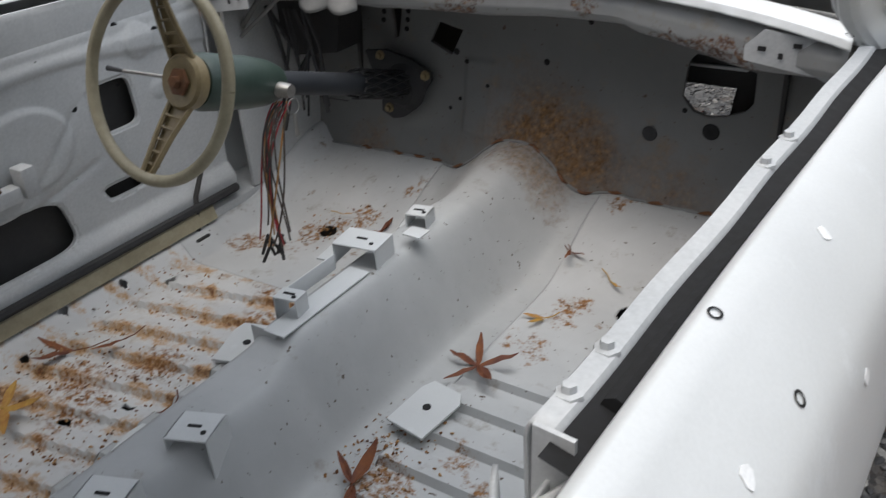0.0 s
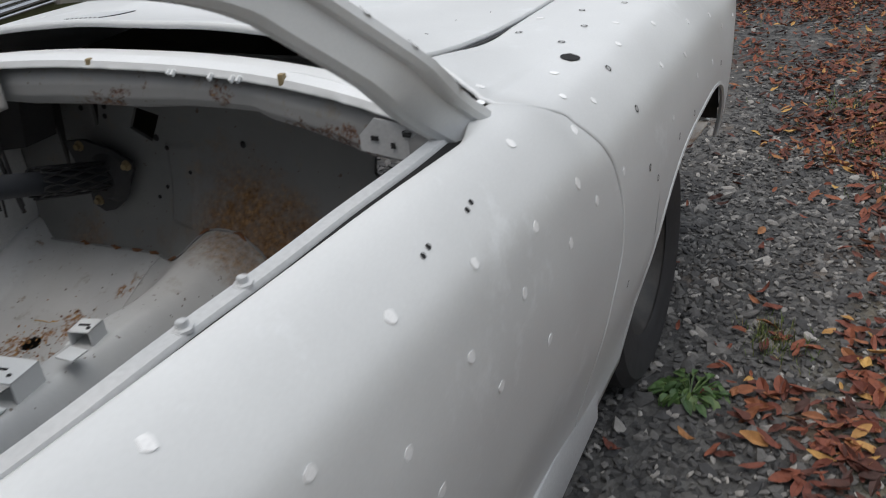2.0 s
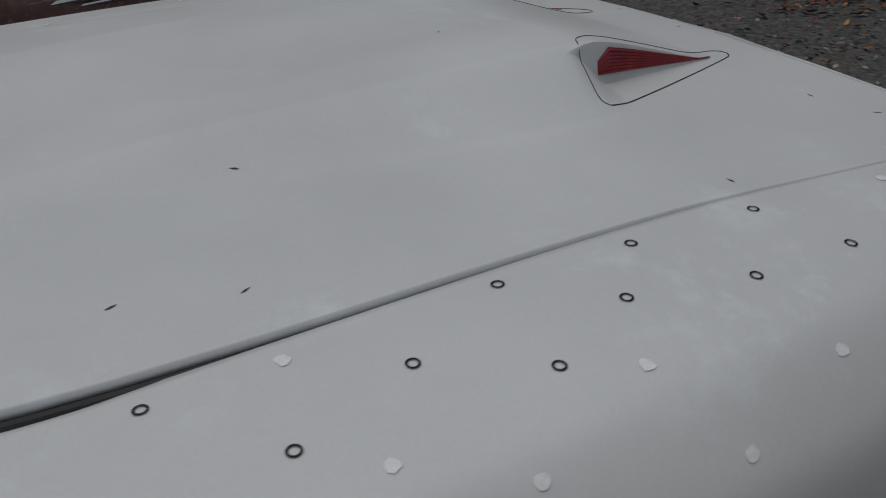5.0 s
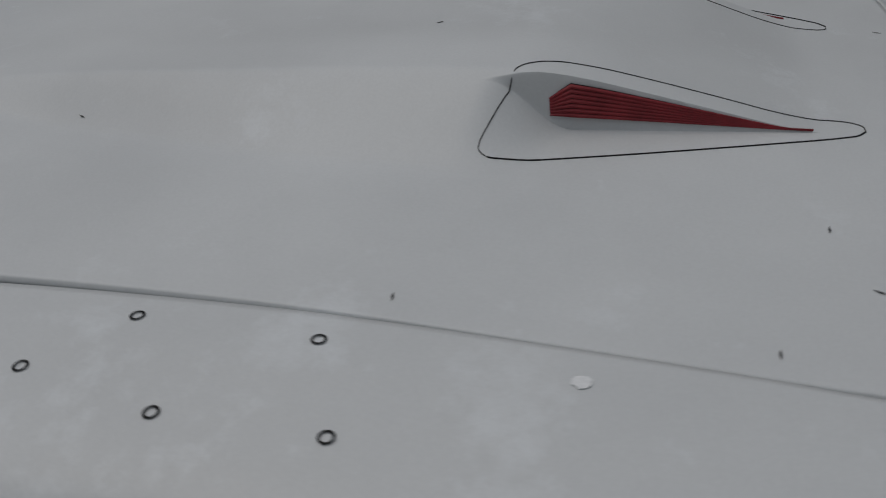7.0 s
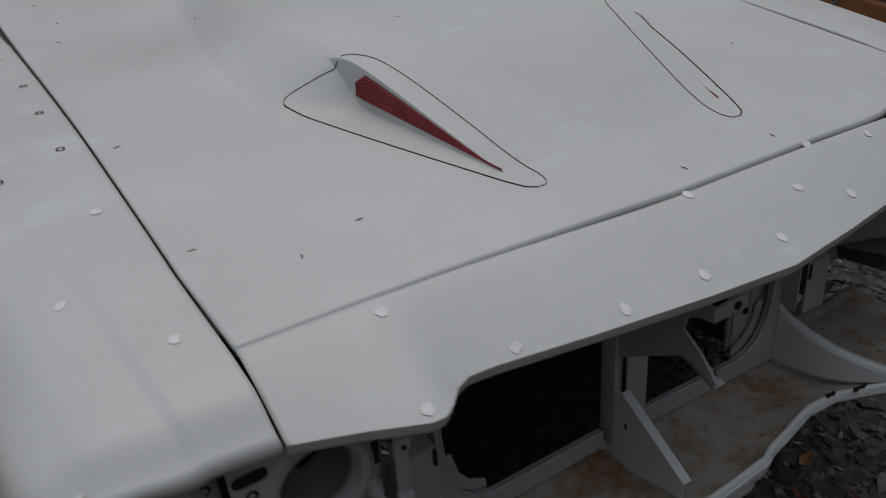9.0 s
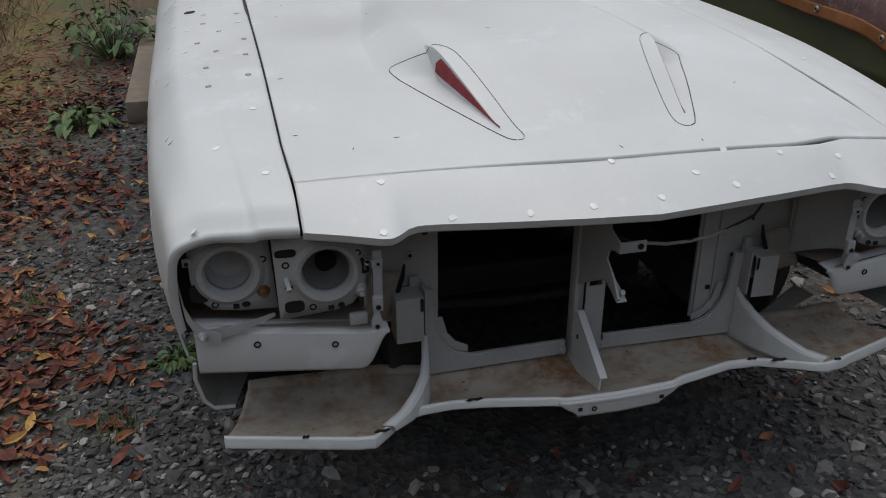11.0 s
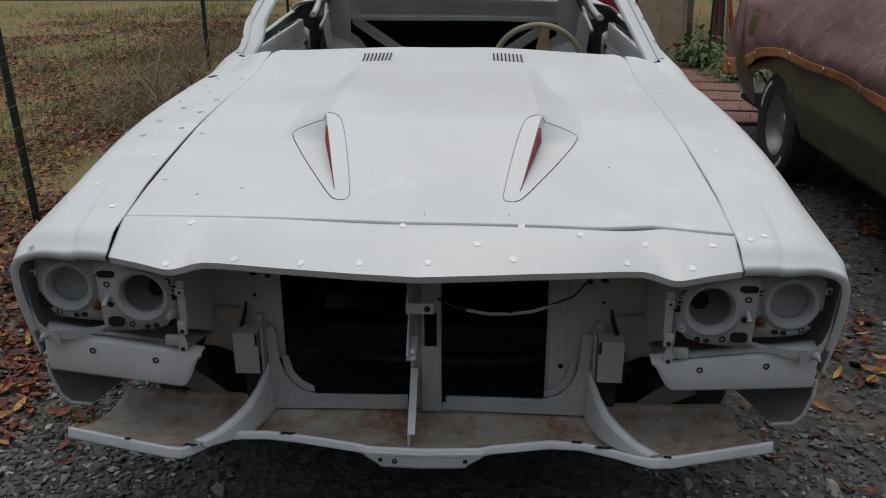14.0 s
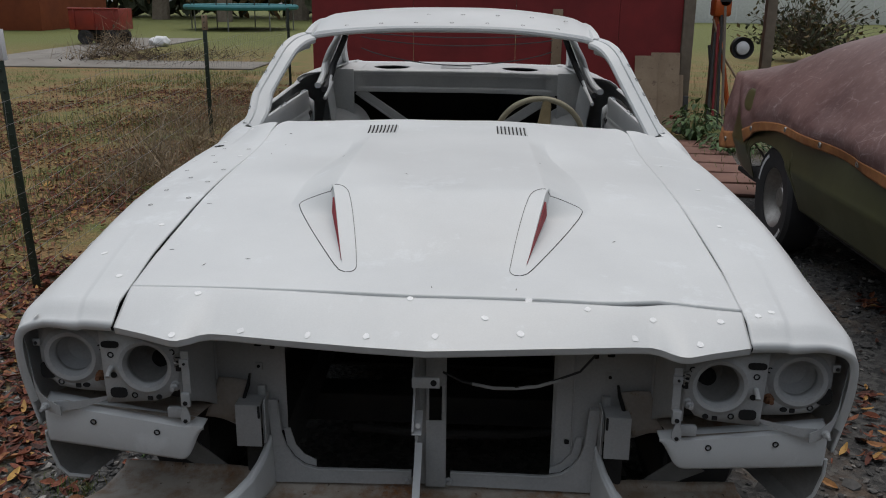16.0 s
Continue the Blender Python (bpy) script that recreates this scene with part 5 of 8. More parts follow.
cpart("bracket_web", box((0.095, 2.12, 0.525), (0.099, 2.27, 0.56), 0.0015), M_PRIMER)
cpart("bracket_foot", box((0.05, 2.35, 0.44), (0.115, 2.355, 0.524), 0.0015), M_PRIMER)
cpart("loose_tag", box((-0.02, 1.93, 0.545), (0.03, 1.97, 0.549), 0.001, pose(0, 0, 0, 0, 0, 0)), M_PRIMER)
for cx, cy, turn in ((0.285, 2.235, 15), (-0.215, 2.225, -8), (0.23, 2.585, 10), (-0.25, 2.62, -5)):
    z = floor_pan_z(cx, cy) + 0.008
    m = pose(cx, cy, z, 0, 0, turn)
    ob = cpart("floor_plate", prism([(-0.05, -0.045), (-0.03, -0.07), (0.045, -0.07), (0.055, -0.04), (0.045, 0.07), (-0.055, 0.07)], 0.005, m), M_PRIMER, smooth_faces=False)
    cpart("plate_hole", lathe([(0, 0.0068), (0.009, 0.0068), (0.009, 0.005)], 14, m), M_INK, smooth_faces=False)


# rear of the cabin: parcel shelf, bulkhead braces, wheel tubs, trunk wall
def shelf(u, v):
    x, y = (-1 + 2 * u) * 0.745, 3.66 + 0.45 * v
    return (x, y, 1.082 + 0.012 * v + 0.006 * (abs(x) < 0.58) * math.sin(math.pi * v))


def shelf_keep(u, v):
    x, y = (-1 + 2 * u) * 0.745, 3.66 + 0.45 * v
    if abs(x) < 0.1 and (abs(y - 3.8) < 0.02 or abs(y - 3.9) < 0.02):
        return False
    return ((abs(x) - 0.40) / 0.11) ** 2 + ((y - 3.82) / 0.085) ** 2 > 1


thick(cpart("parcel_shelf", grid(shelf, 140, 60, shelf_keep), M_INNER, "grey parcel shelf with two speaker openings"), 0.004)


def bulk(u, v):
    x, z = (-1 + 2 * u) * 0.66, 0.955 + 0.125 * v
    dep = 0.02 * smooth(0.0, 0.1, (0.60 - abs(x)) / 0.6) * smooth(0.15, 0.25, v) * smooth(0.9, 0.8, v)
    return (x, 3.655 + dep, z)


thick(cpart("shelf_front_rail", grid(bulk, 90, 24), M_INNER), 0.004)
for s in (-1, 1):
    a, b = Vector((s * 0.60, 3.68, 0.96)), Vector((s * 0.02, 3.72, 0.56))
    beam([a, b], 0.012, 0.055, "bulkhead_brace", M_INNER)
    beam([a + Vector((-s * 0.012, -0.008, -0.035)), b + Vector((-s * 0.012, -0.008, -0.035))], 0.008, 0.012, "brace_rib", M_INNER)
    # inner wheel tub and side wall
    cpart("wheel_tub", grid(lambda u, v, s=s: (s * (0.80 - 0.25 * math.sin(math.pi * 0.5 * v)), 3.80 - 0.40 * math.cos(math.pi * u), 0.40 + 0.50 * math.sin(math.pi * u) * math.cos(math.pi * 0.28 * v)), 24, 10), M_INNER)
    cpart("quarter_inner_wall", grid(lambda u, v, s=s: (s * (0.765 - 0.04 * math.sin(3 * v)), 3.12 + 0.55 * u, 0.40 + 0.64 * v + 0.015 * u), 30, 16), M_INNER)
    cpart("shelf_end_panel", box((s * 0.62, 3.648, 0.62), (s * 0.79, 3.658, 1.09), 0.003), M_INNER)
    for k in range(4):
        z0 = 0.90 + 0.04 * k
        cpart("window_track", tube([(s * 0.742, 3.0 + 0.05 * k, 0.99 + 0.01 * k), (s * 0.735, 3.1 + 0.06 * k, 1.02 + 0.012 * k), (s * 0.72, 3.2 + 0.06 * k, 1.055 + 0.03 * k)], 0.010 - 0.0012 * k, 8), M_INNER)
cpart("trunk_wall", box((-0.9, 4.95, 0.3), (0.9, 4.965, 1.0), 0.003), M_DARK)
cpart("trunk_floor", box((-0.9, 3.75, 0.40), (0.9, 4.95, 0.41), 0.003), M_DARK)
cpart("trunk_lid", grid(lambda u, v: ((-1 + 2 * u) * 0.70, 4.12 + 0.95 * v, 1.075 - 0.05 * v * v), 10, 12), M_PRIMER)
for z0, sag in ((1.30, 0.03), (1.27, 0.05), (1.20, 0.10)):
    pts = [(-0.60 + 1.2 * i / 16, 3.9, z0 - sag * math.sin(math.pi * i / 16) ** 0.8) for i in range(17)]
    cpart("roof_wire", tube(pts, 0.0035, 5), M_BLACK)


# leaves and crumbs lying in the car
def leaf_mesh(r, lobes, rr, curl=0.4):
    """A hand-shaped dry leaf of several pointed blades on a stalk."""
    bm = bmesh.new()
    for k in range(lobes):
        a = math.pi * (0.15 + 1.7 * k / max(1, lobes - 1)) if lobes > 1 else 0
        ln = r * rr.uniform(0.75, 1.1)
        w = ln * rr.uniform(0.10, 0.17)
        u, s_ = Vector((math.cos(a), math.sin(a), 0)), Vector((-math.sin(a), math.cos(a), 0))
        rows = []
        bend = rr.uniform(0.2, 1.0) * curl
        for i in range(6):
            t = i / 5
            ww = w * math.sin(math.pi * min(1, t * 0.85 + 0.08)) * (1 - t * 0.25)
            zz = ln * bend * t * t * 0.5 + rr.uniform(-0.003, 0.003)
            rows.append([bm.verts.new(u * ln * t + s_ * ww + Vector((0, 0, zz + ww * 0.5))), bm.verts.new(u * ln * t + Vector((0, 0, zz))), bm.verts.new(u * ln * t - s_ * ww + Vector((0, 0, zz + ww * 0.5)))])
        for p, q in zip(rows, rows[1:]):
            for j in range(2):
                bm.faces.new((p[j], p[j + 1], q[j + 1], q[j]))
    add_tube(bm, [(0, 0, 0.002), (-r * 0.4, r * 0.06, 0.006), (-r * 0.8, -r * 0.05, 0.012)], 0.0014, 5)
    return bm


rl = random.Random(9)
for x, y, r, lobes, mat, lab in ((-0.235, 2.06, 0.085, 5, M_LEAF_R, "dry russet leaf with five blades"), (-0.215, 1.60, 0.06, 3, M_LEAF_R, "curled brown leaf"), (-0.265, 1.83, 0.045, 2, M_LEAF_Y, "yellow leaf scrap"),
                                 (-0.34, 1.65, 0.045, 1, M_LEAF_Y, "yellow leaf blade"), (0.60, 2.43, 0.10, 2, M_LEAF_R, "dry russet leaf"), (0.51, 2.36, 0.07, 1, M_LEAF_R, "curled russet leaf"),
                                 (0.53, 2.64, 0.10, 4, M_LEAF_Y, "withered tan leaf"), (0.24, 2.45, 0.05, 2, M_LEAF_R, "curled brown leaf"), (0.30, 1.68, 0.05, 3, M_LEAF_R, "brown leaf"), (-0.22, 2.45, 0.08, 3, M_LEAF_R, "dry russet leaf among crumbs"), (0.45, 1.66, 0.04, 1, M_LEAF_Y, "yellow leaf scrap")):
    ob = part("leaf", leaf_mesh(r, lobes, rl, 0.8), mat)
    ob.matrix_basis = pose(x, y, floor_pan_z(x, y) + 0.006, rl.uniform(-8, 8), rl.uniform(-8, 8), rl.uniform(0, 360))
    tagged(ob, lab + " on the car floor", "leaf", "leaves on the car floor")

for s in (-1, 1):
    thick(cpart("lock_pillar", grid(lambda u, v, s=s: (s * (0.775 + 0.075 * u), 2.865 + 0.05 * math.sin(math.pi * u) - 0.02 * v, 1.02 - 0.03 * (1 - u) - 0.55 * v), 10, 14), M_INNER), 0.004)
    cpart("lock_striker", tube([(s * 0.80, 2.885, 0.93), (s * 0.80, 2.84, 0.93), (s * 0.80, 2.84, 0.90)], 0.010, 8), M_DARK)

for s in (-1, 1):
    cpart("door_end_plate", prism([(0.806, 0.86), (0.842, 0.86), (0.842, 1.045), (0.812, 1.048)], 0.004, pose(0, 2.873, 0, 90, 0, 0) @ Matrix.Diagonal((s, 1, 1, 1))), M_INNER)


# ---- front end ----
def pierced(outline, c, rings, seg=56):
    """A sheet in the xz plane with a round pressed opening: rings of (radius, y), then out to a star-shaped outline."""
    bm = bmesh.new()

    def edge(a):
        d = Vector((math.cos(a), math.sin(a)))
        best = 0.0
        for p, q in zip(outline, outline[1:] + outline[:1]):
            p, q = Vector(p) - Vector(c), Vector(q) - Vector(c)
            e = q - p
            det = d.x * -e.y + e.x * d.y
            if abs(det) > 1e-9:
                t, k = (p.x * -e.y + e.x * p.y) / det, (d.x * p.y - d.y * p.x) / det
                if t > 0 and -1e-6 <= k <= 1 + 1e-6:
                    best = max(best, t)
        return best

    angles = sorted([2 * math.pi * k / seg for k in range(seg)] + [math.atan2(p[1] - c[1], p[0] - c[0]) % (2 * math.pi) for p in outline])
    rows = [[bm.verts.new((c[0] + r * math.cos(a), y, c[1] + r * math.sin(a))) for a in angles] for r, y in rings]
    rows.append([bm.verts.new((c[0] + max(edge(a), rings[-1][0] + 0.001) * math.cos(a), rings[-1][1], c[1] + max(edge(a), rings[-1][0] + 0.001) * math.sin(a))) for a in angles])
    for p, q in zip(rows, rows[1:]):
        for k in range(len(angles)):
            j = (k + 1) % len(angles)
            bm.faces.new((p[k], p[j], q[j], q[k]))
    return bm


def lamp_hole(name, x, y, z, w, h, power=0.6, parent=None):
    pts = []
    for k in range(20):
        a = 2 * math.pi * k / 20
        pts.append((w * (abs(math.cos(a)) ** power) * (1 if math.cos(a) > 0 else -1), h * (abs(math.sin(a)) ** power) * (1 if math.sin(a) > 0 else -1)))
    return cpart(name, prism(pts, 0.002, pose(x, y, z, 90, 0, 0)), M_INK, parent=parent, smooth_faces=False)


def front_ring(x, y, z, r=0.0058):
    bm = bmesh.new()
    add_tube(bm, [(x + r * math.cos(a), y, z + r * math.sin(a)) for a in [2 * math.pi * i / 14 for i in range(15)]], 0.0017, 5, False)
    cpart("ink_ring", bm, M_INK)


def nub(x, y, z, mat, r=0.009):
    cpart("adjuster_screw", lathe([(0.0, 0.022), (r * 0.55, 0.022), (r * 0.6, 0.012), (r, 0.010), (r * 1.1, 0.002), (r * 1.5, 0.0)], 10, pose(x, y, z, 90, 0, 0)), mat)


def blade(pts, w, name, mat, label=""):
    """A bent flat strap along points, w wide in z, 3 mm thick."""
    bm = bmesh.new()
    rows = []
    for p in pts:
        x, y, z = p[:3]
        ww = (p[3] if len(p) > 3 else w) / 2
        rows.append([bm.verts.new(v) for v in ((x, y, z + ww), (x, y, z - ww), (x, y + 0.003, z - ww), (x, y + 0.003, z + ww))])
    for a, b in zip(rows, rows[1:]):
        for k in range(4):
            bm.faces.new((a[k], a[(k + 1) % 4], b[(k + 1) % 4], b[k]))
    bm.faces.new(rows[0])
    bm.faces.new(rows[-1][::-1])
    return cpart(name, bm, mat, label)


for s in (-1, 1):
    # inner lamp plate with its pressed bead and deep bucket
    CX, CZ, Y = 0.632, 0.756, 0.033
    bead = [(0.046, Y + 0.016), (0.0475, Y + 0.004), (0.052, Y - 0.006), (0.059, Y - 0.008), (0.066, Y - 0.003), (0.071, Y)]
    shape = [(0.732, 0.836), (0.727, 0.664), (0.615, 0.672), (0.585, 0.682), (0.564, 0.708), (0.556, 0.745), (0.556, 0.836)]
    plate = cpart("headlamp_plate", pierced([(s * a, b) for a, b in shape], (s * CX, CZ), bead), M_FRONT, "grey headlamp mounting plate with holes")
    thick(plate, 0.003, 0)
    M_R = pose(s * CX, Y, CZ, 90, 0, 0)
    cpart("headlamp_bucket", lathe([(0.046, -0.016), (0.0455, -0.040), (0.040, -0.064), (0.028, -0.078), (0.0, -0.080)], 36, M_R), M_DIM, "pressed bucket coloured dim for shade", plate)
    cpart("bucket_opening", lathe([(0.0, -0.070), (0.021, -0.070), (0.022, -0.076)], 24, M_R @ pose(-s * 0.007, -0.014, 0)), M_INK, parent=plate)
    f = Y - 0.002
    front_ring(s * (CX + 0.077), f, CZ + 0.024)
    front_ring(s * (CX + 0.031), f, CZ - 0.072)
    front_ring(s * (CX - 0.060), f, CZ + 0.034)
    lamp_hole("plate_opening", s * (CX + 0.066), f, CZ - 0.066, 0.019, 0.0125, parent=plate)
    lamp_hole("plate_opening", s * (CX - 0.0715), f, CZ + 0.006, 0.0105, 0.017, parent=plate)
    lamp_hole("plate_opening", s * (CX + 0.076), f, CZ + 0.049, 0.020, 0.008, parent=plate)
    lamp_hole("plate_slot", s * (CX - 0.004), f, CZ - 0.0775, 0.0058, 0.0050, 0.25, parent=plate)
    lamp_hole("plate_hole", s * (CX - 0.024), f, CZ - 0.0745, 0.0066, 0.0062, 1.0, parent=plate)
    lamp_hole("plate_hole", s * (CX + 0.074), f, CZ - 0.024, 0.0075, 0.0066, 1.0, parent=plate)
    nub(s * (CX - 0.062), f, CZ - 0.046, M_FRONT)
    cpart("aim_stud", tube([(s * (CX + 0.078), f, CZ - 0.006), (s * (CX + 0.076), f - 0.022, CZ - 0.010), (s * (CX + 0.075), f - 0.030, CZ - 0.016)], [0.0065, 0.005, 0.006], 8), M_FRONT)
    # outer lamp plate, set back, with a closed shallow bucket
    OX, OZ, OY = 0.815, 0.760, 0.070
    bead = [(0.043, OY + 0.016), (0.0445, OY + 0.004), (0.050, OY - 0.007), (0.058, OY - 0.009), (0.065, OY - 0.003), (0.069, OY)]
    shape = [(0.736, 0.836), (0.728, 0.672), (0.80, 0.676), (0.85, 0.684), (0.878, 0.712), (0.886, 0.75), (0.886, 0.836)]
    plate = cpart("headlamp_plate", pierced([(s * a, b) for a, b in shape], (s * OX, OZ), bead), M_FRONT, "grey headlamp mounting plate with holes")
    thick(plate, 0.003, 0)
    cpart("headlamp_bucket", lathe([(0.043, -0.016), (0.042, -0.035), (0.034, -0.052), (0.018, -0.060), (0.0, -0.062)], 36, pose(s * OX, OY, OZ, 90, 0, 0)), M_FRONT, parent=plate)
    f = OY - 0.002
    front_ring(s * (OX - 0.066), f, OZ + 0.021)
    front_ring(s * (OX + 0.031), f, OZ - 0.066)
    lamp_hole("plate_slot", s * (OX - 0.008), f, OZ - 0.0735, 0.0060, 0.0050, 0.25, parent=plate)
    lamp_hole("plate_hole", s * (OX - 0.027), f, OZ - 0.0715, 0.0085, 0.0055, 1.0, parent=plate)
    lamp_hole("plate_opening", s * (OX + 0.0575), f, OZ - 0.037, 0.0175, 0.020, parent=plate)
    nub(s * (OX - 0.062), f, OZ - 0.047, M_RUST)
    cpart("square_nut", box((s * 0.888 - 0.008, 0.058, 0.785), (s * 0.888 + 0.008, 0.068, 0.801), 0.002), M_FRONT)
    lamp_hole("nut_hole", s * 0.888, 0.056, 0.793, 0.004, 0.004, 1.0)
    # straps at both ends and the twisted blade below
    blade([(s * 0.915, 0.06, 0.80, 0.030), (s * 0.908, 0.058, 0.74, 0.030), (s * 0.903, 0.056, 0.69, 0.030), (s * 0.890, 0.050, 0.660, 0.028), (s * 0.868, 0.044, 0.643, 0.026), (s * 0.842, 0.040, 0.634, 0.024)], 0.03, "corner_strap", M_FRONT)
    blade([(s * 0.862, 0.052, 0.638, 0.026), (s * 0.82, 0.050, 0.643, 0.020), (s * 0.78, 0.052, 0.652, 0.014), (s * 0.735, 0.056, 0.664, 0.008)], 0.02, "lamp_brace", M_FRONT)
    nub(s * 0.876, 0.041, 0.645, M_FRONT, 0.007)
    bm = bmesh.new()
    add_box(bm, (s * 0.5375 - 0.009, 0.012, 0.700), (s * 0.5375 + 0.009, 0.016, 0.800), 0.0012)
    add_box(bm, (s * 0.5375 - 0.012, 0.006, 0.765), (s * 0.5375 + 0.010, 0.013, 0.783), 0.002)
    add_box(bm, (s * 0.5400 - 0.010, 0.002, 0.672), (s * 0.5400 + 0.010, 0.013, 0.704), 0.002)
    cpart("lamp_strap", bm, M_FRONT)
    lamp_hole("strap_hole", s * 0.5375, 0.005, 0.774, 0.003, 0.003, 1.0)
    lamp_hole("strap_hole", s * 0.540, 0.001, 0.682, 0.005, 0.005, 1.0)
    cpart("strap_link", prism([(-0.004, 0.034), (0.004, 0.034), (0.011, 0.008), (0.009, -0.006), (0, -0.012), (-0.009, -0.006), (-0.011, 0.008)], 0.004, pose(s * 0.543, 0.008, 0.640, 90, 0, 0)), M_FRONT)
    lamp_hole("link_hole", s * 0.543, 0.003, 0.638, 0.0045, 0.0045, 1.0)
    cpart("strap_spring", tube([(s * 0.556 + 0.006 * math.cos(i * 1.1), 0.016 + 0.006 * math.sin(i * 1.1), 0.792 - 0.002 * i) for i in range(16)], 0.0022, 5), M_STEEL)
    cpart("link_bracket", box((s * 0.575 - 0.018, 0.030, 0.630), (s * 0.575 + 0.018, 0.045, 0.655), 0.003), M_FRONT)

    # bulged housing beside the inner lamp
    def housing(u, v, s=s):
        x = 0.562 - 0.030 * u + 0.010 * math.sin(math.pi * v) * math.sin(math.pi * u)
        return (s * x, 0.036 + 0.165 * u, 0.836 - (0.172 + 0.085 * u ** 1.3) * v)

    thick(cpart("lamp_side_panel", grid(housing, 14, 12), M_FRONT), 0.003)
    cpart("housing_rim", tube([housing(1.0, v / 10) for v in range(11)], 0.005, 6), M_FRONT)
    cpart("lamp_shelf", grid(lambda u, v, s=s: (s * (0.90 - 0.36 * u), 0.085 - 0.05 * u + 0.16 * v, 0.645 - 0.022 * u - 0.035 * v), 8, 6), M_PAN)
    flap = [(0.452, 0.648), (0.525, 0.655), (0.560, 0.556), (0.486, 0.540)]
    thick(cpart("brace_flap", grid(lambda u, v, s=s: (s * ((flap[0][0] * (1 - u) + flap[1][0] * u) * (1 - v) + (flap[3][0] * (1 - u) + flap[2][0] * u) * v), 0.198 - 0.012 * v + 0.006 * math.sin(3 * u), (flap[0][1] * (1 - u) + flap[1][1] * u) * (1 - v) + (flap[3][1] * (1 - u) + flap[2][1] * u) * v), 8, 8), M_FLAP, "rust-tinged flap"), 0.003)
    cpart("flap_seal", tube([(s * 0.447, 0.194, 0.668), (s * 0.452, 0.192, 0.64), (s * 0.462, 0.190, 0.61), (s * 0.470, 0.188, 0.585)], [0.003, 0.005, 0.005, 0.003], 6), M_INK)
    # dark sheet added behind the lamps in place of the hollow's shade
    cpart("lamp_hollow_shade", box((s * 0.56, 0.31, 0.50), (s * 0.93, 0.315, 0.86), 0.002), M_DARK)

    # strip below the lamps: folded top edge, rounded inner end
    def strip_at(u, v, s=s):
        x = 0.893 - 0.379 * u
        hi = 0.654 - (0.040 if s < 0 else 0.030) * u
        lo = (0.542 - 0.026 * u) if s < 0 else (0.548 - 0.004 * u)
        lo = lo + (hi - 0.012 - lo) * smooth(0.80, 1.0, u) ** 2.4
        z = hi + (lo - hi) * v
        y = 0.045 + 0.10 * (x - 0.626) - 0.012 * math.sin(math.pi * 0.7 * v) + 0.030 * (1 - smooth(0, 0.14, v)) + 0.010 * v
        return (s * x, y, z)

    thick(cpart("lower_lamp_strip", grid(strip_at, 60, 20), M_PRIMER), 0.003)
    for u in (0.31, 0.71):
        p = strip_at(u, 0.36)
        front_ring(p[0], p[1] - 0.0025, p[2])

    # radiator support: plate, upright with a swept corner into the cross rail
    inner = 0.366 if s < 0 else 0.305
    edge = [(0.545, 0.832), (0.545, 0.54), (0.50, 0.52), (0.405, 0.50), (0.40, 0.43), (inner, 0.43), (inner, 0.832)] if s > 0 else [(0.545, 0.832), (0.545, 0.54), (0.50, 0.52), (0.41, 0.505), (inner, 0.505), (inner, 0.832)]
    cpart("support_plate", prism([(s * a, b) for a, b in edge], 0.004, pose(0, 0.222, 0, 90, 0, 0)), M_FRONT, smooth_faces=False)
    corner = [(0.408, 0.60), (0.402, 0.50), (0.398, 0.376), (0.05, 0.380), (0.05, 0.414), (0.29, 0.412), (0.325, 0.422), (0.350, 0.442), (0.368, 0.472), (0.378, 0.505), (0.386, 0.60)]
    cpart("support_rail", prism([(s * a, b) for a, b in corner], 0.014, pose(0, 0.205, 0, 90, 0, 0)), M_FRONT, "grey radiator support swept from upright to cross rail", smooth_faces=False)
    cpart("rail_lip", tube([(s * a, 0.193, b) for a, b in corner[4:]], 0.0035, 6), M_FRONT)
    fillet = [(0.378, 0.52), (0.372, 0.475), (0.352, 0.444), (0.326, 0.424), (0.300, 0.418), (0.300, 0.434), (0.330, 0.450), (0.350, 0.475), (0.362, 0.52)]
    cpart("corner_fillet", prism([(s * (a - 0.004), b - 0.004) for a, b in fillet], 0.004, pose(0, 0.212, 0, 90, 0, 0)), M_FRONT, smooth_faces=False)
    if s > 0:
        bm = bmesh.new()
        add_box(bm, (0.298, 0.223, 0.415), (0.322, 0.232, 0.832), 0.002)
        add_box(bm, (0.345, 0.214, 0.45), (0.350, 0.222, 0.80), 0.001)
        cpart("opening_flange", bm, M_FRONT)
    for x, z, w, h in ((0.43, 0.735, 0.009, 0.005), (0.395, 0.73, 0.006, 0.006), (0.39, 0.585, 0.004, 0.004), (0.335 if s > 0 else 0.39, 0.50, 0.006, 0.006)):
        lamp_hole("support_hole", s * x, 0.2165, z, w, h, 0.5)
    cpart("support_tab", box((s * 0.43 - 0.009, 0.213, 0.668), (s * 0.43 + 0.009, 0.217, 0.688), 0.001), M_FRONT)
    lamp_hole("tab_bolt", s * 0.43, 0.2125, 0.679, 0.004, 0.004, 1.0)
    cpart("support_tab", box((s * 0.424 - 0.010, 0.205, 0.602), (s * 0.424 + 0.010, 0.217, 0.630), 0.002), M_FRONT)
    # bumper mount: a folded box with a loose flap
    bm = bmesh.new()
    add_box(bm, (s * 0.4455 - 0.0305, 0.150, 0.496), (s * 0.4455 + 0.0305, 0.153, 0.605), 0.001)
    add_box(bm, (s * 0.4455 - 0.0305, 0.153, 0.602), (s * 0.4455 + 0.0305, 0.212, 0.605), 0.001)
    add_box(bm, (s * 0.475 - 0.0015, 0.153, 0.496), (s * 0.475 + 0.0015, 0.212, 0.602), 0.0005)
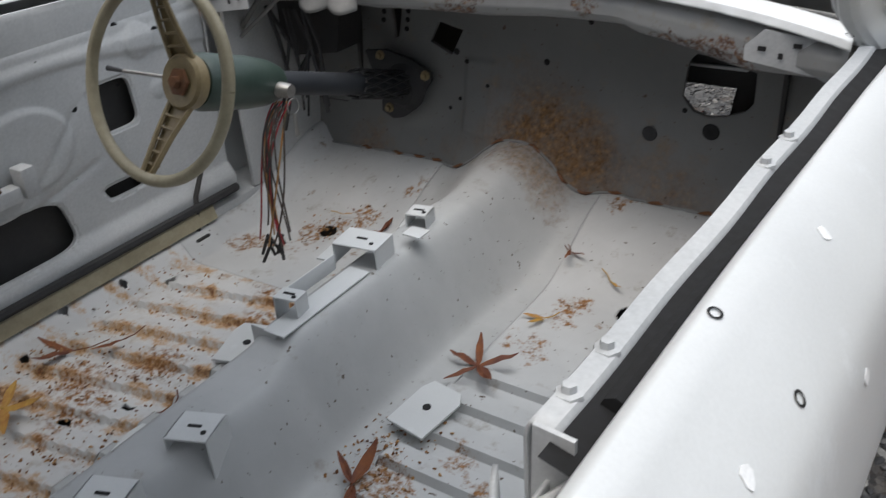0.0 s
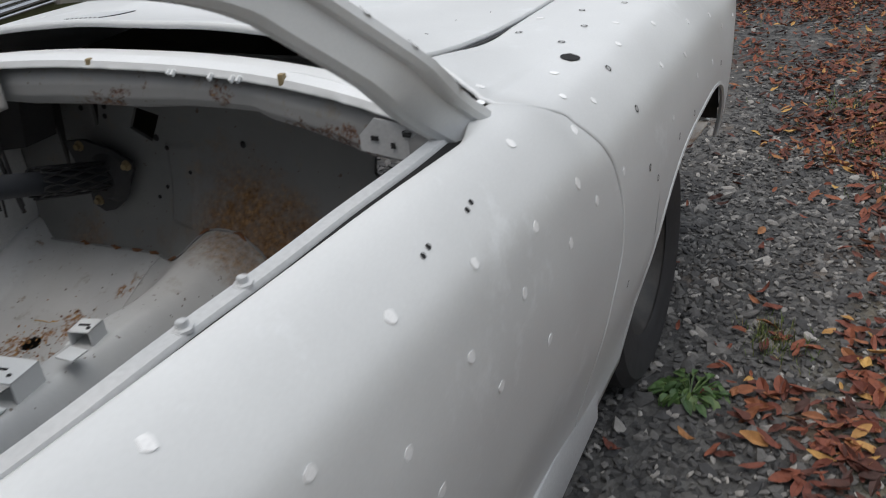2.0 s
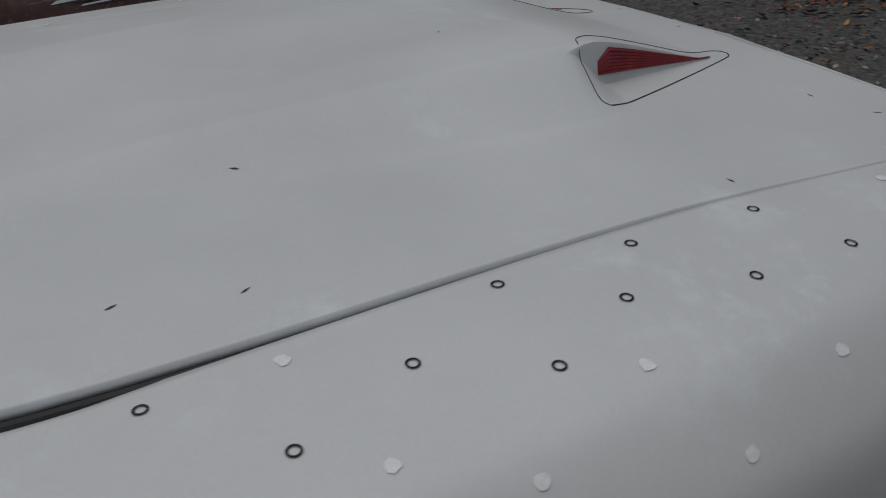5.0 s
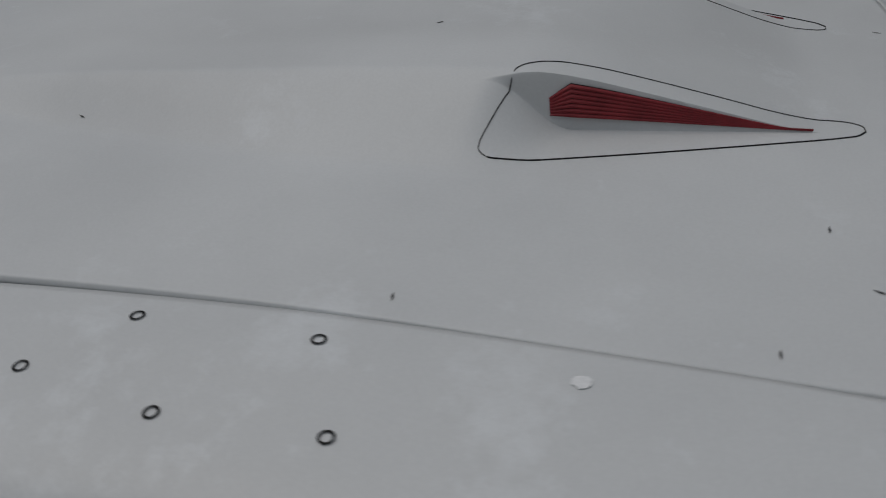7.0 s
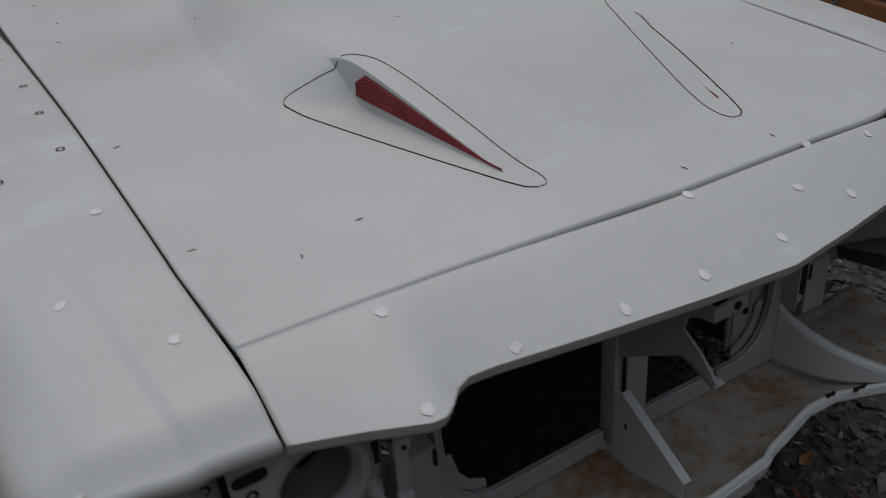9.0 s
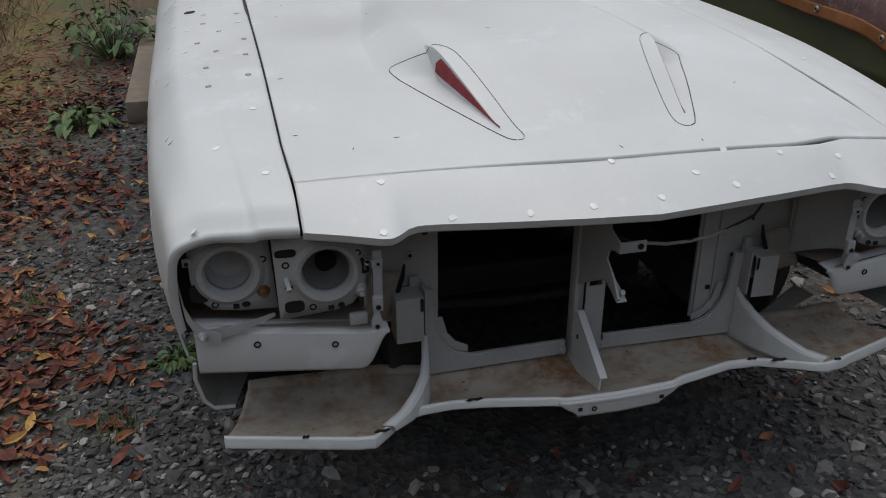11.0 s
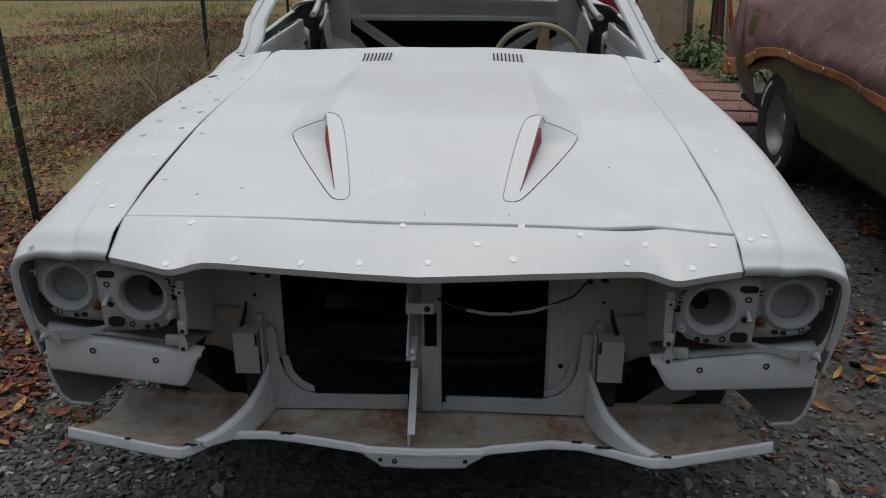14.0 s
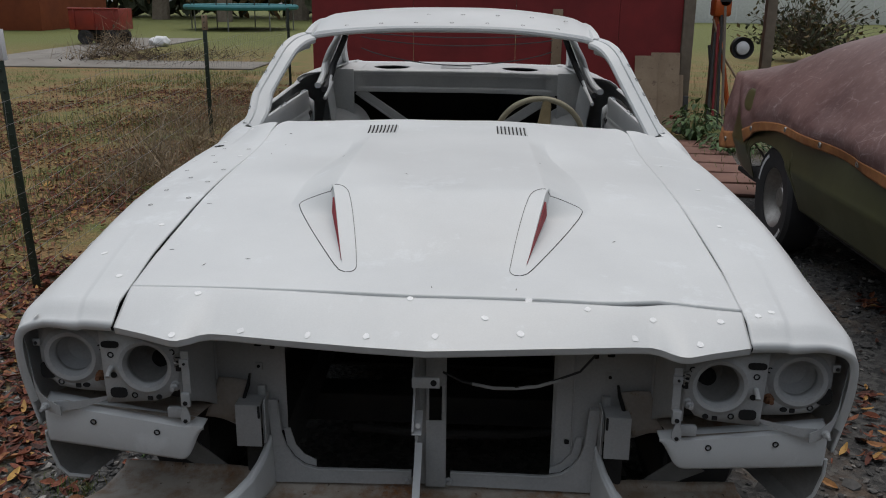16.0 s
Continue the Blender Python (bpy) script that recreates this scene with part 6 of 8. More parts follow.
    add_box(bm, (s * 0.413 - 0.0015, 0.165, 0.496), (s * 0.413 + 0.0015, 0.212, 0.602), 0.0005)
    cpart("bumper_mount_box", bm, M_FRONT, smooth_faces=False)
    lamp_hole("box_slot", s * 0.419, 0.1495, 0.588, 0.003, 0.016, 0.4)
    cpart("mount_flap", box((s * 0.408 - 0.002, 0.160, 0.50), (s * 0.408 + 0.002, 0.206, 0.615), 0.001), M_FRONT)
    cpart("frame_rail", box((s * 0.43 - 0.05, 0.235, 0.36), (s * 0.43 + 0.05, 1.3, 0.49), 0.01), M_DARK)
    thick(cpart("frame_horn_brace", prism([(s * a, b) for a, b in ((0.69, 0.415), (0.625, 0.452), (0.515, 0.362), (0.58, 0.360))], 0.004, pose(0, 0.262, 0, 90, 0, 0)), M_DIM, smooth_faces=False), 0.002)

    # curved gusset from the upright down to the valance lip
    top_edge = [(0.402, 0.192, 0.505), (0.405, 0.165, 0.480), (0.411, 0.130, 0.463), (0.424, 0.085, 0.446), (0.446, 0.050, 0.430), (0.478, 0.018, 0.412), (0.520, -0.012, 0.402)]

    def gusset(u, v, s=s):
        i = min(5, int(u * 6))
        k = u * 6 - i
        a, b = Vector(top_edge[i]), Vector(top_edge[i + 1])
        p = a + (b - a) * k
        low = 0.366 + 0.024 * u
        return (s * (p.x - 0.004 * v), p.y, p.z + (min(low, p.z - 0.004) - p.z) * v)

    thick(cpart("valance_gusset", grid(gusset, 30, 8), M_PRIMER), 0.004, 0)
    rim = bmesh.new()
    for i in range(30):
        a, b = Vector(gusset(i / 30, 0)), Vector(gusset((i + 1) / 30, 0))
        wa, wb = 0.010 + 0.012 * i / 30, 0.010 + 0.012 * (i + 1) / 30
        q = [rim.verts.new(v) for v in (a, b, b + Vector((s * wb, wb * 0.3, 0.002)), a + Vector((s * wa, wa * 0.3, 0.002)))]
        rim.faces.new(q)
    bmesh.ops.remove_doubles(rim, verts=rim.verts, dist=1e-5)
    thick(cpart("gusset_rim", rim, M_PRIMER), 0.003, 0)

    # inside of the fender's lower front, shade behind the strip put into its colour
    apron_edge = [(0.900, 0.075, 0.565), (0.904, 0.085, 0.52), (0.893, 0.095, 0.46), (0.876, 0.105, 0.432), (0.835, 0.125, 0.416)]

    def apron(u, v, s=s):
        i = min(3, int(u * 4))
        k = u * 4 - i
        p = Vector(apron_edge[i]).lerp(Vector(apron_edge[i + 1]), k)
        return (s * (p.x - 0.10 * v), p.y + 0.30 * v, p.z + 0.02 * v)

    cpart("side_apron", grid(apron, 16, 10), M_DIM, "inner fender edge coloured dark for shade")
    cpart("apron_edge", tube([(s * a, b, c) for a, b, c in apron_edge], 0.0045, 6), M_PRIMER)
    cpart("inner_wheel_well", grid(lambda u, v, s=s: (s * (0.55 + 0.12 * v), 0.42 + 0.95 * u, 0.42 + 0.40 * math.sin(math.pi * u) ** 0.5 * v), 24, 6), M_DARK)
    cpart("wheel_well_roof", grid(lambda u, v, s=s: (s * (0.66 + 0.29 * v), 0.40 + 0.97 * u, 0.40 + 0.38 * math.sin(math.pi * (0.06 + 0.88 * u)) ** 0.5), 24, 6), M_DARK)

# cross rail joints, centre post and latch
beam([(-0.60, 0.22, 0.845), (0.60, 0.22, 0.845)], 0.08, 0.03, "support_top_rail", M_FRONT)
bm = bmesh.new()
add_box(bm, (-0.040, 0.178, 0.385), (-0.030, 0.212, 0.82), 0.002)
add_box(bm, (-0.012, 0.176, 0.385), (0.036, 0.180, 0.565), 0.001)
add_box(bm, (-0.012, 0.176, 0.655), (0.036, 0.180, 0.82), 0.001)
add_box(bm, (-0.012, 0.176, 0.565), (-0.004, 0.180, 0.655), 0.001)
add_box(bm, (0.027, 0.176, 0.565), (0.036, 0.180, 0.655), 0.001)
add_box(bm, (-0.030, 0.188, 0.385), (-0.012, 0.192, 0.82), 0.001)
add_box(bm, (0.034, 0.178, 0.385), (0.038, 0.212, 0.82), 0.001)
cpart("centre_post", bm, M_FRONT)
for x in (-0.058, 0.046):
    cpart("bolt", lathe([(0, 0.010), (0.006, 0.010), (0.007, 0.003), (0.011, 0.002), (0.012, 0)], 8, pose(x, 0.190, 0.392, 90, 0, 0)), M_FRONT)
LATCH = Matrix(((0, 0, 1, -0.034), (1, 0, 0, 0), (0, 1, 0, 0), (0, 0, 0, 1)))
latch = cpart("latch_bracket", prism([(0.215, 0.80), (0.215, 0.575), (0.20, 0.562), (0.10, 0.622), (0.05, 0.652), (0.012, 0.640), (-0.014, 0.628), (-0.02, 0.640), (0.012, 0.675), (0.048, 0.70), (0.042, 0.724), (0.018, 0.735), (0.0, 0.737), (0.0, 0.762), (0.04, 0.772), (0.05, 0.80)], 0.005, LATCH), M_FRONT, "grey hood latch bracket with a pointed arm", smooth_faces=False)
cpart("post_tab", box((-0.034, -0.006, 0.737), (0.028, -0.001, 0.762), 0.001), M_FRONT)
cpart("arm_flange", prism([(0.05, 0.652), (0.012, 0.640), (-0.014, 0.628), (-0.02, 0.632), (0.01, 0.645), (0.048, 0.657)], 0.022, LATCH), M_FRONT, smooth_faces=False)
cpart("arm_bolt", lathe([(0, 0.006), (0.006, 0.006), (0.006, 0)], 8, pose(-0.02, -0.008, 0.648, 60, 0, 0)), M_STEEL)
cpart("tab_hole", lathe([(0, 0.002), (0.007, 0.002), (0.007, 0)], 12, pose(0.014, -0.006, 0.750, 90, 0, 0)), M_INK)
side_on = Matrix(((0, 0, 1, -0.038), (1, 0, 0, 0), (0, 1, 0, 0), (0, 0, 0, 1)))
cpart("centre_gusset", prism([(0.200, 0.368), (0.150, 0.356), (0.022, 0.384), (0.020, 0.414), (0.165, 0.508), (0.200, 0.512)], 0.004, side_on), M_PRIMER, smooth_faces=False)
cpart("gusset_rim", prism([(0.020, 0.414), (0.165, 0.508), (0.163, 0.512), (0.018, 0.418)], 0.018, side_on), M_PRIMER, smooth_faces=False)
lamp_hole("gusset_hole", -0.0395, 0.15, 0.45, 0.002, 0.006)
cpart("latch_cable", tube([(0.03, 0.16, 0.70), (0.08, 0.14, 0.685), (0.16, 0.12, 0.68), (0.25, 0.10, 0.70), (0.34, 0.09, 0.745), (0.38, 0.10, 0.79)], 0.003, 6), M_BLACK)
cpart("cable_sheath", tube([(0.10, 0.135, 0.6835), (0.15, 0.121, 0.681), (0.20, 0.111, 0.687), (0.25, 0.10, 0.70), (0.30, 0.094, 0.722)], 0.0042, 6), M_FRONT)


# valance pan under the bumper's place, with its turned-up lip
LIP = [(-0.862, 0.042), (-0.60, -0.030), (-0.562, -0.036), (-0.525, -0.005), (-0.487, 0.030), (-0.44, 0.040), (-0.377, 0.042), (-0.30, 0.030), (-0.217, 0.012), (-0.155, -0.002), (-0.13, -0.012), (0.0, -0.018),
       (0.135, -0.010), (0.163, 0.002), (0.225, 0.015), (0.30, 0.032), (0.37, 0.030), (0.44, 0.005), (0.49, -0.015), (0.525, -0.022), (0.57, -0.012), (0.825, 0.070)]
PANB = [(-0.80, 0.262), (-0.50, 0.250), (-0.40, 0.222), (0.0, 0.218), (0.40, 0.222), (0.50, 0.250), (0.76, 0.262)]
LIP_X0, LIP_W = -0.862, 1.687


def pan(u, v):
    x = LIP_X0 + LIP_W * u
    yf = along(LIP, x) + 0.004
    yb = along(PANB, x)
    xx = x + (0.06 if x < -0.6 else -0.06 if x > 0.6 else 0) * v * smooth(0.6, 0.86, abs(x))
    z = 0.392 - 0.034 * math.sin(math.pi * min(1, v * 1.15) * 0.75) + 0.016 * smooth(0.93, 1.0, v)
    return (xx, yf + (yb - yf) * v, z + 0.0025 * noise.noise(Vector((x * 7, v * 3, 1.0))))


thick(cpart("valance_pan", grid(pan, 160, 26), M_PAN, "rust-stained valance pan"), 0.004)


def lip(u, v):
    x = LIP_X0 + LIP_W * u
    y = along(LIP, x)
    tall = 0.016 + 0.008 * smooth(0.45, 0.58, abs(x))
    ding = 0.0012 * noise.noise(Vector((x * 22, v * 2, 3.0)))
    if v < 0.4:
        return (x, y + 0.010 * (1 - v / 0.4) + ding, 0.398 + 0.002 * math.sin(math.pi * v / 0.4))
    k = (v - 0.4) / 0.6
    return (x, y - 0.004 * math.sin(math.pi * 0.5 * k) + ding, 0.398 - tall * k)


thick(cpart("valance_lip", grid(lip, 220, 12), M_PRIMER, "chipped white-edged valance lip"), 0.004)


def skirt(u, v):
    half = 0.150 - 0.048 * smooth(0, 1, v)
    x = (-1 + 2 * u) * half
    return (x, along(LIP, x) - 0.005 + 0.006 * v, 0.392 - 0.044 * v)


thick(cpart("valance_skirt", grid(skirt, 40, 8), M_PRIMER), 0.003)
for x in (-0.10, 0.10):
    lamp_hole("skirt_hole", x, -0.0195, 0.373, 0.005, 0.0045, 0.3)
front_ring(-0.066, -0.0215, 0.370, 0.005)
# chipped black patches on the lip and the gusset foot
for x, w in ((-0.33, 0.02), (-0.525, 0.012), (-0.545, 0.018), (-0.50, 0.014), (0.42, 0.022), (0.36, 0.014), (0.56, 0.010), (-0.70, 0.008)):
    y = along(LIP, x)
    chip = [(-w, -0.002), (-w * 0.6, -0.006), (-w * 0.2, -0.003), (w * 0.3, -0.0065), (w, -0.002), (w * 0.8, 0.004), (w * 0.2, 0.002), (-w * 0.5, 0.005)]
    cpart("paint_chip", prism(chip, 0.0012, pose(x, y + 0.004, 0.4005)), M_INK, smooth_faces=False)
# inside the engine bay; its depth of shade is put into near-black colour
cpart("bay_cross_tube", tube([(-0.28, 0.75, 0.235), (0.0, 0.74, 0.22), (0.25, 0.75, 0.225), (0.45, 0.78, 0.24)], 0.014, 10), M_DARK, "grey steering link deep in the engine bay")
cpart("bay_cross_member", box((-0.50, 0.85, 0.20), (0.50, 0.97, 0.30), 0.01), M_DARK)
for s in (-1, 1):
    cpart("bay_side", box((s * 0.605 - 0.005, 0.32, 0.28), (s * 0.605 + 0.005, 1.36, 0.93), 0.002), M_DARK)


# ---- surroundings ----
def ground_material():
    m, n, l, b = material("gravel_and_lawn", (0.1, 0.1, 0.1), 0.9)
    co = n.new("ShaderNodeTexCoord").outputs["Object"]
    xyz = n.new("ShaderNodeSeparateXYZ")
    l.new(co, xyz.inputs[0])
    fine = noise_node(n, l, 55, 5, 0.7, co)
    vor = n.new("ShaderNodeTexVoronoi")
    vor.inputs["Scale"].default_value = 42
    l.new(co, vor.inputs["Vector"])
    stone = ramp(n, l, vor.outputs["Color"], [(0.1, (0.034, 0.034, 0.035)), (0.5, (0.066, 0.065, 0.063)), (0.95, (0.12, 0.118, 0.112))])
    brown = ramp(n, l, fine.outputs[0], [(0.3, (0.085, 0.045, 0.022)), (0.5, (0.24, 0.13, 0.055)), (0.7, (0.36, 0.22, 0.10))])
    green = ramp(n, l, fine.outputs[0], [(0.3, (0.05, 0.075, 0.018)), (0.6, (0.13, 0.17, 0.038)), (0.8, (0.20, 0.22, 0.065))])
    big = noise_node(n, l, 0.55, 6, 0.65, co)
    mid = noise_node(n, l, 1.7, 6, 0.7, co)
    # lawn lies beyond the fence line and behind the barn; gravel in the drive
    edge = n.new("ShaderNodeMath")
    edge.operation = "MULTIPLY_ADD"
    l.new(big.outputs[0], edge.inputs[0])
    edge.inputs[1].default_value = -1.6
    l.new(xyz.outputs[0], edge.inputs[2])
    mp = n.new("ShaderNodeMapRange")
    l.new(edge.outputs[0], mp.inputs[0])
    mp.inputs[1].default_value, mp.inputs[2].default_value, mp.inputs[3].default_value, mp.inputs[4].default_value = -3.1, -2.2, 1.0, 0.0
    back = n.new("ShaderNodeMapRange")
    l.new(xyz.outputs[1], back.inputs[0])
    back.inputs[1].default_value, back.inputs[2].default_value, back.inputs[3].default_value, back.inputs[4].default_value = 6.5, 8.5, 0.0, 1.0
    mx = n.new("ShaderNodeMath")
    mx.operation = "MAXIMUM"
    l.new(mp.outputs[0], mx.inputs[0])
    l.new(back.outputs[0], mx.inputs[1])
    far = n.new("ShaderNodeMapRange")
    l.new(xyz.outputs[1], far.inputs[0])
    far.inputs[1].default_value, far.inputs[2].default_value, far.inputs[3].default_value, far.inputs[4].default_value = -5.0, -9.0, 0.0, 1.0
    mx2 = n.new("ShaderNodeMath")
    mx2.operation = "MAXIMUM"
    l.new(mx.outputs[0], mx2.inputs[0])
    l.new(far.outputs[0], mx2.inputs[1])
    grassy = ramp(n, l, mid.outputs[0], [(0.36, (0, 0, 0)), (0.66, (1, 1, 1))])
    farlawn = n.new("ShaderNodeMapRange")
    l.new(xyz.outputs[1], farlawn.inputs[0])
    farlawn.inputs[1].default_value, farlawn.inputs[2].default_value, farlawn.inputs[3].default_value, farlawn.inputs[4].default_value = 14.0, 24.0, 0.0, 0.85
    gx = n.new("ShaderNodeMath")
    gx.operation = "MAXIMUM"
    l.new(grassy.outputs[0], gx.inputs[0])
    l.new(farlawn.outputs[0], gx.inputs[1])
    lawn = mixc(n, l, gx.outputs[0], brown.outputs[0], green.outputs[0])
    litter = ramp(n, l, mid.outputs[0], [(0.54, (0, 0, 0)), (0.68, (0.28, 0.28, 0.28))])
    drive = mixc(n, l, litter.outputs[0], stone.outputs[0], brown.outputs[0])
    col = mixc(n, l, mx2.outputs[0], drive, lawn)
    l.new(col, b.inputs["Base Color"])
    add = n.new("ShaderNodeMath")
    l.new(vor.outputs["Distance"], add.inputs[0])
    l.new(fine.outputs[0], add.inputs[1])
    bumped(n, l, b, add.outputs[0], 0.9, 0.012)
    return m


M_GROUND = ground_material()


def island_material(name, stops, rough=0.85, bump=0.3):
    """Each loose piece takes its own tone."""
    m, n, l, b = material(name, stops[0][1], rough)
    geo = n.new("ShaderNodeNewGeometry")
    r = ramp(n, l, geo.outputs["Random Per Island"], stops)
    co = n.new("ShaderNodeTexCoord").outputs["Object"]
    fine = noise_node(n, l, 60, 4, 0.6, co)
    g = ramp(n, l, fine.outputs[0], [(0.25, (0.7, 0.7, 0.7)), (0.75, (1.2, 1.2, 1.2))])
    mul = n.new("ShaderNodeMix")
    mul.data_type, mul.blend_type = "RGBA", "MULTIPLY"
    mul.inputs[0].default_value = 1.0
    l.new(r.outputs[0], mul.inputs[6])
    l.new(g.outputs[0], mul.inputs[7])
    l.new(mul.outputs[2], b.inputs["Base Color"])
    if bump:
        bumped(n, l, b, fine.outputs[0], bump)
    return m


M_STONES = island_material("mixed_stones", [(0.0, (0.036, 0.036, 0.037)), (0.45, (0.082, 0.080, 0.078)), (0.85, (0.155, 0.149, 0.141)), (1.0, (0.34, 0.325, 0.30))])
M_LITTER = island_material("fallen_leaves", [(0.0, (0.045, 0.02, 0.015)), (0.4, (0.13, 0.036, 0.022)), (0.75, (0.20, 0.06, 0.03)), (0.92, (0.28, 0.12, 0.05)), (1.0, (0.46, 0.28, 0.08))], 0.75)
M_GRASS = island_material("grass_blades", [(0.0, (0.06, 0.10, 0.022)), (0.5, (0.11, 0.155, 0.035)), (0.85, (0.17, 0.19, 0.055)), (1.0, (0.30, 0.23, 0.11))], 0.7, 0)
M_ROT = island_material("dead_brush", [(0.0, (0.025, 0.018, 0.013)), (0.6, (0.07, 0.045, 0.03)), (1.0, (0.16, 0.11, 0.07))], 0.85, 0)
M_LAWN_LITTER = island_material("lawn_leaves", [(0.0, (0.10, 0.05, 0.028)), (0.4, (0.20, 0.095, 0.045)), (0.8, (0.30, 0.17, 0.075)), (1.0, (0.42, 0.28, 0.12))], 0.8)
M_STRAW = island_material("dry_stalks", [(0.0, (0.14, 0.10, 0.06)), (0.5, (0.24, 0.18, 0.11)), (1.0, (0.33, 0.26, 0.17))], 0.8, 0)
M_CRUMB = island_material("rust_flakes", [(0.0, (0.10, 0.04, 0.018)), (0.5, (0.26, 0.12, 0.04)), (1.0, (0.40, 0.24, 0.10))], 0.9, 0)
M_WEED = island_material("weed_leaves", [(0.0, (0.03, 0.07, 0.018)), (0.6, (0.06, 0.12, 0.03)), (1.0, (0.11, 0.16, 0.05))], 0.6, 0)

ground_bm = grid(lambda u, v: (-70 + 140 * u, -50 + 140 * v, 0), 20, 20)
ground = part("ground", ground_bm, M_GROUND)
tagged(ground, "grey gravel drive and leaf-strewn lawn", "ground", kind="structure")


def scatter(name, shapes, count, place, size, mat, seed, label, category, tilt=0.3, flat=False):
    """Many loose pieces as one joined mesh; shapes are (verts, faces)."""
    rg = np.random.RandomState(seed)
    verts, faces, base = [], [], 0
    made = tries = 0
    while made < count and tries < count * 20:
        tries += 1
        p = place(rg)
        if p is None:
            continue
        v, f = shapes[rg.randint(len(shapes))]
        s = size(rg)
        rot = np.array(Euler((rg.uniform(-tilt, tilt), rg.uniform(-tilt, tilt), rg.uniform(0, 6.283))).to_matrix())
        w = (v * s) @ rot.T + np.array(p)
        verts.append(w)
        faces.extend([tuple(i + base for i in q) for q in f])
        base += len(v)
        made += 1
    me = bpy.data.meshes.new(name)
    me.from_pydata(np.concatenate(verts).tolist(), [], faces)
    me.materials.append(mat)
    return tagged(new(name, me), label, category, kind="stuff")


def stone_shapes(seed, n=8):
    rg = np.random.RandomState(seed)
    out = []
    for _ in range(n):
        bm = bmesh.new()
        bmesh.ops.create_icosphere(bm, subdivisions=1, radius=1)
        v = np.array([list(x.co) for x in bm.verts])
        f = [tuple(x.index for x in q.verts) for q in bm.faces]
        bm.free()
        v = v * rg.uniform(0.55, 1.25, v.shape) * np.array([1.25, 0.85, 0.5])
        out.append((v, f))
    return out


def leaf_shapes(seed, n=8):
    """Dry blades, folded along the middle and curled."""
    rg = np.random.RandomState(seed)
    out = []
    for _ in range(n):
        c, w = rg.uniform(-0.9, 1.2), rg.uniform(0.11, 0.26)
        rows = []
        for i in range(5):
            t = i / 4
            ww = w * math.sin(math.pi * (0.06 + 0.88 * t))
            z = c * (t - 0.5) ** 2 + 0.05
            rows += [(t - 0.5, ww, z + ww * rg.uniform(0.2, 0.9)), (t - 0.5, 0, z), (t - 0.5, -ww, z + ww * rg.uniform(0.2, 0.9))]
        f = [(3 * i + j, 3 * i + j + 1, 3 * i + j + 4, 3 * i + j + 3) for i in range(4) for j in range(2)]
        out.append((np.array(rows), f))
    return out


def under_car(x, y):
    return abs(x) < 0.6 and 0.3 < y < 5.0


def drive_spot(rg):
    x, y = rg.uniform(-2.3, 2.4), rg.uniform(-3.2, 4.2)
    if under_car(x, y) or (y < -1.6 and rg.rand() < 0.5):
        return None
    return (x, y, 0.004)


def near_spot(rg):
    if rg.rand() < 0.6:
        x, y = rg.uniform(-2.1, -0.75), rg.uniform(-1.8, 2.0)
    else:
        x, y = rg.uniform(-1.9, 1.9), rg.uniform(-0.8, 0.7)
    return None if under_car(x, y) else (x, y, 0.003)


scatter("gravel", stone_shapes(7), 14000, near_spot, lambda g: g.uniform(0.005, 0.014) * (1 + 0.9 * (g.rand() < 0.10)), M_STONES, 12, "loose grey crushed stone beside the car", "gravel", 0.5)
scatter("gravel", stone_shapes(1), 9000, drive_spot, lambda g: g.uniform(0.005, 0.013) * (1 + 0.8 * (g.rand() < 0.15)), M_STONES, 2, "loose grey crushed stone on the drive", "gravel", 0.5)
scatter("gravel", stone_shapes(5), 420, drive_spot, lambda g: g.uniform(0.016, 0.034), M_STONES, 3, "larger pale stones lying on the gravel", "gravel", 0.4)


def litter_spot(rg):
    k = rg.rand()
    if k < 0.55:
        x, y = rg.uniform(-3.7, -1.05), rg.uniform(-4.6, 8.0)
        if rg.rand() < max(smooth(1.5, 7.5, y), smooth(-1.6, -4.4, y), smooth(-2.3, -3.6, x + 0.5 * noise.noise(Vector((x, y, 8.0))))):
            return None
        if x > -1.35 and y < 0.9 and rg.rand() < 0.75:
            return None
        d = noise.noise(Vector((x * 1.3, y * 1.3, 3.0))) + 0.25 * rg.normal()
        if d < -0.08 + 0.45 * smooth(-1.65, -1.1, x) - 0.25 * smooth(0.3, -0.8, y):
            return None
    elif k < 0.80:
        x, y = rg.uniform(-2.6, 6.5), rg.uniform(-6.5, -1.3)
        if noise.noise(Vector((x * 0.9, y * 0.9, 7.0))) + 0.25 * rg.normal() < 0.62 - 0.95 * smooth(-2.0, -3.6, y):
            return None
    elif k < 0.86:
        x, y = rg.uniform(1.05, 2.2), rg.uniform(0.3, 4.0)
        if noise.noise(Vector((x * 1.6, y * 1.6, 5.0))) < 0.30 or rg.rand() < 0.6:
            return None
    else:
        x, y = rg.uniform(-7, -2.6), rg.uniform(2.5, 12)
        if noise.noise(Vector((x * 0.6, y * 0.6, 9.0))) < 0.0:
            return None
    return None if abs(x) < 1.03 and -0.12 < y < 5.1 else (x, y, 0.012)


scatter("fallen_leaves", leaf_shapes(3), 34000, litter_spot, lambda g: g.uniform(0.025, 0.075), M_LITTER, 5, "curled russet and yellow chestnut leaves on the ground", "leaves", 0.5)


def blade_shapes(n=8, seed=2):
    rg = np.random.RandomState(seed)
    out = []
    for _ in range(n):
        b = rg.uniform(0.1, 0.6)
        v = [(-0.035, 0, 0), (0.035, 0, 0), (-0.025, b * 0.3, 0.5), (0.025, b * 0.3, 0.5), (0, b, 1.0 - 0.3 * b)]
        out.append((np.array(v), [(0, 1, 3, 2), (2, 3, 4)]))
    return out


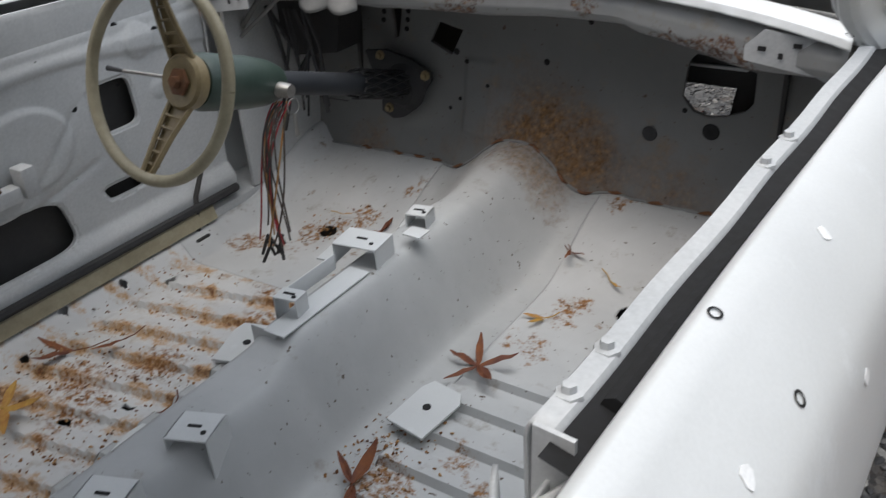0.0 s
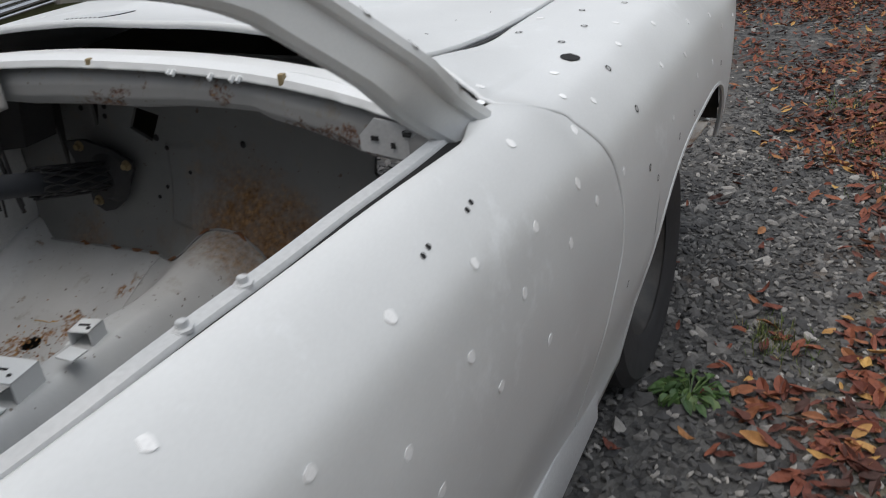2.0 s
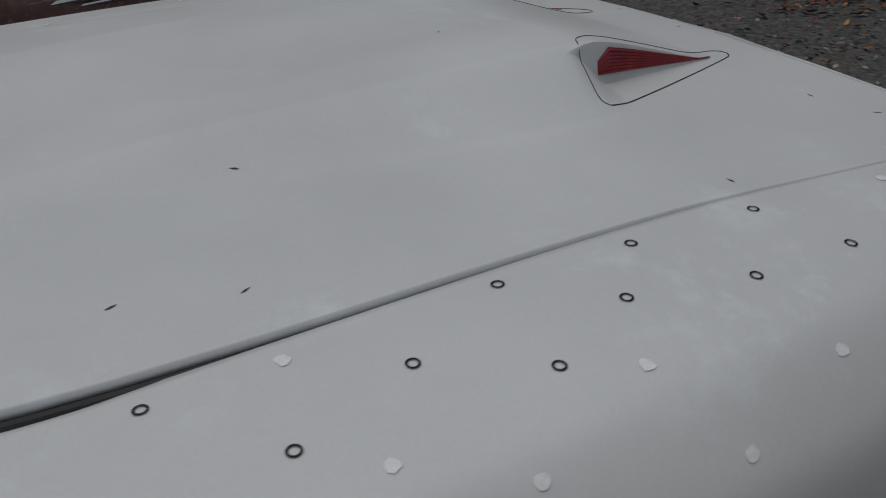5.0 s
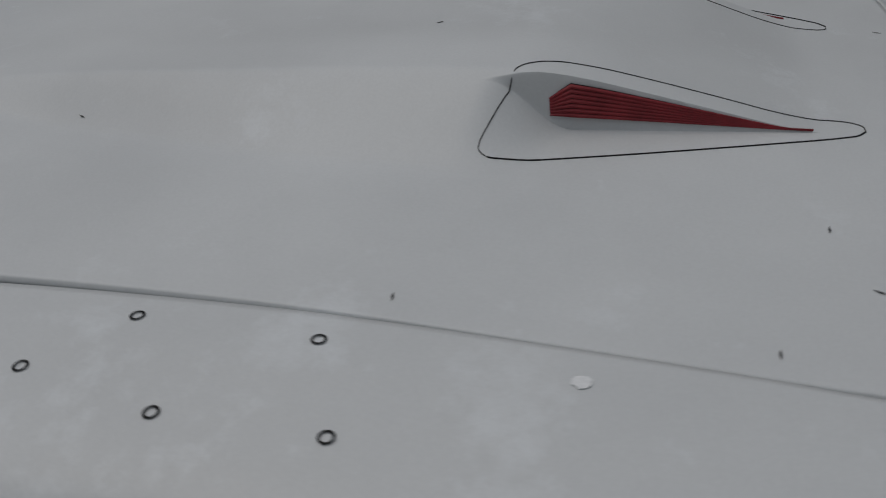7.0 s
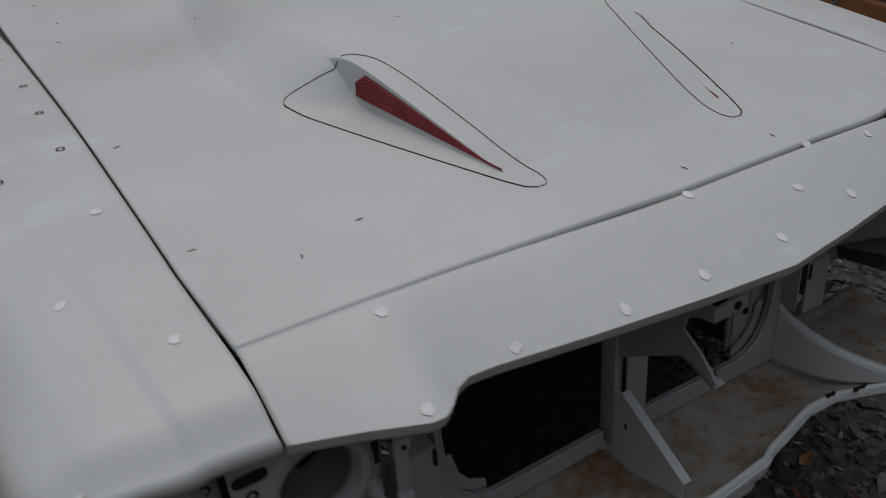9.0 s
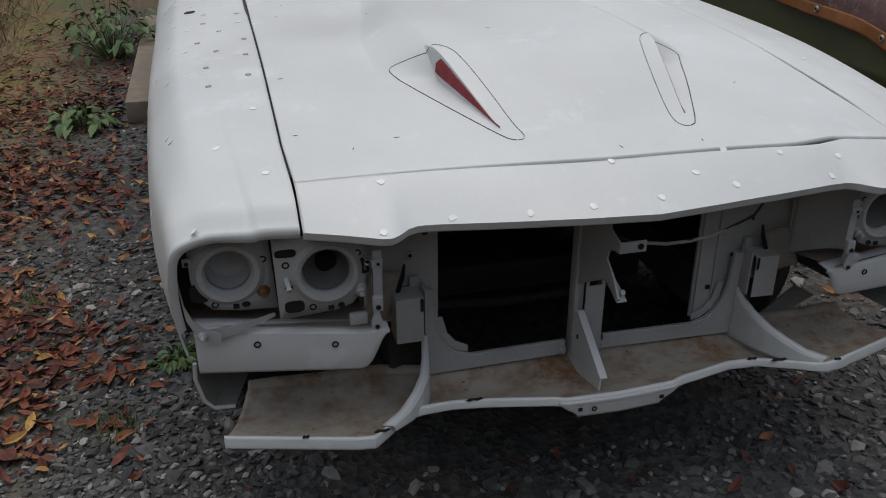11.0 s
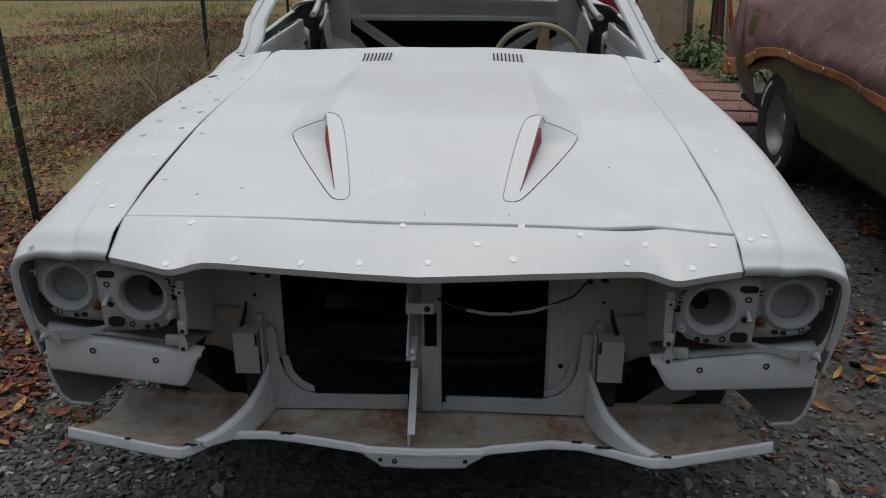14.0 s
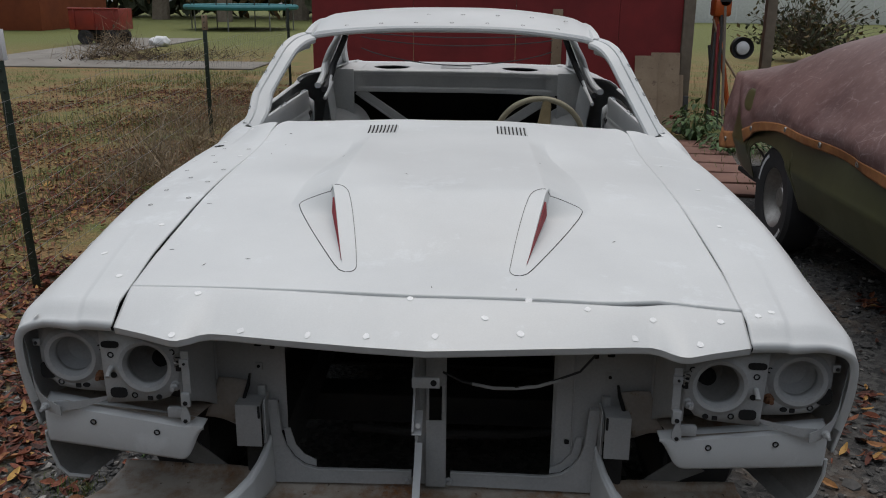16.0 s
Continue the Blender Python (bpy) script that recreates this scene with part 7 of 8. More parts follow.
def verge_spot(rg):
    y = rg.uniform(-4.8, -0.5)
    x = -1.25 - 0.18 * (y + 1.2) + rg.normal() * 0.28
    if noise.noise(Vector((x * 1.7, y * 1.7, 2.0))) + 0.2 * rg.normal() < -0.05 or (x > -0.95 and y > -1.2):
        return None
    return (x, y, 0.012)


scatter("fallen_leaves", leaf_shapes(6), 3000, verge_spot, lambda g: g.uniform(0.02, 0.06), M_LITTER, 51, "band of russet leaves along the edge of the drive", "leaves", 0.5)
scatter("grass", blade_shapes(), 900, verge_spot, lambda g: g.uniform(0.015, 0.04), M_GRASS, 52, "short green grass among the leaves at the drive's edge", "grass", 0.5)


def stray_spot(rg):
    x, y = rg.uniform(-2.0, 2.2), rg.uniform(-3, 3)
    return None if under_car(x, y) else (x, y, 0.010)


scatter("fallen_leaves", leaf_shapes(4), 650, stray_spot, lambda g: g.uniform(0.02, 0.065), M_LITTER, 6, "stray brown leaves on the gravel", "leaves", 0.5)


def thin_shapes(n, seed):
    """Stalks: blades drawn thin."""
    return [(v * np.array((0.3, 1.0, 1.0)), f) for v, f in blade_shapes(n, seed)]


TUFTS = ((-1.16, 0.67, 0.07), (-1.2, 0.72, 0.09), (-1.45, -0.4, 0.12), (-1.35, -0.75, 0.12), (-1.7, 0.3, 0.1), (-1.25, -1.3, 0.15), (1.6, 1.9, 0.12), (1.85, 3.2, 0.2), (-1.5, 1.5, 0.1))


def tuft_spot(rg):
    x, y, r = TUFTS[rg.randint(len(TUFTS))]
    return (x + rg.normal() * r * 0.5, y + rg.normal() * r * 0.5, 0)


scatter("grass", blade_shapes(), 1500, tuft_spot, lambda g: g.uniform(0.02, 0.05), M_GRASS, 8, "small tufts of green grass in the gravel", "grass", 0.5)


def lawn_spot(rg):
    x, y = -2.7 - abs(rg.normal()) * 3.2, rg.uniform(1.5, 15)
    if noise.noise(Vector((x * 0.55, y * 0.55, 1.0))) < -0.02:
        return None
    return (x, y, 0)


scatter("grass", blade_shapes(), 15000, lawn_spot, lambda g: g.uniform(0.04, 0.10), M_GRASS, 9, "patchy autumn lawn grass beyond the fence", "grass", 0.5)


def lawn_litter_spot(rg):
    x, y = -2.5 - abs(rg.normal()) * 2.2, rg.uniform(0.5, 13)
    return None if noise.noise(Vector((x * 0.7, y * 0.7, 4.0))) < -0.25 else (x, y, 0.012)


scatter("fallen_leaves", leaf_shapes(9), 13000, lawn_litter_spot, lambda g: g.uniform(0.025, 0.065), M_LAWN_LITTER, 41, "russet and tan leaves scattered over the lawn", "leaves", 0.6)


def back_lawn_spot(rg):
    x, y = rg.uniform(2.2, 9), rg.uniform(5.0, 18)
    return (x, y, 0)


scatter("grass", blade_shapes(), 5000, back_lawn_spot, lambda g: g.uniform(0.05, 0.11), M_GRASS, 10, "bright green lawn behind the barn corner", "grass", 0.5)


def straw_spot(rg):
    k = rg.randint(3)
    c = ((-2.75, 6.6, 0.5), (-3.0, 8.2, 0.6), (-2.55, 5.2, 0.35))[k]
    return (c[0] + rg.normal() * c[2] * 0.6, c[1] + rg.normal() * c[2], abs(rg.normal()) * 0.10)


scatter("dry_weeds", thin_shapes(6, 5), 1500, straw_spot, lambda g: g.uniform(0.15, 0.45), M_STRAW, 11, "heap of dry straw-coloured weeds by the fence", "weeds", 1.1)


# weeds: leaves on bent stems
def weed(name, at, r, h, count, seed, label):
    rg = random.Random(seed)
    th = empty(name, label, "plant", at)
    bm = bmesh.new()
    stems = bmesh.new()
    for i in range(count):
        a, d = rg.uniform(0, 6.283), r * rg.random() ** 0.6
        z = h * rg.uniform(0.25, 1.0) * (1 - 0.5 * d / r)
        p = Vector((d * math.cos(a), d * math.sin(a), z))
        add_tube(stems, [(p.x * 0.2, p.y * 0.2, 0), (p.x * 0.7, p.y * 0.7, z * 0.7), tuple(p)], 0.0022, 4)
        ln = rg.uniform(0.5, 1.0) * min(0.09, r * 0.55)
        u = Vector((math.cos(a + rg.uniform(-0.8, 0.8)), math.sin(a + rg.uniform(-0.8, 0.8)), rg.uniform(-0.5, 0.3))).normalized()
        s_ = u.cross(Vector((0, 0, 1))).normalized()
        rows = []
        for k in range(4):
            t = k / 3
            w = ln * 0.32 * math.sin(math.pi * (0.1 + 0.85 * t))
            q = p + u * ln * t + Vector((0, 0, -ln * 0.4 * t * t))
            rows.append([bm.verts.new(q + s_ * w + Vector((0, 0, w * 0.4))), bm.verts.new(q), bm.verts.new(q - s_ * w + Vector((0, 0, w * 0.4)))])
        for a_, b_ in zip(rows, rows[1:]):
            for j in range(2):
                bm.faces.new((a_[j], a_[j + 1], b_[j + 1], b_[j]))
    tagged(part("foliage", bm, M_WEED, th), kind="stuff")
    tagged(part("stalk", stems, M_WEED, th), kind="stuff")


weed("weed", (-1.01, 1.0, 0), 0.075, 0.05, 80, 1, "low green weed growing beside the front tyre")
weed("weed", (-1.52, 5.3, 0), 0.35, 0.55, 150, 2, "leafy green weed beside the car")
weed("weed", (-1.56, 3.6, 0), 0.18, 0.16, 60, 3, "small green weed in the leaf litter")
weed("weed", (2.45, 7.9, 0), 0.32, 0.5, 170, 4, "leafy green plant at the barn corner")
weed("weed", (2.7, 7.2, 0), 0.35, 0.25, 120, 5, "low green plant by the boards")

M_WOOD = varied("weathered_wood", (0.16, 0.13, 0.10), (0.23, 0.19, 0.15), 9, 0.8, 120, 0.4)
M_PLY = varied("old_plywood", (0.24, 0.17, 0.11), (0.31, 0.23, 0.155), 5, 0.7, 90, 0.2, c3=(0.15, 0.10, 0.07))
M_POSTG = varied("dark_green_post_paint", (0.016, 0.03, 0.022), (0.03, 0.045, 0.034), 14, 0.5, 120, 0.2)
M_WHITE = varied("white_paint", (0.72, 0.73, 0.74), (0.62, 0.63, 0.64), 9, 0.5, 100, 0.1)
M_WIRE = varied("galvanised_wire", (0.22, 0.22, 0.22), (0.3, 0.3, 0.3), 30, 0.45, 100, 0, metal=0.6)
M_CONCRETE = varied("worn_concrete", (0.17, 0.155, 0.135), (0.25, 0.235, 0.21), 1.2, 0.9, 40, 0.3, c3=(0.12, 0.09, 0.065))
M_BOARD = varied("red_brown_board", (0.16, 0.075, 0.055), (0.22, 0.12, 0.09), 5, 0.8, 60, 0.2)
M_ORANGE = varied("orange_machine_paint", (0.50, 0.10, 0.015), (0.4, 0.08, 0.015), 20, 0.4, 100, 0.05)
M_CHROME = varied("chrome_trim", (0.6, 0.6, 0.6), (0.5, 0.5, 0.5), 20, 0.15, 100, 0, metal=1.0)
M_CART = varied("red_cart_paint", (0.30, 0.035, 0.02), (0.22, 0.03, 0.02), 3, 0.5, 60, 0.1)
M_SHED = varied("orange_red_siding", (0.26, 0.06, 0.02), (0.2, 0.045, 0.018), 1.5, 0.7, 40, 0.2)


# barn
def thing(name, at, label, category, group=""):
    th = empty(name, label, category, at, group)
    inv = Matrix.Translation([-c for c in at])

    def add(pname, bm, mat, lab="", **kw):
        ob = part(pname, bm, mat, th, lab, **kw)
        ob.matrix_parent_inverse = inv
        return ob

    return th, add


th, add = thing("barn", (0.4, 9.1, 0), "large barn with red painted sheet walls", "barn")
x = -1.93
k = 0
while x < 2.47:
    x1 = min(2.47, x + 1.22)
    add("wall_panel", box((x + 0.002, 9.0, 0.02), (x1 - 0.002, 9.03, 4.6), 0.002), M_BARN, smooth_faces=False)
    x = x1
add("side_wall", box((-1.93, 9.03, 0.02), (-1.90, 14, 4.6), 0.002), M_BARN)
add("side_wall", box((2.45, 9.03, 0.02), (2.48, 14, 4.6), 0.002), M_BARN)
add("corner_post", box((2.472, 8.95, 0), (2.60, 9.10, 4.6), 0.006), M_WOOD, "weathered corner post")
add("roof", prism([(-2.3, 4.55), (0.37, 5.7), (3.05, 4.55), (3.05, 4.65), (0.37, 5.82), (-2.3, 4.65)], 5.6, pose(0, 14.4, 0, 90, 0, 0)), M_WOOD)
add("batten", box((0.94, 8.975, 0.6), (1.06, 8.998, 1.35), 0.003), M_PLY, "pale new board")
for x0, x1, h, lean in ((1.93, 2.2, 0.85, 0.22), (2.12, 2.46, 0.88, 0.18), (2.43, 2.52, 0.62, 0.15)):
    th, add = thing("plywood_board", ((x0 + x1) / 2, 8.9 - lean, 0), "old bare board leaning against the red barn", "board", "boards leaning on the barn")
    add("sheet", box((x0, -0.006, 0), (x1, 0.006, h), 0.002, pose(0, 8.96 - lean, 0, -math.degrees(math.asin(lean / h)) * 0.9, 0, 0)), M_PLY, smooth_faces=False)

# fence of steel posts and wire
POSTS = ((-2.26, 2.62, 1.34, True), (-2.79, 7.55, 1.27, True), (-3.0, 12.6, 1.25, False), (-1.75, -2.5, 1.35, True))
for x, y, h, cap in POSTS:
    lean = -2 if y < 5 else 0
    th, add = thing("fence_post", (x, y, 0), "dark green studded steel fence post with pale tip", "fence post", "posts of the wire fence")
    m = pose(x, y, 0, 0, lean, 0)
    bm = bmesh.new()
    add_box(bm, (-0.022, -0.003, 0), (0.022, 0.003, h), 0.001, m)
    add_box(bm, (-0.003, 0.0, 0), (0.003, 0.032, h), 0.001, m)
    add("shaft", bm, M_POSTG)
    for k in range(int(h / 0.055)):
        add("stud", box((-0.006, -0.010, 0.05 + 0.055 * k), (0.006, -0.003, 0.062 + 0.055 * k), 0.001, m), M_POSTG)
    if cap:
        add("tip", box((-0.026, -0.006, h - 0.14), (0.026, 0.036, h + 0.012), 0.003, m), M_WHITE if y < 5 else M_PLY, "pale painted tip")
for (xa, ya, ha, _), (xb, yb, hb, _) in ((POSTS[0], POSTS[1]), (POSTS[1], POSTS[2]), (POSTS[3], POSTS[0])):
    bm = bmesh.new()
    L = math.hypot(xb - xa, yb - ya)
    for k in range(9):
        z = 0.08 + 0.115 * k
        pts = [(xa + (xb - xa) * i / 10, ya + (yb - ya) * i / 10, z + 0.012 * math.sin(i * 1.9 + k)) for i in range(11)]
        add_tube(bm, pts, 0.0013, 4, False)
    nv = int(L / 0.10)
    for k in range(1, nv):
        f = k / nv
        px, py = xa + (xb - xa) * f, ya + (yb - ya) * f
        add_tube(bm, [(px, py, 0.05), (px + 0.01 * math.sin(k), py, 0.5), (px, py, 1.02)], 0.001, 4, False)
    tagged(part("wire_fence", bm, M_WIRE), "galvanised wire mesh strung between green posts", "fence", kind="stuff")

# timber lying beside the car
th, add = thing("landscape_timber", (-1.24, 4.7, 0), "weathered square timber lying beside the car", "timber")
add("beam", box((-1.32, 3.6, 0.0), (-1.17, 6.2, 0.13), 0.012), M_WOOD)

# boards laid as a path
for k, y in enumerate((5.3, 5.75, 6.2, 6.65, 7.1, 7.5)):
    th, add = thing("path_board", (2.15, y, 0), "worn red-brown board laid on the ground", "board", "boards of the path")
    add("plank", box((-0.30, -0.19, 0.0), (0.30, 0.19, 0.03), 0.006, pose(2.15 + 0.03 * k, y, 0.002, 0, 0, -8 + 5 * math.sin(k * 2))), M_BOARD)

# concrete slab, garden cart, brush pile, trampoline, shed, far hedge
slab = part("slab", box((-13.5, 15.6, 0.0), (-4.4, 17.3, 0.03), 0.01), M_CONCRETE)
tagged(slab, "worn pale concrete slab across the lawn", "slab", kind="structure")
slab2 = part("slab", box((-10.9, 17.3, 0.0), (-8.6, 26, 0.028), 0.01), M_CONCRETE)
tagged(slab2, "pale concrete drive behind the lawn", "slab", kind="structure")

th, add = thing("garden_cart", (-10.4, 22.7, 0), "small red garden cart with black tyres", "cart")
tub = bmesh.new()
for lo, hi in (((-11.15, 22.40, 0.42), (-9.75, 22.44, 0.98)), ((-11.15, 23.30, 0.42), (-9.75, 23.34, 0.98)), ((-11.15, 22.44, 0.42), (-11.11, 23.30, 0.98)), ((-9.79, 22.44, 0.42), (-9.75, 23.30, 0.98)), ((-11.11, 22.44, 0.42), (-9.79, 23.30, 0.46))):
    add_box(tub, lo, hi, 0.008)
add("tub", tub, M_CART)
add("rim", tube([(-11.15, 22.39, 0.98), (-9.75, 22.39, 0.98)], 0.025, 8), M_CART)
for x in (-11.0, -10.45, -9.9):
    add("side_rib", box((x - 0.02, 22.37, 0.44), (x + 0.02, 22.40, 0.97), 0.004), M_CART)
add("chassis", box((-11.0, 22.55, 0.30), (-9.85, 23.2, 0.42), 0.02), M_DARK)
for x, y in ((-10.75, 22.45), (-10.02, 22.45), (-10.75, 23.3), (-10.02, 23.3)):
    tyre = add("tyre", lathe([(0.1, -0.08), (0.19, -0.08), (0.22, 0), (0.19, 0.08), (0.1, 0.08), (0.0, 0.05)], 24, pose(x, y, 0.22, 90, 0, 0)), M_BLACK)


def pile_spot(rg):
    a = rg.normal(size=2)
    return (-7.9 + a[0] * 0.42, 17.6 + a[1] * 0.4, 0.04 + abs(rg.normal()) * 0.30 * math.exp(-a[0] ** 2))


def spread_spot(rg):
    return (-6.6 + rg.normal() * 0.9, 17.6 + rg.normal() * 0.8, 0.04 + abs(rg.normal()) * 0.05)


scatter("brush_pile", thin_shapes(6, 9), 420, pile_spot, lambda g: g.uniform(0.25, 0.70), M_STRAW, 21, "heap of cut branches and dry stalks", "brush pile", 1.3)
scatter("brush_pile", leaf_shapes(9), 260, pile_spot, lambda g: g.uniform(0.06, 0.14), M_ROT, 22, "dark dead leaves heaped with the branches", "brush pile", 1.0)
scatter("brush_pile", thin_shapes(6, 3), 700, spread_spot, lambda g: g.uniform(0.15, 0.45), M_ROT, 23, "low spread of dark cut twigs on the slab", "brush pile", 1.3)
bag = bmesh.new()
bmesh.ops.create_icosphere(bag, subdivisions=3, radius=0.2)
for v in bag.verts:
    v.co = Vector((v.co.x * 1.5, v.co.y, max(-0.12, v.co.z * 0.8))) * (1 + 0.25 * noise.noise(v.co * 9))
ob = part("plastic_bag", bag, M_WHITE)
ob.matrix_basis = pose(-8.66, 22.36, 0.12)
tagged(ob, "crumpled white plastic bag lying on the ground", "bag")

th, add = thing("trampoline", (-9.2, 33.0, 0), "round trampoline with blue rim pad on steel legs", "trampoline")
ring = [(-9.2 + 2.1 * math.cos(2 * math.pi * i / 40), 33 + 2.1 * math.sin(2 * math.pi * i / 40), 0.85) for i in range(41)]
M_TEAL = varied("teal_pad", (0.03, 0.16, 0.18), (0.04, 0.2, 0.22), 6, 0.6, 60, 0.1)
add("rim_pad", tube(ring, 0.10, 8, False), M_TEAL)
add("mat", prism([(2.0 * math.cos(2 * math.pi * i / 32), 2.0 * math.sin(2 * math.pi * i / 32)) for i in range(32)], 0.02, pose(-9.2, 33, 0.84)), M_BLACK)
for k in range(8):
    a = 2 * math.pi * k / 8
    px, py = -9.2 + 2.0 * math.cos(a), 33 + 2.0 * math.sin(a)
    add("leg", tube([(px, py, 0), (px, py, 0.85)], 0.025, 8), M_WIRE)
    add("net_pole", tube([(px, py, 0.85), (px, py, 2.6)], 0.025, 8), M_POSTG)

th, add = thing("shed", (-19, 33, 0), "small orange-red wooden shed with a dark roof", "shed")
add("wall", box((-22.5, 30.2, 0), (-15.8, 36, 3.0), 0.02), M_SHED)
add("roof", prism([(-23.0, 2.95), (-19.1, 4.6), (-15.3, 2.95)], 7, pose(0, 36.5, 0, 90, 0, 0)), M_DARK)

M_HEDGE = island_material("far_foliage", [(0.0, (0.02, 0.03, 0.012)), (0.5, (0.04, 0.05, 0.02)), (0.85, (0.09, 0.07, 0.025)), (1.0, (0.15, 0.09, 0.03))], 0.8, 0)


def hedge_spot(rg):
    return (rg.uniform(-50, 6), 47 + rg.normal() * 2.0, abs(rg.normal()) * 3.5 + 0.2)


scatter("far_trees", leaf_shapes(12), 4500, hedge_spot, lambda g: g.uniform(0.6, 1.5), M_HEDGE, 31, "dark line of trees behind the lawn", "trees", 1.2)
for x, y, r in ((-16, 43, 0.35), (-12.2, 41, 0.3), (-9.2, 44, 0.4), (-5.0, 42, 0.3)):
    th, add = thing("tree", (x, y, 0), "grey-brown tree trunk with autumn leaves at the lawn's end", "tree")
    add("trunk", tube([(x, y, 0), (x + 0.1, y, 2.0), (x - 0.1, y, 5.0), (x, y, 8)], [r * 1.3, r, r * 0.8, r * 0.4], 10), M_WOOD)
    rr = np.random.RandomState(int(x * -10))
    crown = bmesh.new()
    for _ in range(260):
        d = rr.normal(size=3)
        d = d / np.linalg.norm(d) * rr.uniform(0.5, 1.0) ** 0.5
        c = Vector((x + d[0] * 2.6, y + d[1] * 2.6, 8 + d[2] * 2.4))
        u, w = Vector(rr.normal(size=3)).normalized() * 0.35, Vector(rr.normal(size=3)).normalized() * 0.25
        vs = [crown.verts.new(c + u), crown.verts.new(c + w), crown.verts.new(c - u), crown.verts.new(c - w)]
        crown.faces.new(vs)
    tagged(add("crown", crown, M_HEDGE, smooth_faces=False), kind="stuff")

# lean-to posts, tiller, bush, white house behind on the other side
for x, y in ((2.97, 9.3), (3.64, 9.5)):
    th, add = thing("lean_to_post", (x, y, 0), "weathered square wooden post beside the barn", "post", "wooden posts")
    add("post", box((x - 0.06, y - 0.06, 0), (x + 0.06, y + 0.06, 3.4), 0.006), M_WOOD)
th, add = thing("tiller", (3.0, 9.25, 0), "orange garden machine standing on end against the posts", "garden machine")
add("engine", box((2.86, 9.1, 1.28), (3.06, 9.35, 1.48), 0.03, pose(0, 0, 0)), M_ORANGE)
add("tank", tube([(2.98, 9.1, 1.47), (2.98, 9.35, 1.47)], 0.07, 14), M_BLACK)
add("shaft", tube([(2.90, 9.2, 1.3), (3.02, 9.1, 0.7), (3.10, 9.0, 0.2)], 0.03, 8), M_ORANGE)
add("handle", tube([(2.86, 9.15, 1.25), (3.0, 9.0, 0.8), (3.25, 8.9, 0.42)], 0.014, 8), M_PLY)
add("handle", tube([(2.83, 9.1, 0.95), (2.93, 9.0, 0.2)], 0.02, 8), M_DARK)
for x, z in ((3.22, 0.92),):
    add("wheel", lathe([(0.0, 0.03), (0.04, 0.03), (0.045, 0.0), (0.10, 0.0), (0.13, 0.05), (0.13, -0.05), (0.1, -0.05)], 26, pose(x, 9.1, z, 90, 0, 0)), M_BLACK)
    add("wheel_hub", lathe([(0.0, 0.045), (0.03, 0.045), (0.075, 0.03), (0.08, 0.0)], 20, pose(x, 9.08, z, 90, 0, 0)), M_WHITE)
th, add = thing("tool_bundle", (2.92, 8.9, 0), "long-handled tools leaning at the barn corner", "tools")
for k in range(4):
    add("handle", tube([(2.80 + 0.06 * k, 8.75, 0), (2.86 + 0.03 * k, 9.0, 1.1 + 0.1 * k)], 0.016, 8), (M_DARK, M_BARN, M_DARK, M_WOOD)[k])
th, add = thing("splitting_wedge_stand", (2.45, 8.4, 0), "rusty dark jack standing on the ground", "jack")
add("post", box((2.42, 8.38, 0), (2.47, 8.43, 0.42), 0.005), M_DARK)
add("base", box((2.34, 8.3, 0), (2.55, 8.5, 0.04), 0.005), M_DARK)
add("handle", box((2.28, 8.39, 0.16), (2.42, 8.42, 0.2), 0.005), M_BARN)

th, add = thing("bush", (7.8, 19.8, 0), "wiry brown and green shrub with bare twigs", "bush")
rg_ = random.Random(3)
tw = bmesh.new()
lv = bmesh.new()
for k in range(220):
    a, e_ = rg_.uniform(0, 6.283), rg_.uniform(0.2, 1.4)
    r_ = rg_.uniform(0.7, 1.7)
    d = Vector((math.cos(a) * math.cos(e_) * 1.3, math.sin(a) * math.cos(e_), math.sin(e_) * 1.1)) * r_
    p0 = Vector((7.8, 19.8, 0.1))
    add_tube(tw, [p0 + d * 0.2, p0 + d * 0.6 + Vector((0, 0, 0.1)), p0 + d], [0.012, 0.008, 0.003], 4)
    for j in range(7):
        c = p0 + d * rg_.uniform(0.5, 1.05) + Vector((rg_.gauss(0, 0.1), rg_.gauss(0, 0.1), rg_.gauss(0, 0.1)))
        u = Vector((rg_.gauss(0, 1), rg_.gauss(0, 1), rg_.gauss(0, 1))).normalized() * 0.07
        w = Vector((rg_.gauss(0, 1), rg_.gauss(0, 1), rg_.gauss(0, 1))).normalized() * 0.045
        lv.faces.new([lv.verts.new(q) for q in (c + u, c + w, c - u, c - w)])
tagged(add("branchwork", tw, M_WOOD), kind="stuff")
tagged(add("leaves", lv, M_HEDGE, smooth_faces=False), kind="stuff")
th, add = thing("white_house", (14, 47, 0), "long white house wall far behind the lawn", "house")
add("wall", box((6, 46, 0), (40, 52, 3.2), 0.02), M_WHITE)
add("roof", prism([(5.5, 3.1), (40.5, 3.1), (40.5, 5.2), (5.5, 5.2)], 1.0, pose(0, 51, 0, 90, 0, 0)), M_DARK)
for k in range(24):
    add("siding_rib", box((6.4 + 1.4 * k, 45.97, 0.1), (6.46 + 1.4 * k, 46.0, 3.1), 0.0), M_WHITE, smooth_faces=False)


# ---- green car under a tarpaulin ----
gc, add = thing("parked_car", (2.85, 2.5, 0), "olive green sedan half covered by a tarpaulin", "car")
G_AXLES = (3.66, 0.72)


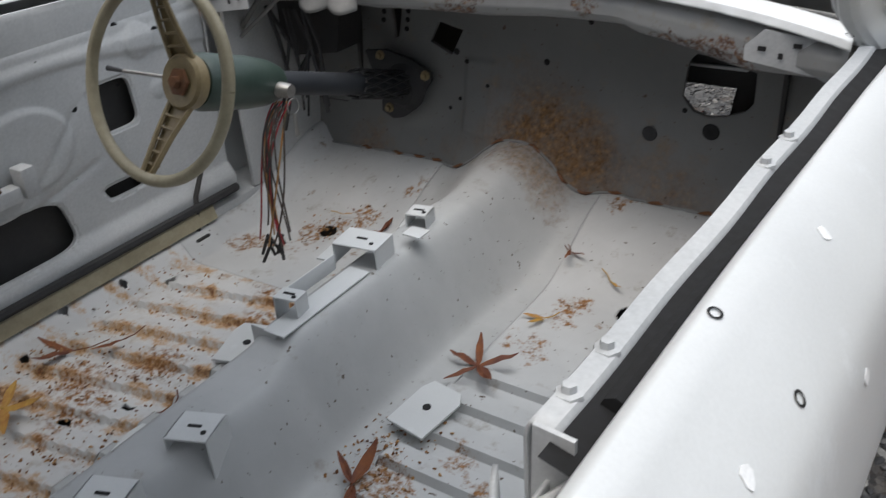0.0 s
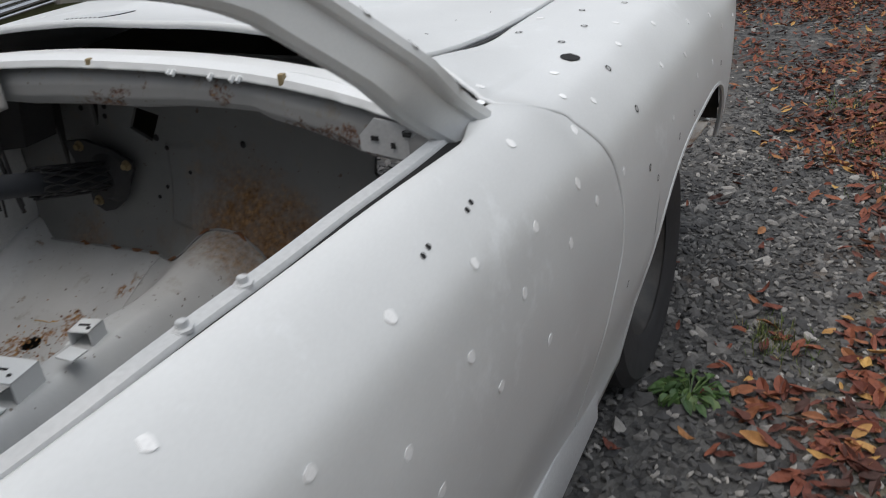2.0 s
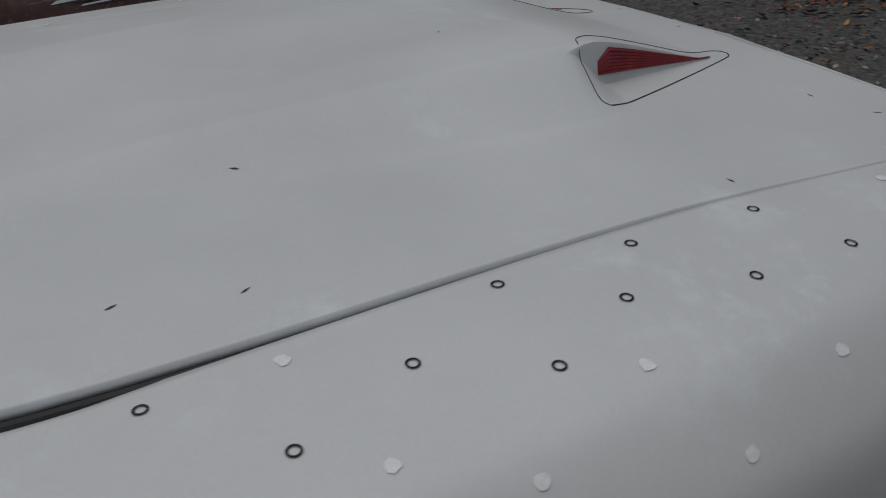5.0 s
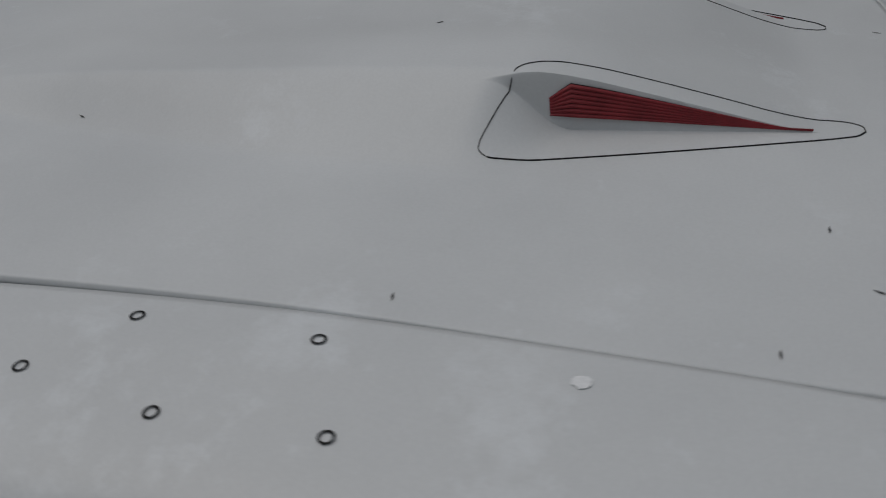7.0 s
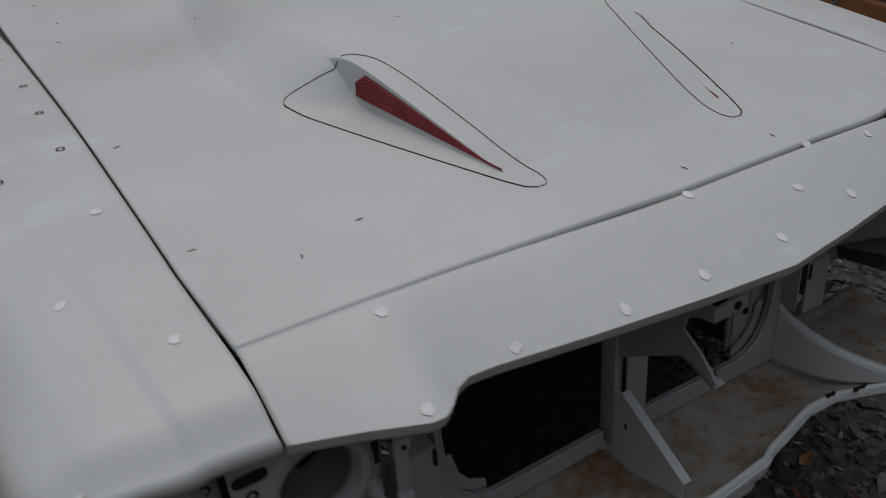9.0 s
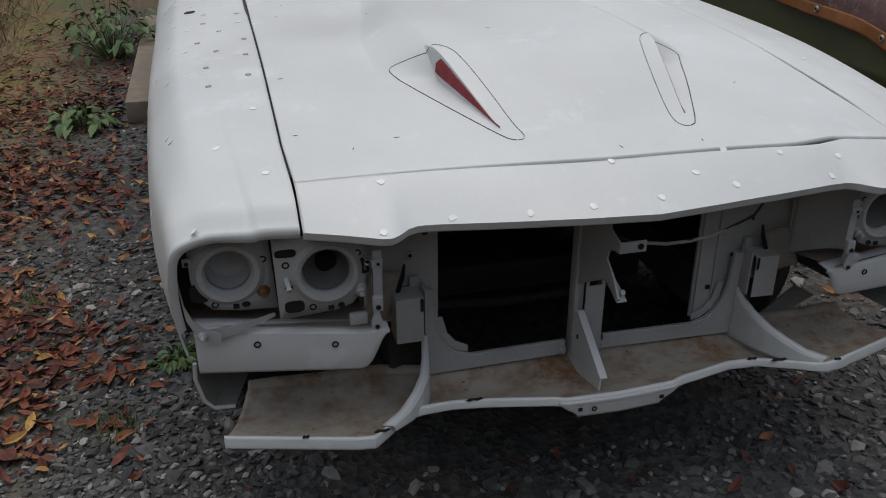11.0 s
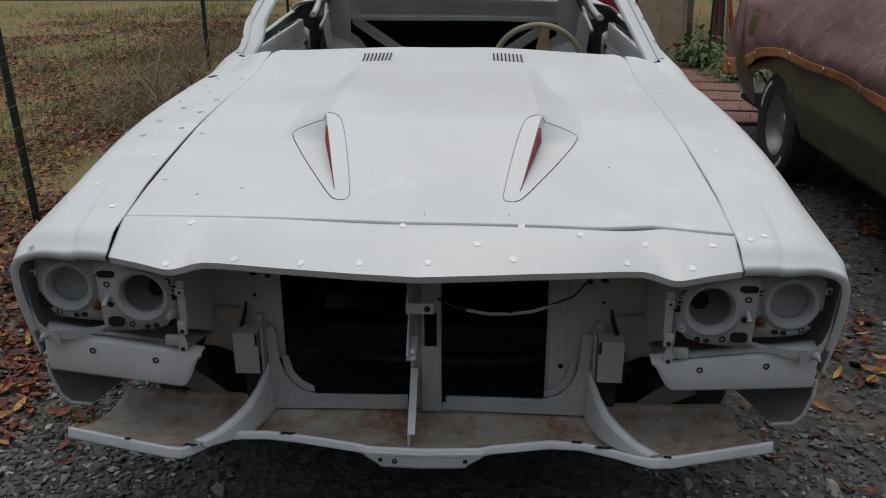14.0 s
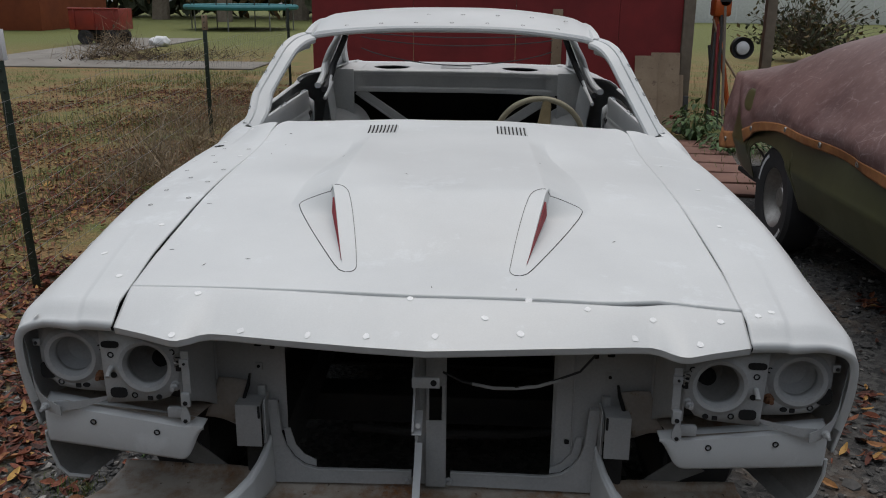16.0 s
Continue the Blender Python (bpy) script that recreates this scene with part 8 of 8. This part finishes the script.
def green_side(u, v):
    """Flank of the green car: a crease half way down, tucked under below it, drawn in at the tail."""
    y = -0.06 + 5.16 * u
    tail = smooth(4.2, 5.1, y)
    top, low = 0.93 - 0.03 * tail, 0.36 + 0.14 * smooth(4.0, 5.0, y)
    for axle in G_AXLES:
        d = abs(y - axle) / 0.43
        if d < 1:
            low = max(low, 0.30 + 0.36 * (1 - d ** 3) ** (1 / 3))
    z = top + (low - top) * v
    x = along([(0.30, 1.975), (0.36, 1.945), (0.50, 1.895), (0.57, 1.872), (0.59, 1.866), (0.61, 1.872), (0.70, 1.885), (0.82, 1.90), (0.90, 1.935), (0.95, 1.98)], z)
    return (x + 0.20 * tail ** 1.6, y, z)


thick(add("near_side", grid(green_side, 160, 40), M_GREEN), 0.005)
thick(add("deck", grid(lambda u, v: (1.96 + 1.78 * v + 0.20 * smooth(4.2, 5.1, -0.06 + 5.16 * u) * (1 - 2 * v), -0.06 + 5.16 * u, 0.925 + 0.05 * math.sin(math.pi * v)), 40, 12), M_GREEN), 0.005)
add("far_side", box((3.76, -0.05, 0.30), (3.79, 4.9, 0.92), 0.01), M_GREEN)
add("front_panel", box((1.97, -0.075, 0.34), (3.75, -0.055, 0.92), 0.005), M_GREEN)
add("fender_end", box((1.93, -0.15, 0.50), (2.06, -0.065, 0.93), 0.012), M_DARK, "dark grey fender end cap")
add("end_screw", lathe([(0, 0.006), (0.006, 0.006), (0.007, 0)], 10, pose(1.93, -0.10, 0.765, 0, -90, 0)), M_CHROME)
add("tail_panel", box((2.14, 5.07, 0.48), (3.56, 5.09, 0.9), 0.005), M_GREEN)
add("tail_valance", grid(lambda u, v: (2.06 + 0.10 * v + 0.10 * u, 4.35 + 0.72 * u, 0.50 - (0.10 + 0.08 * (1 - u)) * v), 12, 6), M_DARK)
add("underside", box((2.08, 0.0, 0.25), (3.72, 4.95, 0.29), 0.01), M_DARK)
add("wheel_well", box((2.20, 3.2, 0.29), (2.24, 4.12, 0.80), 0.01), M_DARK)
for z, r in ((0.835, 0.008), (0.813, 0.013), (0.790, 0.007)):
    add("trim_strip", tube([(1.888, -0.05, z + 0.012), (1.886, 0.3, z + 0.004), (1.882, 0.9, z - 0.012), (1.878, 1.5, z - 0.025)], r, 8), M_CHROME)
add("bumper", box((1.98, -0.22, 0.42), (3.75, -0.12, 0.54), 0.03), M_CHROME)
for y in G_AXLES:
    M_ = pose(2.02, y, 0.335, 0, -90, 0)
    add("tyre", lathe([(0.185, -0.09), (0.21, -0.10), (0.30, -0.105), (0.325, -0.085), (0.335, 0.0), (0.325, 0.085), (0.30, 0.105), (0.21, 0.10), (0.185, 0.09)], 44, M_), M_BLACK)
    add("rim", lathe([(0.0, 0.05), (0.06, 0.05), (0.08, 0.03), (0.12, 0.015), (0.16, 0.04), (0.185, 0.085), (0.195, 0.09), (0.18, 0.05), (0.17, -0.08)], 36, M_), M_STEEL)
    for k in range(11):
        a = 0.5 + 0.15 * k if k < 6 else 3.4 + 0.16 * (k - 6)
        add("tyre_lettering_bar", box((-0.011, -0.019, -0.001), (0.011, 0.019, 0.001), 0, M_ @ pose(0.265 * math.cos(a), 0.265 * math.sin(a), 0.1045, 0, 0, math.degrees(a))), M_WHITE, smooth_faces=False)

# tarpaulin: high over the cabin, drawn in towards the tail
T_TOP = refine([(0.58, 0.955), (1.0, 1.0), (1.6, 1.18), (2.2, 1.37), (3.0, 1.435), (3.5, 1.405), (3.9, 1.345), (4.3, 1.235), (4.67, 1.13), (5.0, 1.045), (5.25, 0.985), (5.32, 0.93)], 3)
T_HEM = refine([(0.58, 0.52), (1.1, 0.60), (1.7, 0.735), (2.2, 0.76), (2.75, 0.785), (3.3, 0.775), (3.55, 0.765), (3.87, 0.71), (4.3, 0.55), (4.8, 0.45), (5.32, 0.41)], 3)


def tarp_at(u, v):
    y = 0.58 + 4.74 * u
    top, hem = along(T_TOP, y), along(T_HEM, y)
    half = along([(0.58, 0.99), (3.9, 0.99), (4.6, 0.95), (5.0, 0.88), (5.25, 0.80), (5.32, 0.70)], y)
    s = -1 + 2 * v
    a = abs(s)
    sh = min(0.97, top - 0.01)
    if a < 0.62:
        t = a / 0.62
        x, z = half * 0.94 * t, top - (top - sh) * t ** 2.6
    else:
        t = (a - 0.62) / 0.38
        x, z = half * (0.94 + 0.075 * math.sin(math.pi * 0.5 * min(1, t * 1.6))), sh + (hem - sh) * t
    fold = 0.010 * math.sin(y * 7 + 4 * a + 2.5 * z) + 0.012 * noise.noise(Vector((y * 3, s * 3, 0.3))) + 0.022 * noise.noise(Vector((y * 1.1 + z * 2.5, s * 2, 4.0)))
    gather = smooth(3.7, 4.9, y)
    fold += gather * (0.020 * math.sin(15 * z - 11 * y) + 0.010 * math.sin(31 * z - 17 * y + 1.0))
    fold += 0.006 * noise.noise(Vector((y * 9, z * 9, s * 4)))
    return (2.865 + (x + fold * (0.25 + a)) * (1 if s > 0 else -1), y, z + 0.6 * fold * (1 - a))


tarp = part("tarpaulin", grid(tarp_at, 260, 150), M_TARP)
thick(tarp, 0.003)
tagged(tarp, "brown woven tarpaulin with orange hem over the green car", "tarpaulin")
M_HEM = varied("orange_hem", (0.30, 0.12, 0.03), (0.24, 0.09, 0.03), 20, 0.7, 150, 0.2)
hem = part("hem", grid(lambda u, v: tuple(Vector(tarp_at(u, 0.0 + 0.048 * v)) + Vector((-0.007, 0, -0.002))), 260, 6), M_HEM, tarp, "orange reinforced hem")
thick(hem, 0.002, 1.0)
hem = part("hem", grid(lambda u, v: tuple(Vector(tarp_at(0.011 * u, 0.048 + 0.9 * v)) + Vector((-0.006 if v < 0.5 else 0.006, -0.004, 0.004))), 3, 120), M_HEM, tarp, "orange reinforced hem")
thick(hem, 0.002, 1.0)
for y in (0.75, 1.15, 1.55, 1.98, 2.36, 2.80, 3.38, 3.95, 4.6):
    p = Vector(tarp_at((y - 0.58) / 4.74, 0.026)) + Vector((-0.010, 0, 0.0))
    part("grommet", lathe([(0.006, 0.005), (0.011, 0.006), (0.016, 0.002), (0.017, -0.002)], 16, pose(p.x, p.y, p.z, 0, -90, 0)), M_STEEL, tarp)


# unseen tree belts, added behind and beside the camera to block horizon light
def belt_spot(rg):
    k = rg.randint(4)
    z = rg.uniform(0.3, 8)
    if k < 2:
        return (rg.uniform(-30, 30), -19 + rg.normal() * 1.5, z)
    if k == 2:
        return (-24 + rg.normal() * 1.5, rg.uniform(-18, 22), z)
    return (20 + rg.normal() * 1.5, rg.uniform(-18, 30), z)


scatter("light_blocking_belt", leaf_shapes(14), 6500, belt_spot, lambda g: g.uniform(1.4, 3.2), M_HEDGE, 41, "dense belt of unseen trees added to block low light", "trees", 1.3)


# rust crumbs swept into heaps on the car floor
def crumb_spot(rg):
    x, y, r = ((-0.24, 2.44, 0.10), (-0.20, 2.32, 0.07), (0.50, 2.50, 0.13), (0.36, 2.40, 0.08), (0.45, 1.72, 0.07), (0.58, 2.2, 0.16), (0.62, 2.45, 0.12), (0.30, 2.65, 0.1))[rg.randint(8)]
    x, y = x + rg.normal() * r * 0.7, y + rg.normal() * r * 0.7
    return (x, y, floor_pan_z(x, y) + 0.002)


scatter("rust_crumbs", stone_shapes(21), 1000, crumb_spot, lambda g: g.uniform(0.0012, 0.0042), M_CRUMB, 31, "brown rust crumbs lying on the car floor", "crumbs", 0.5)
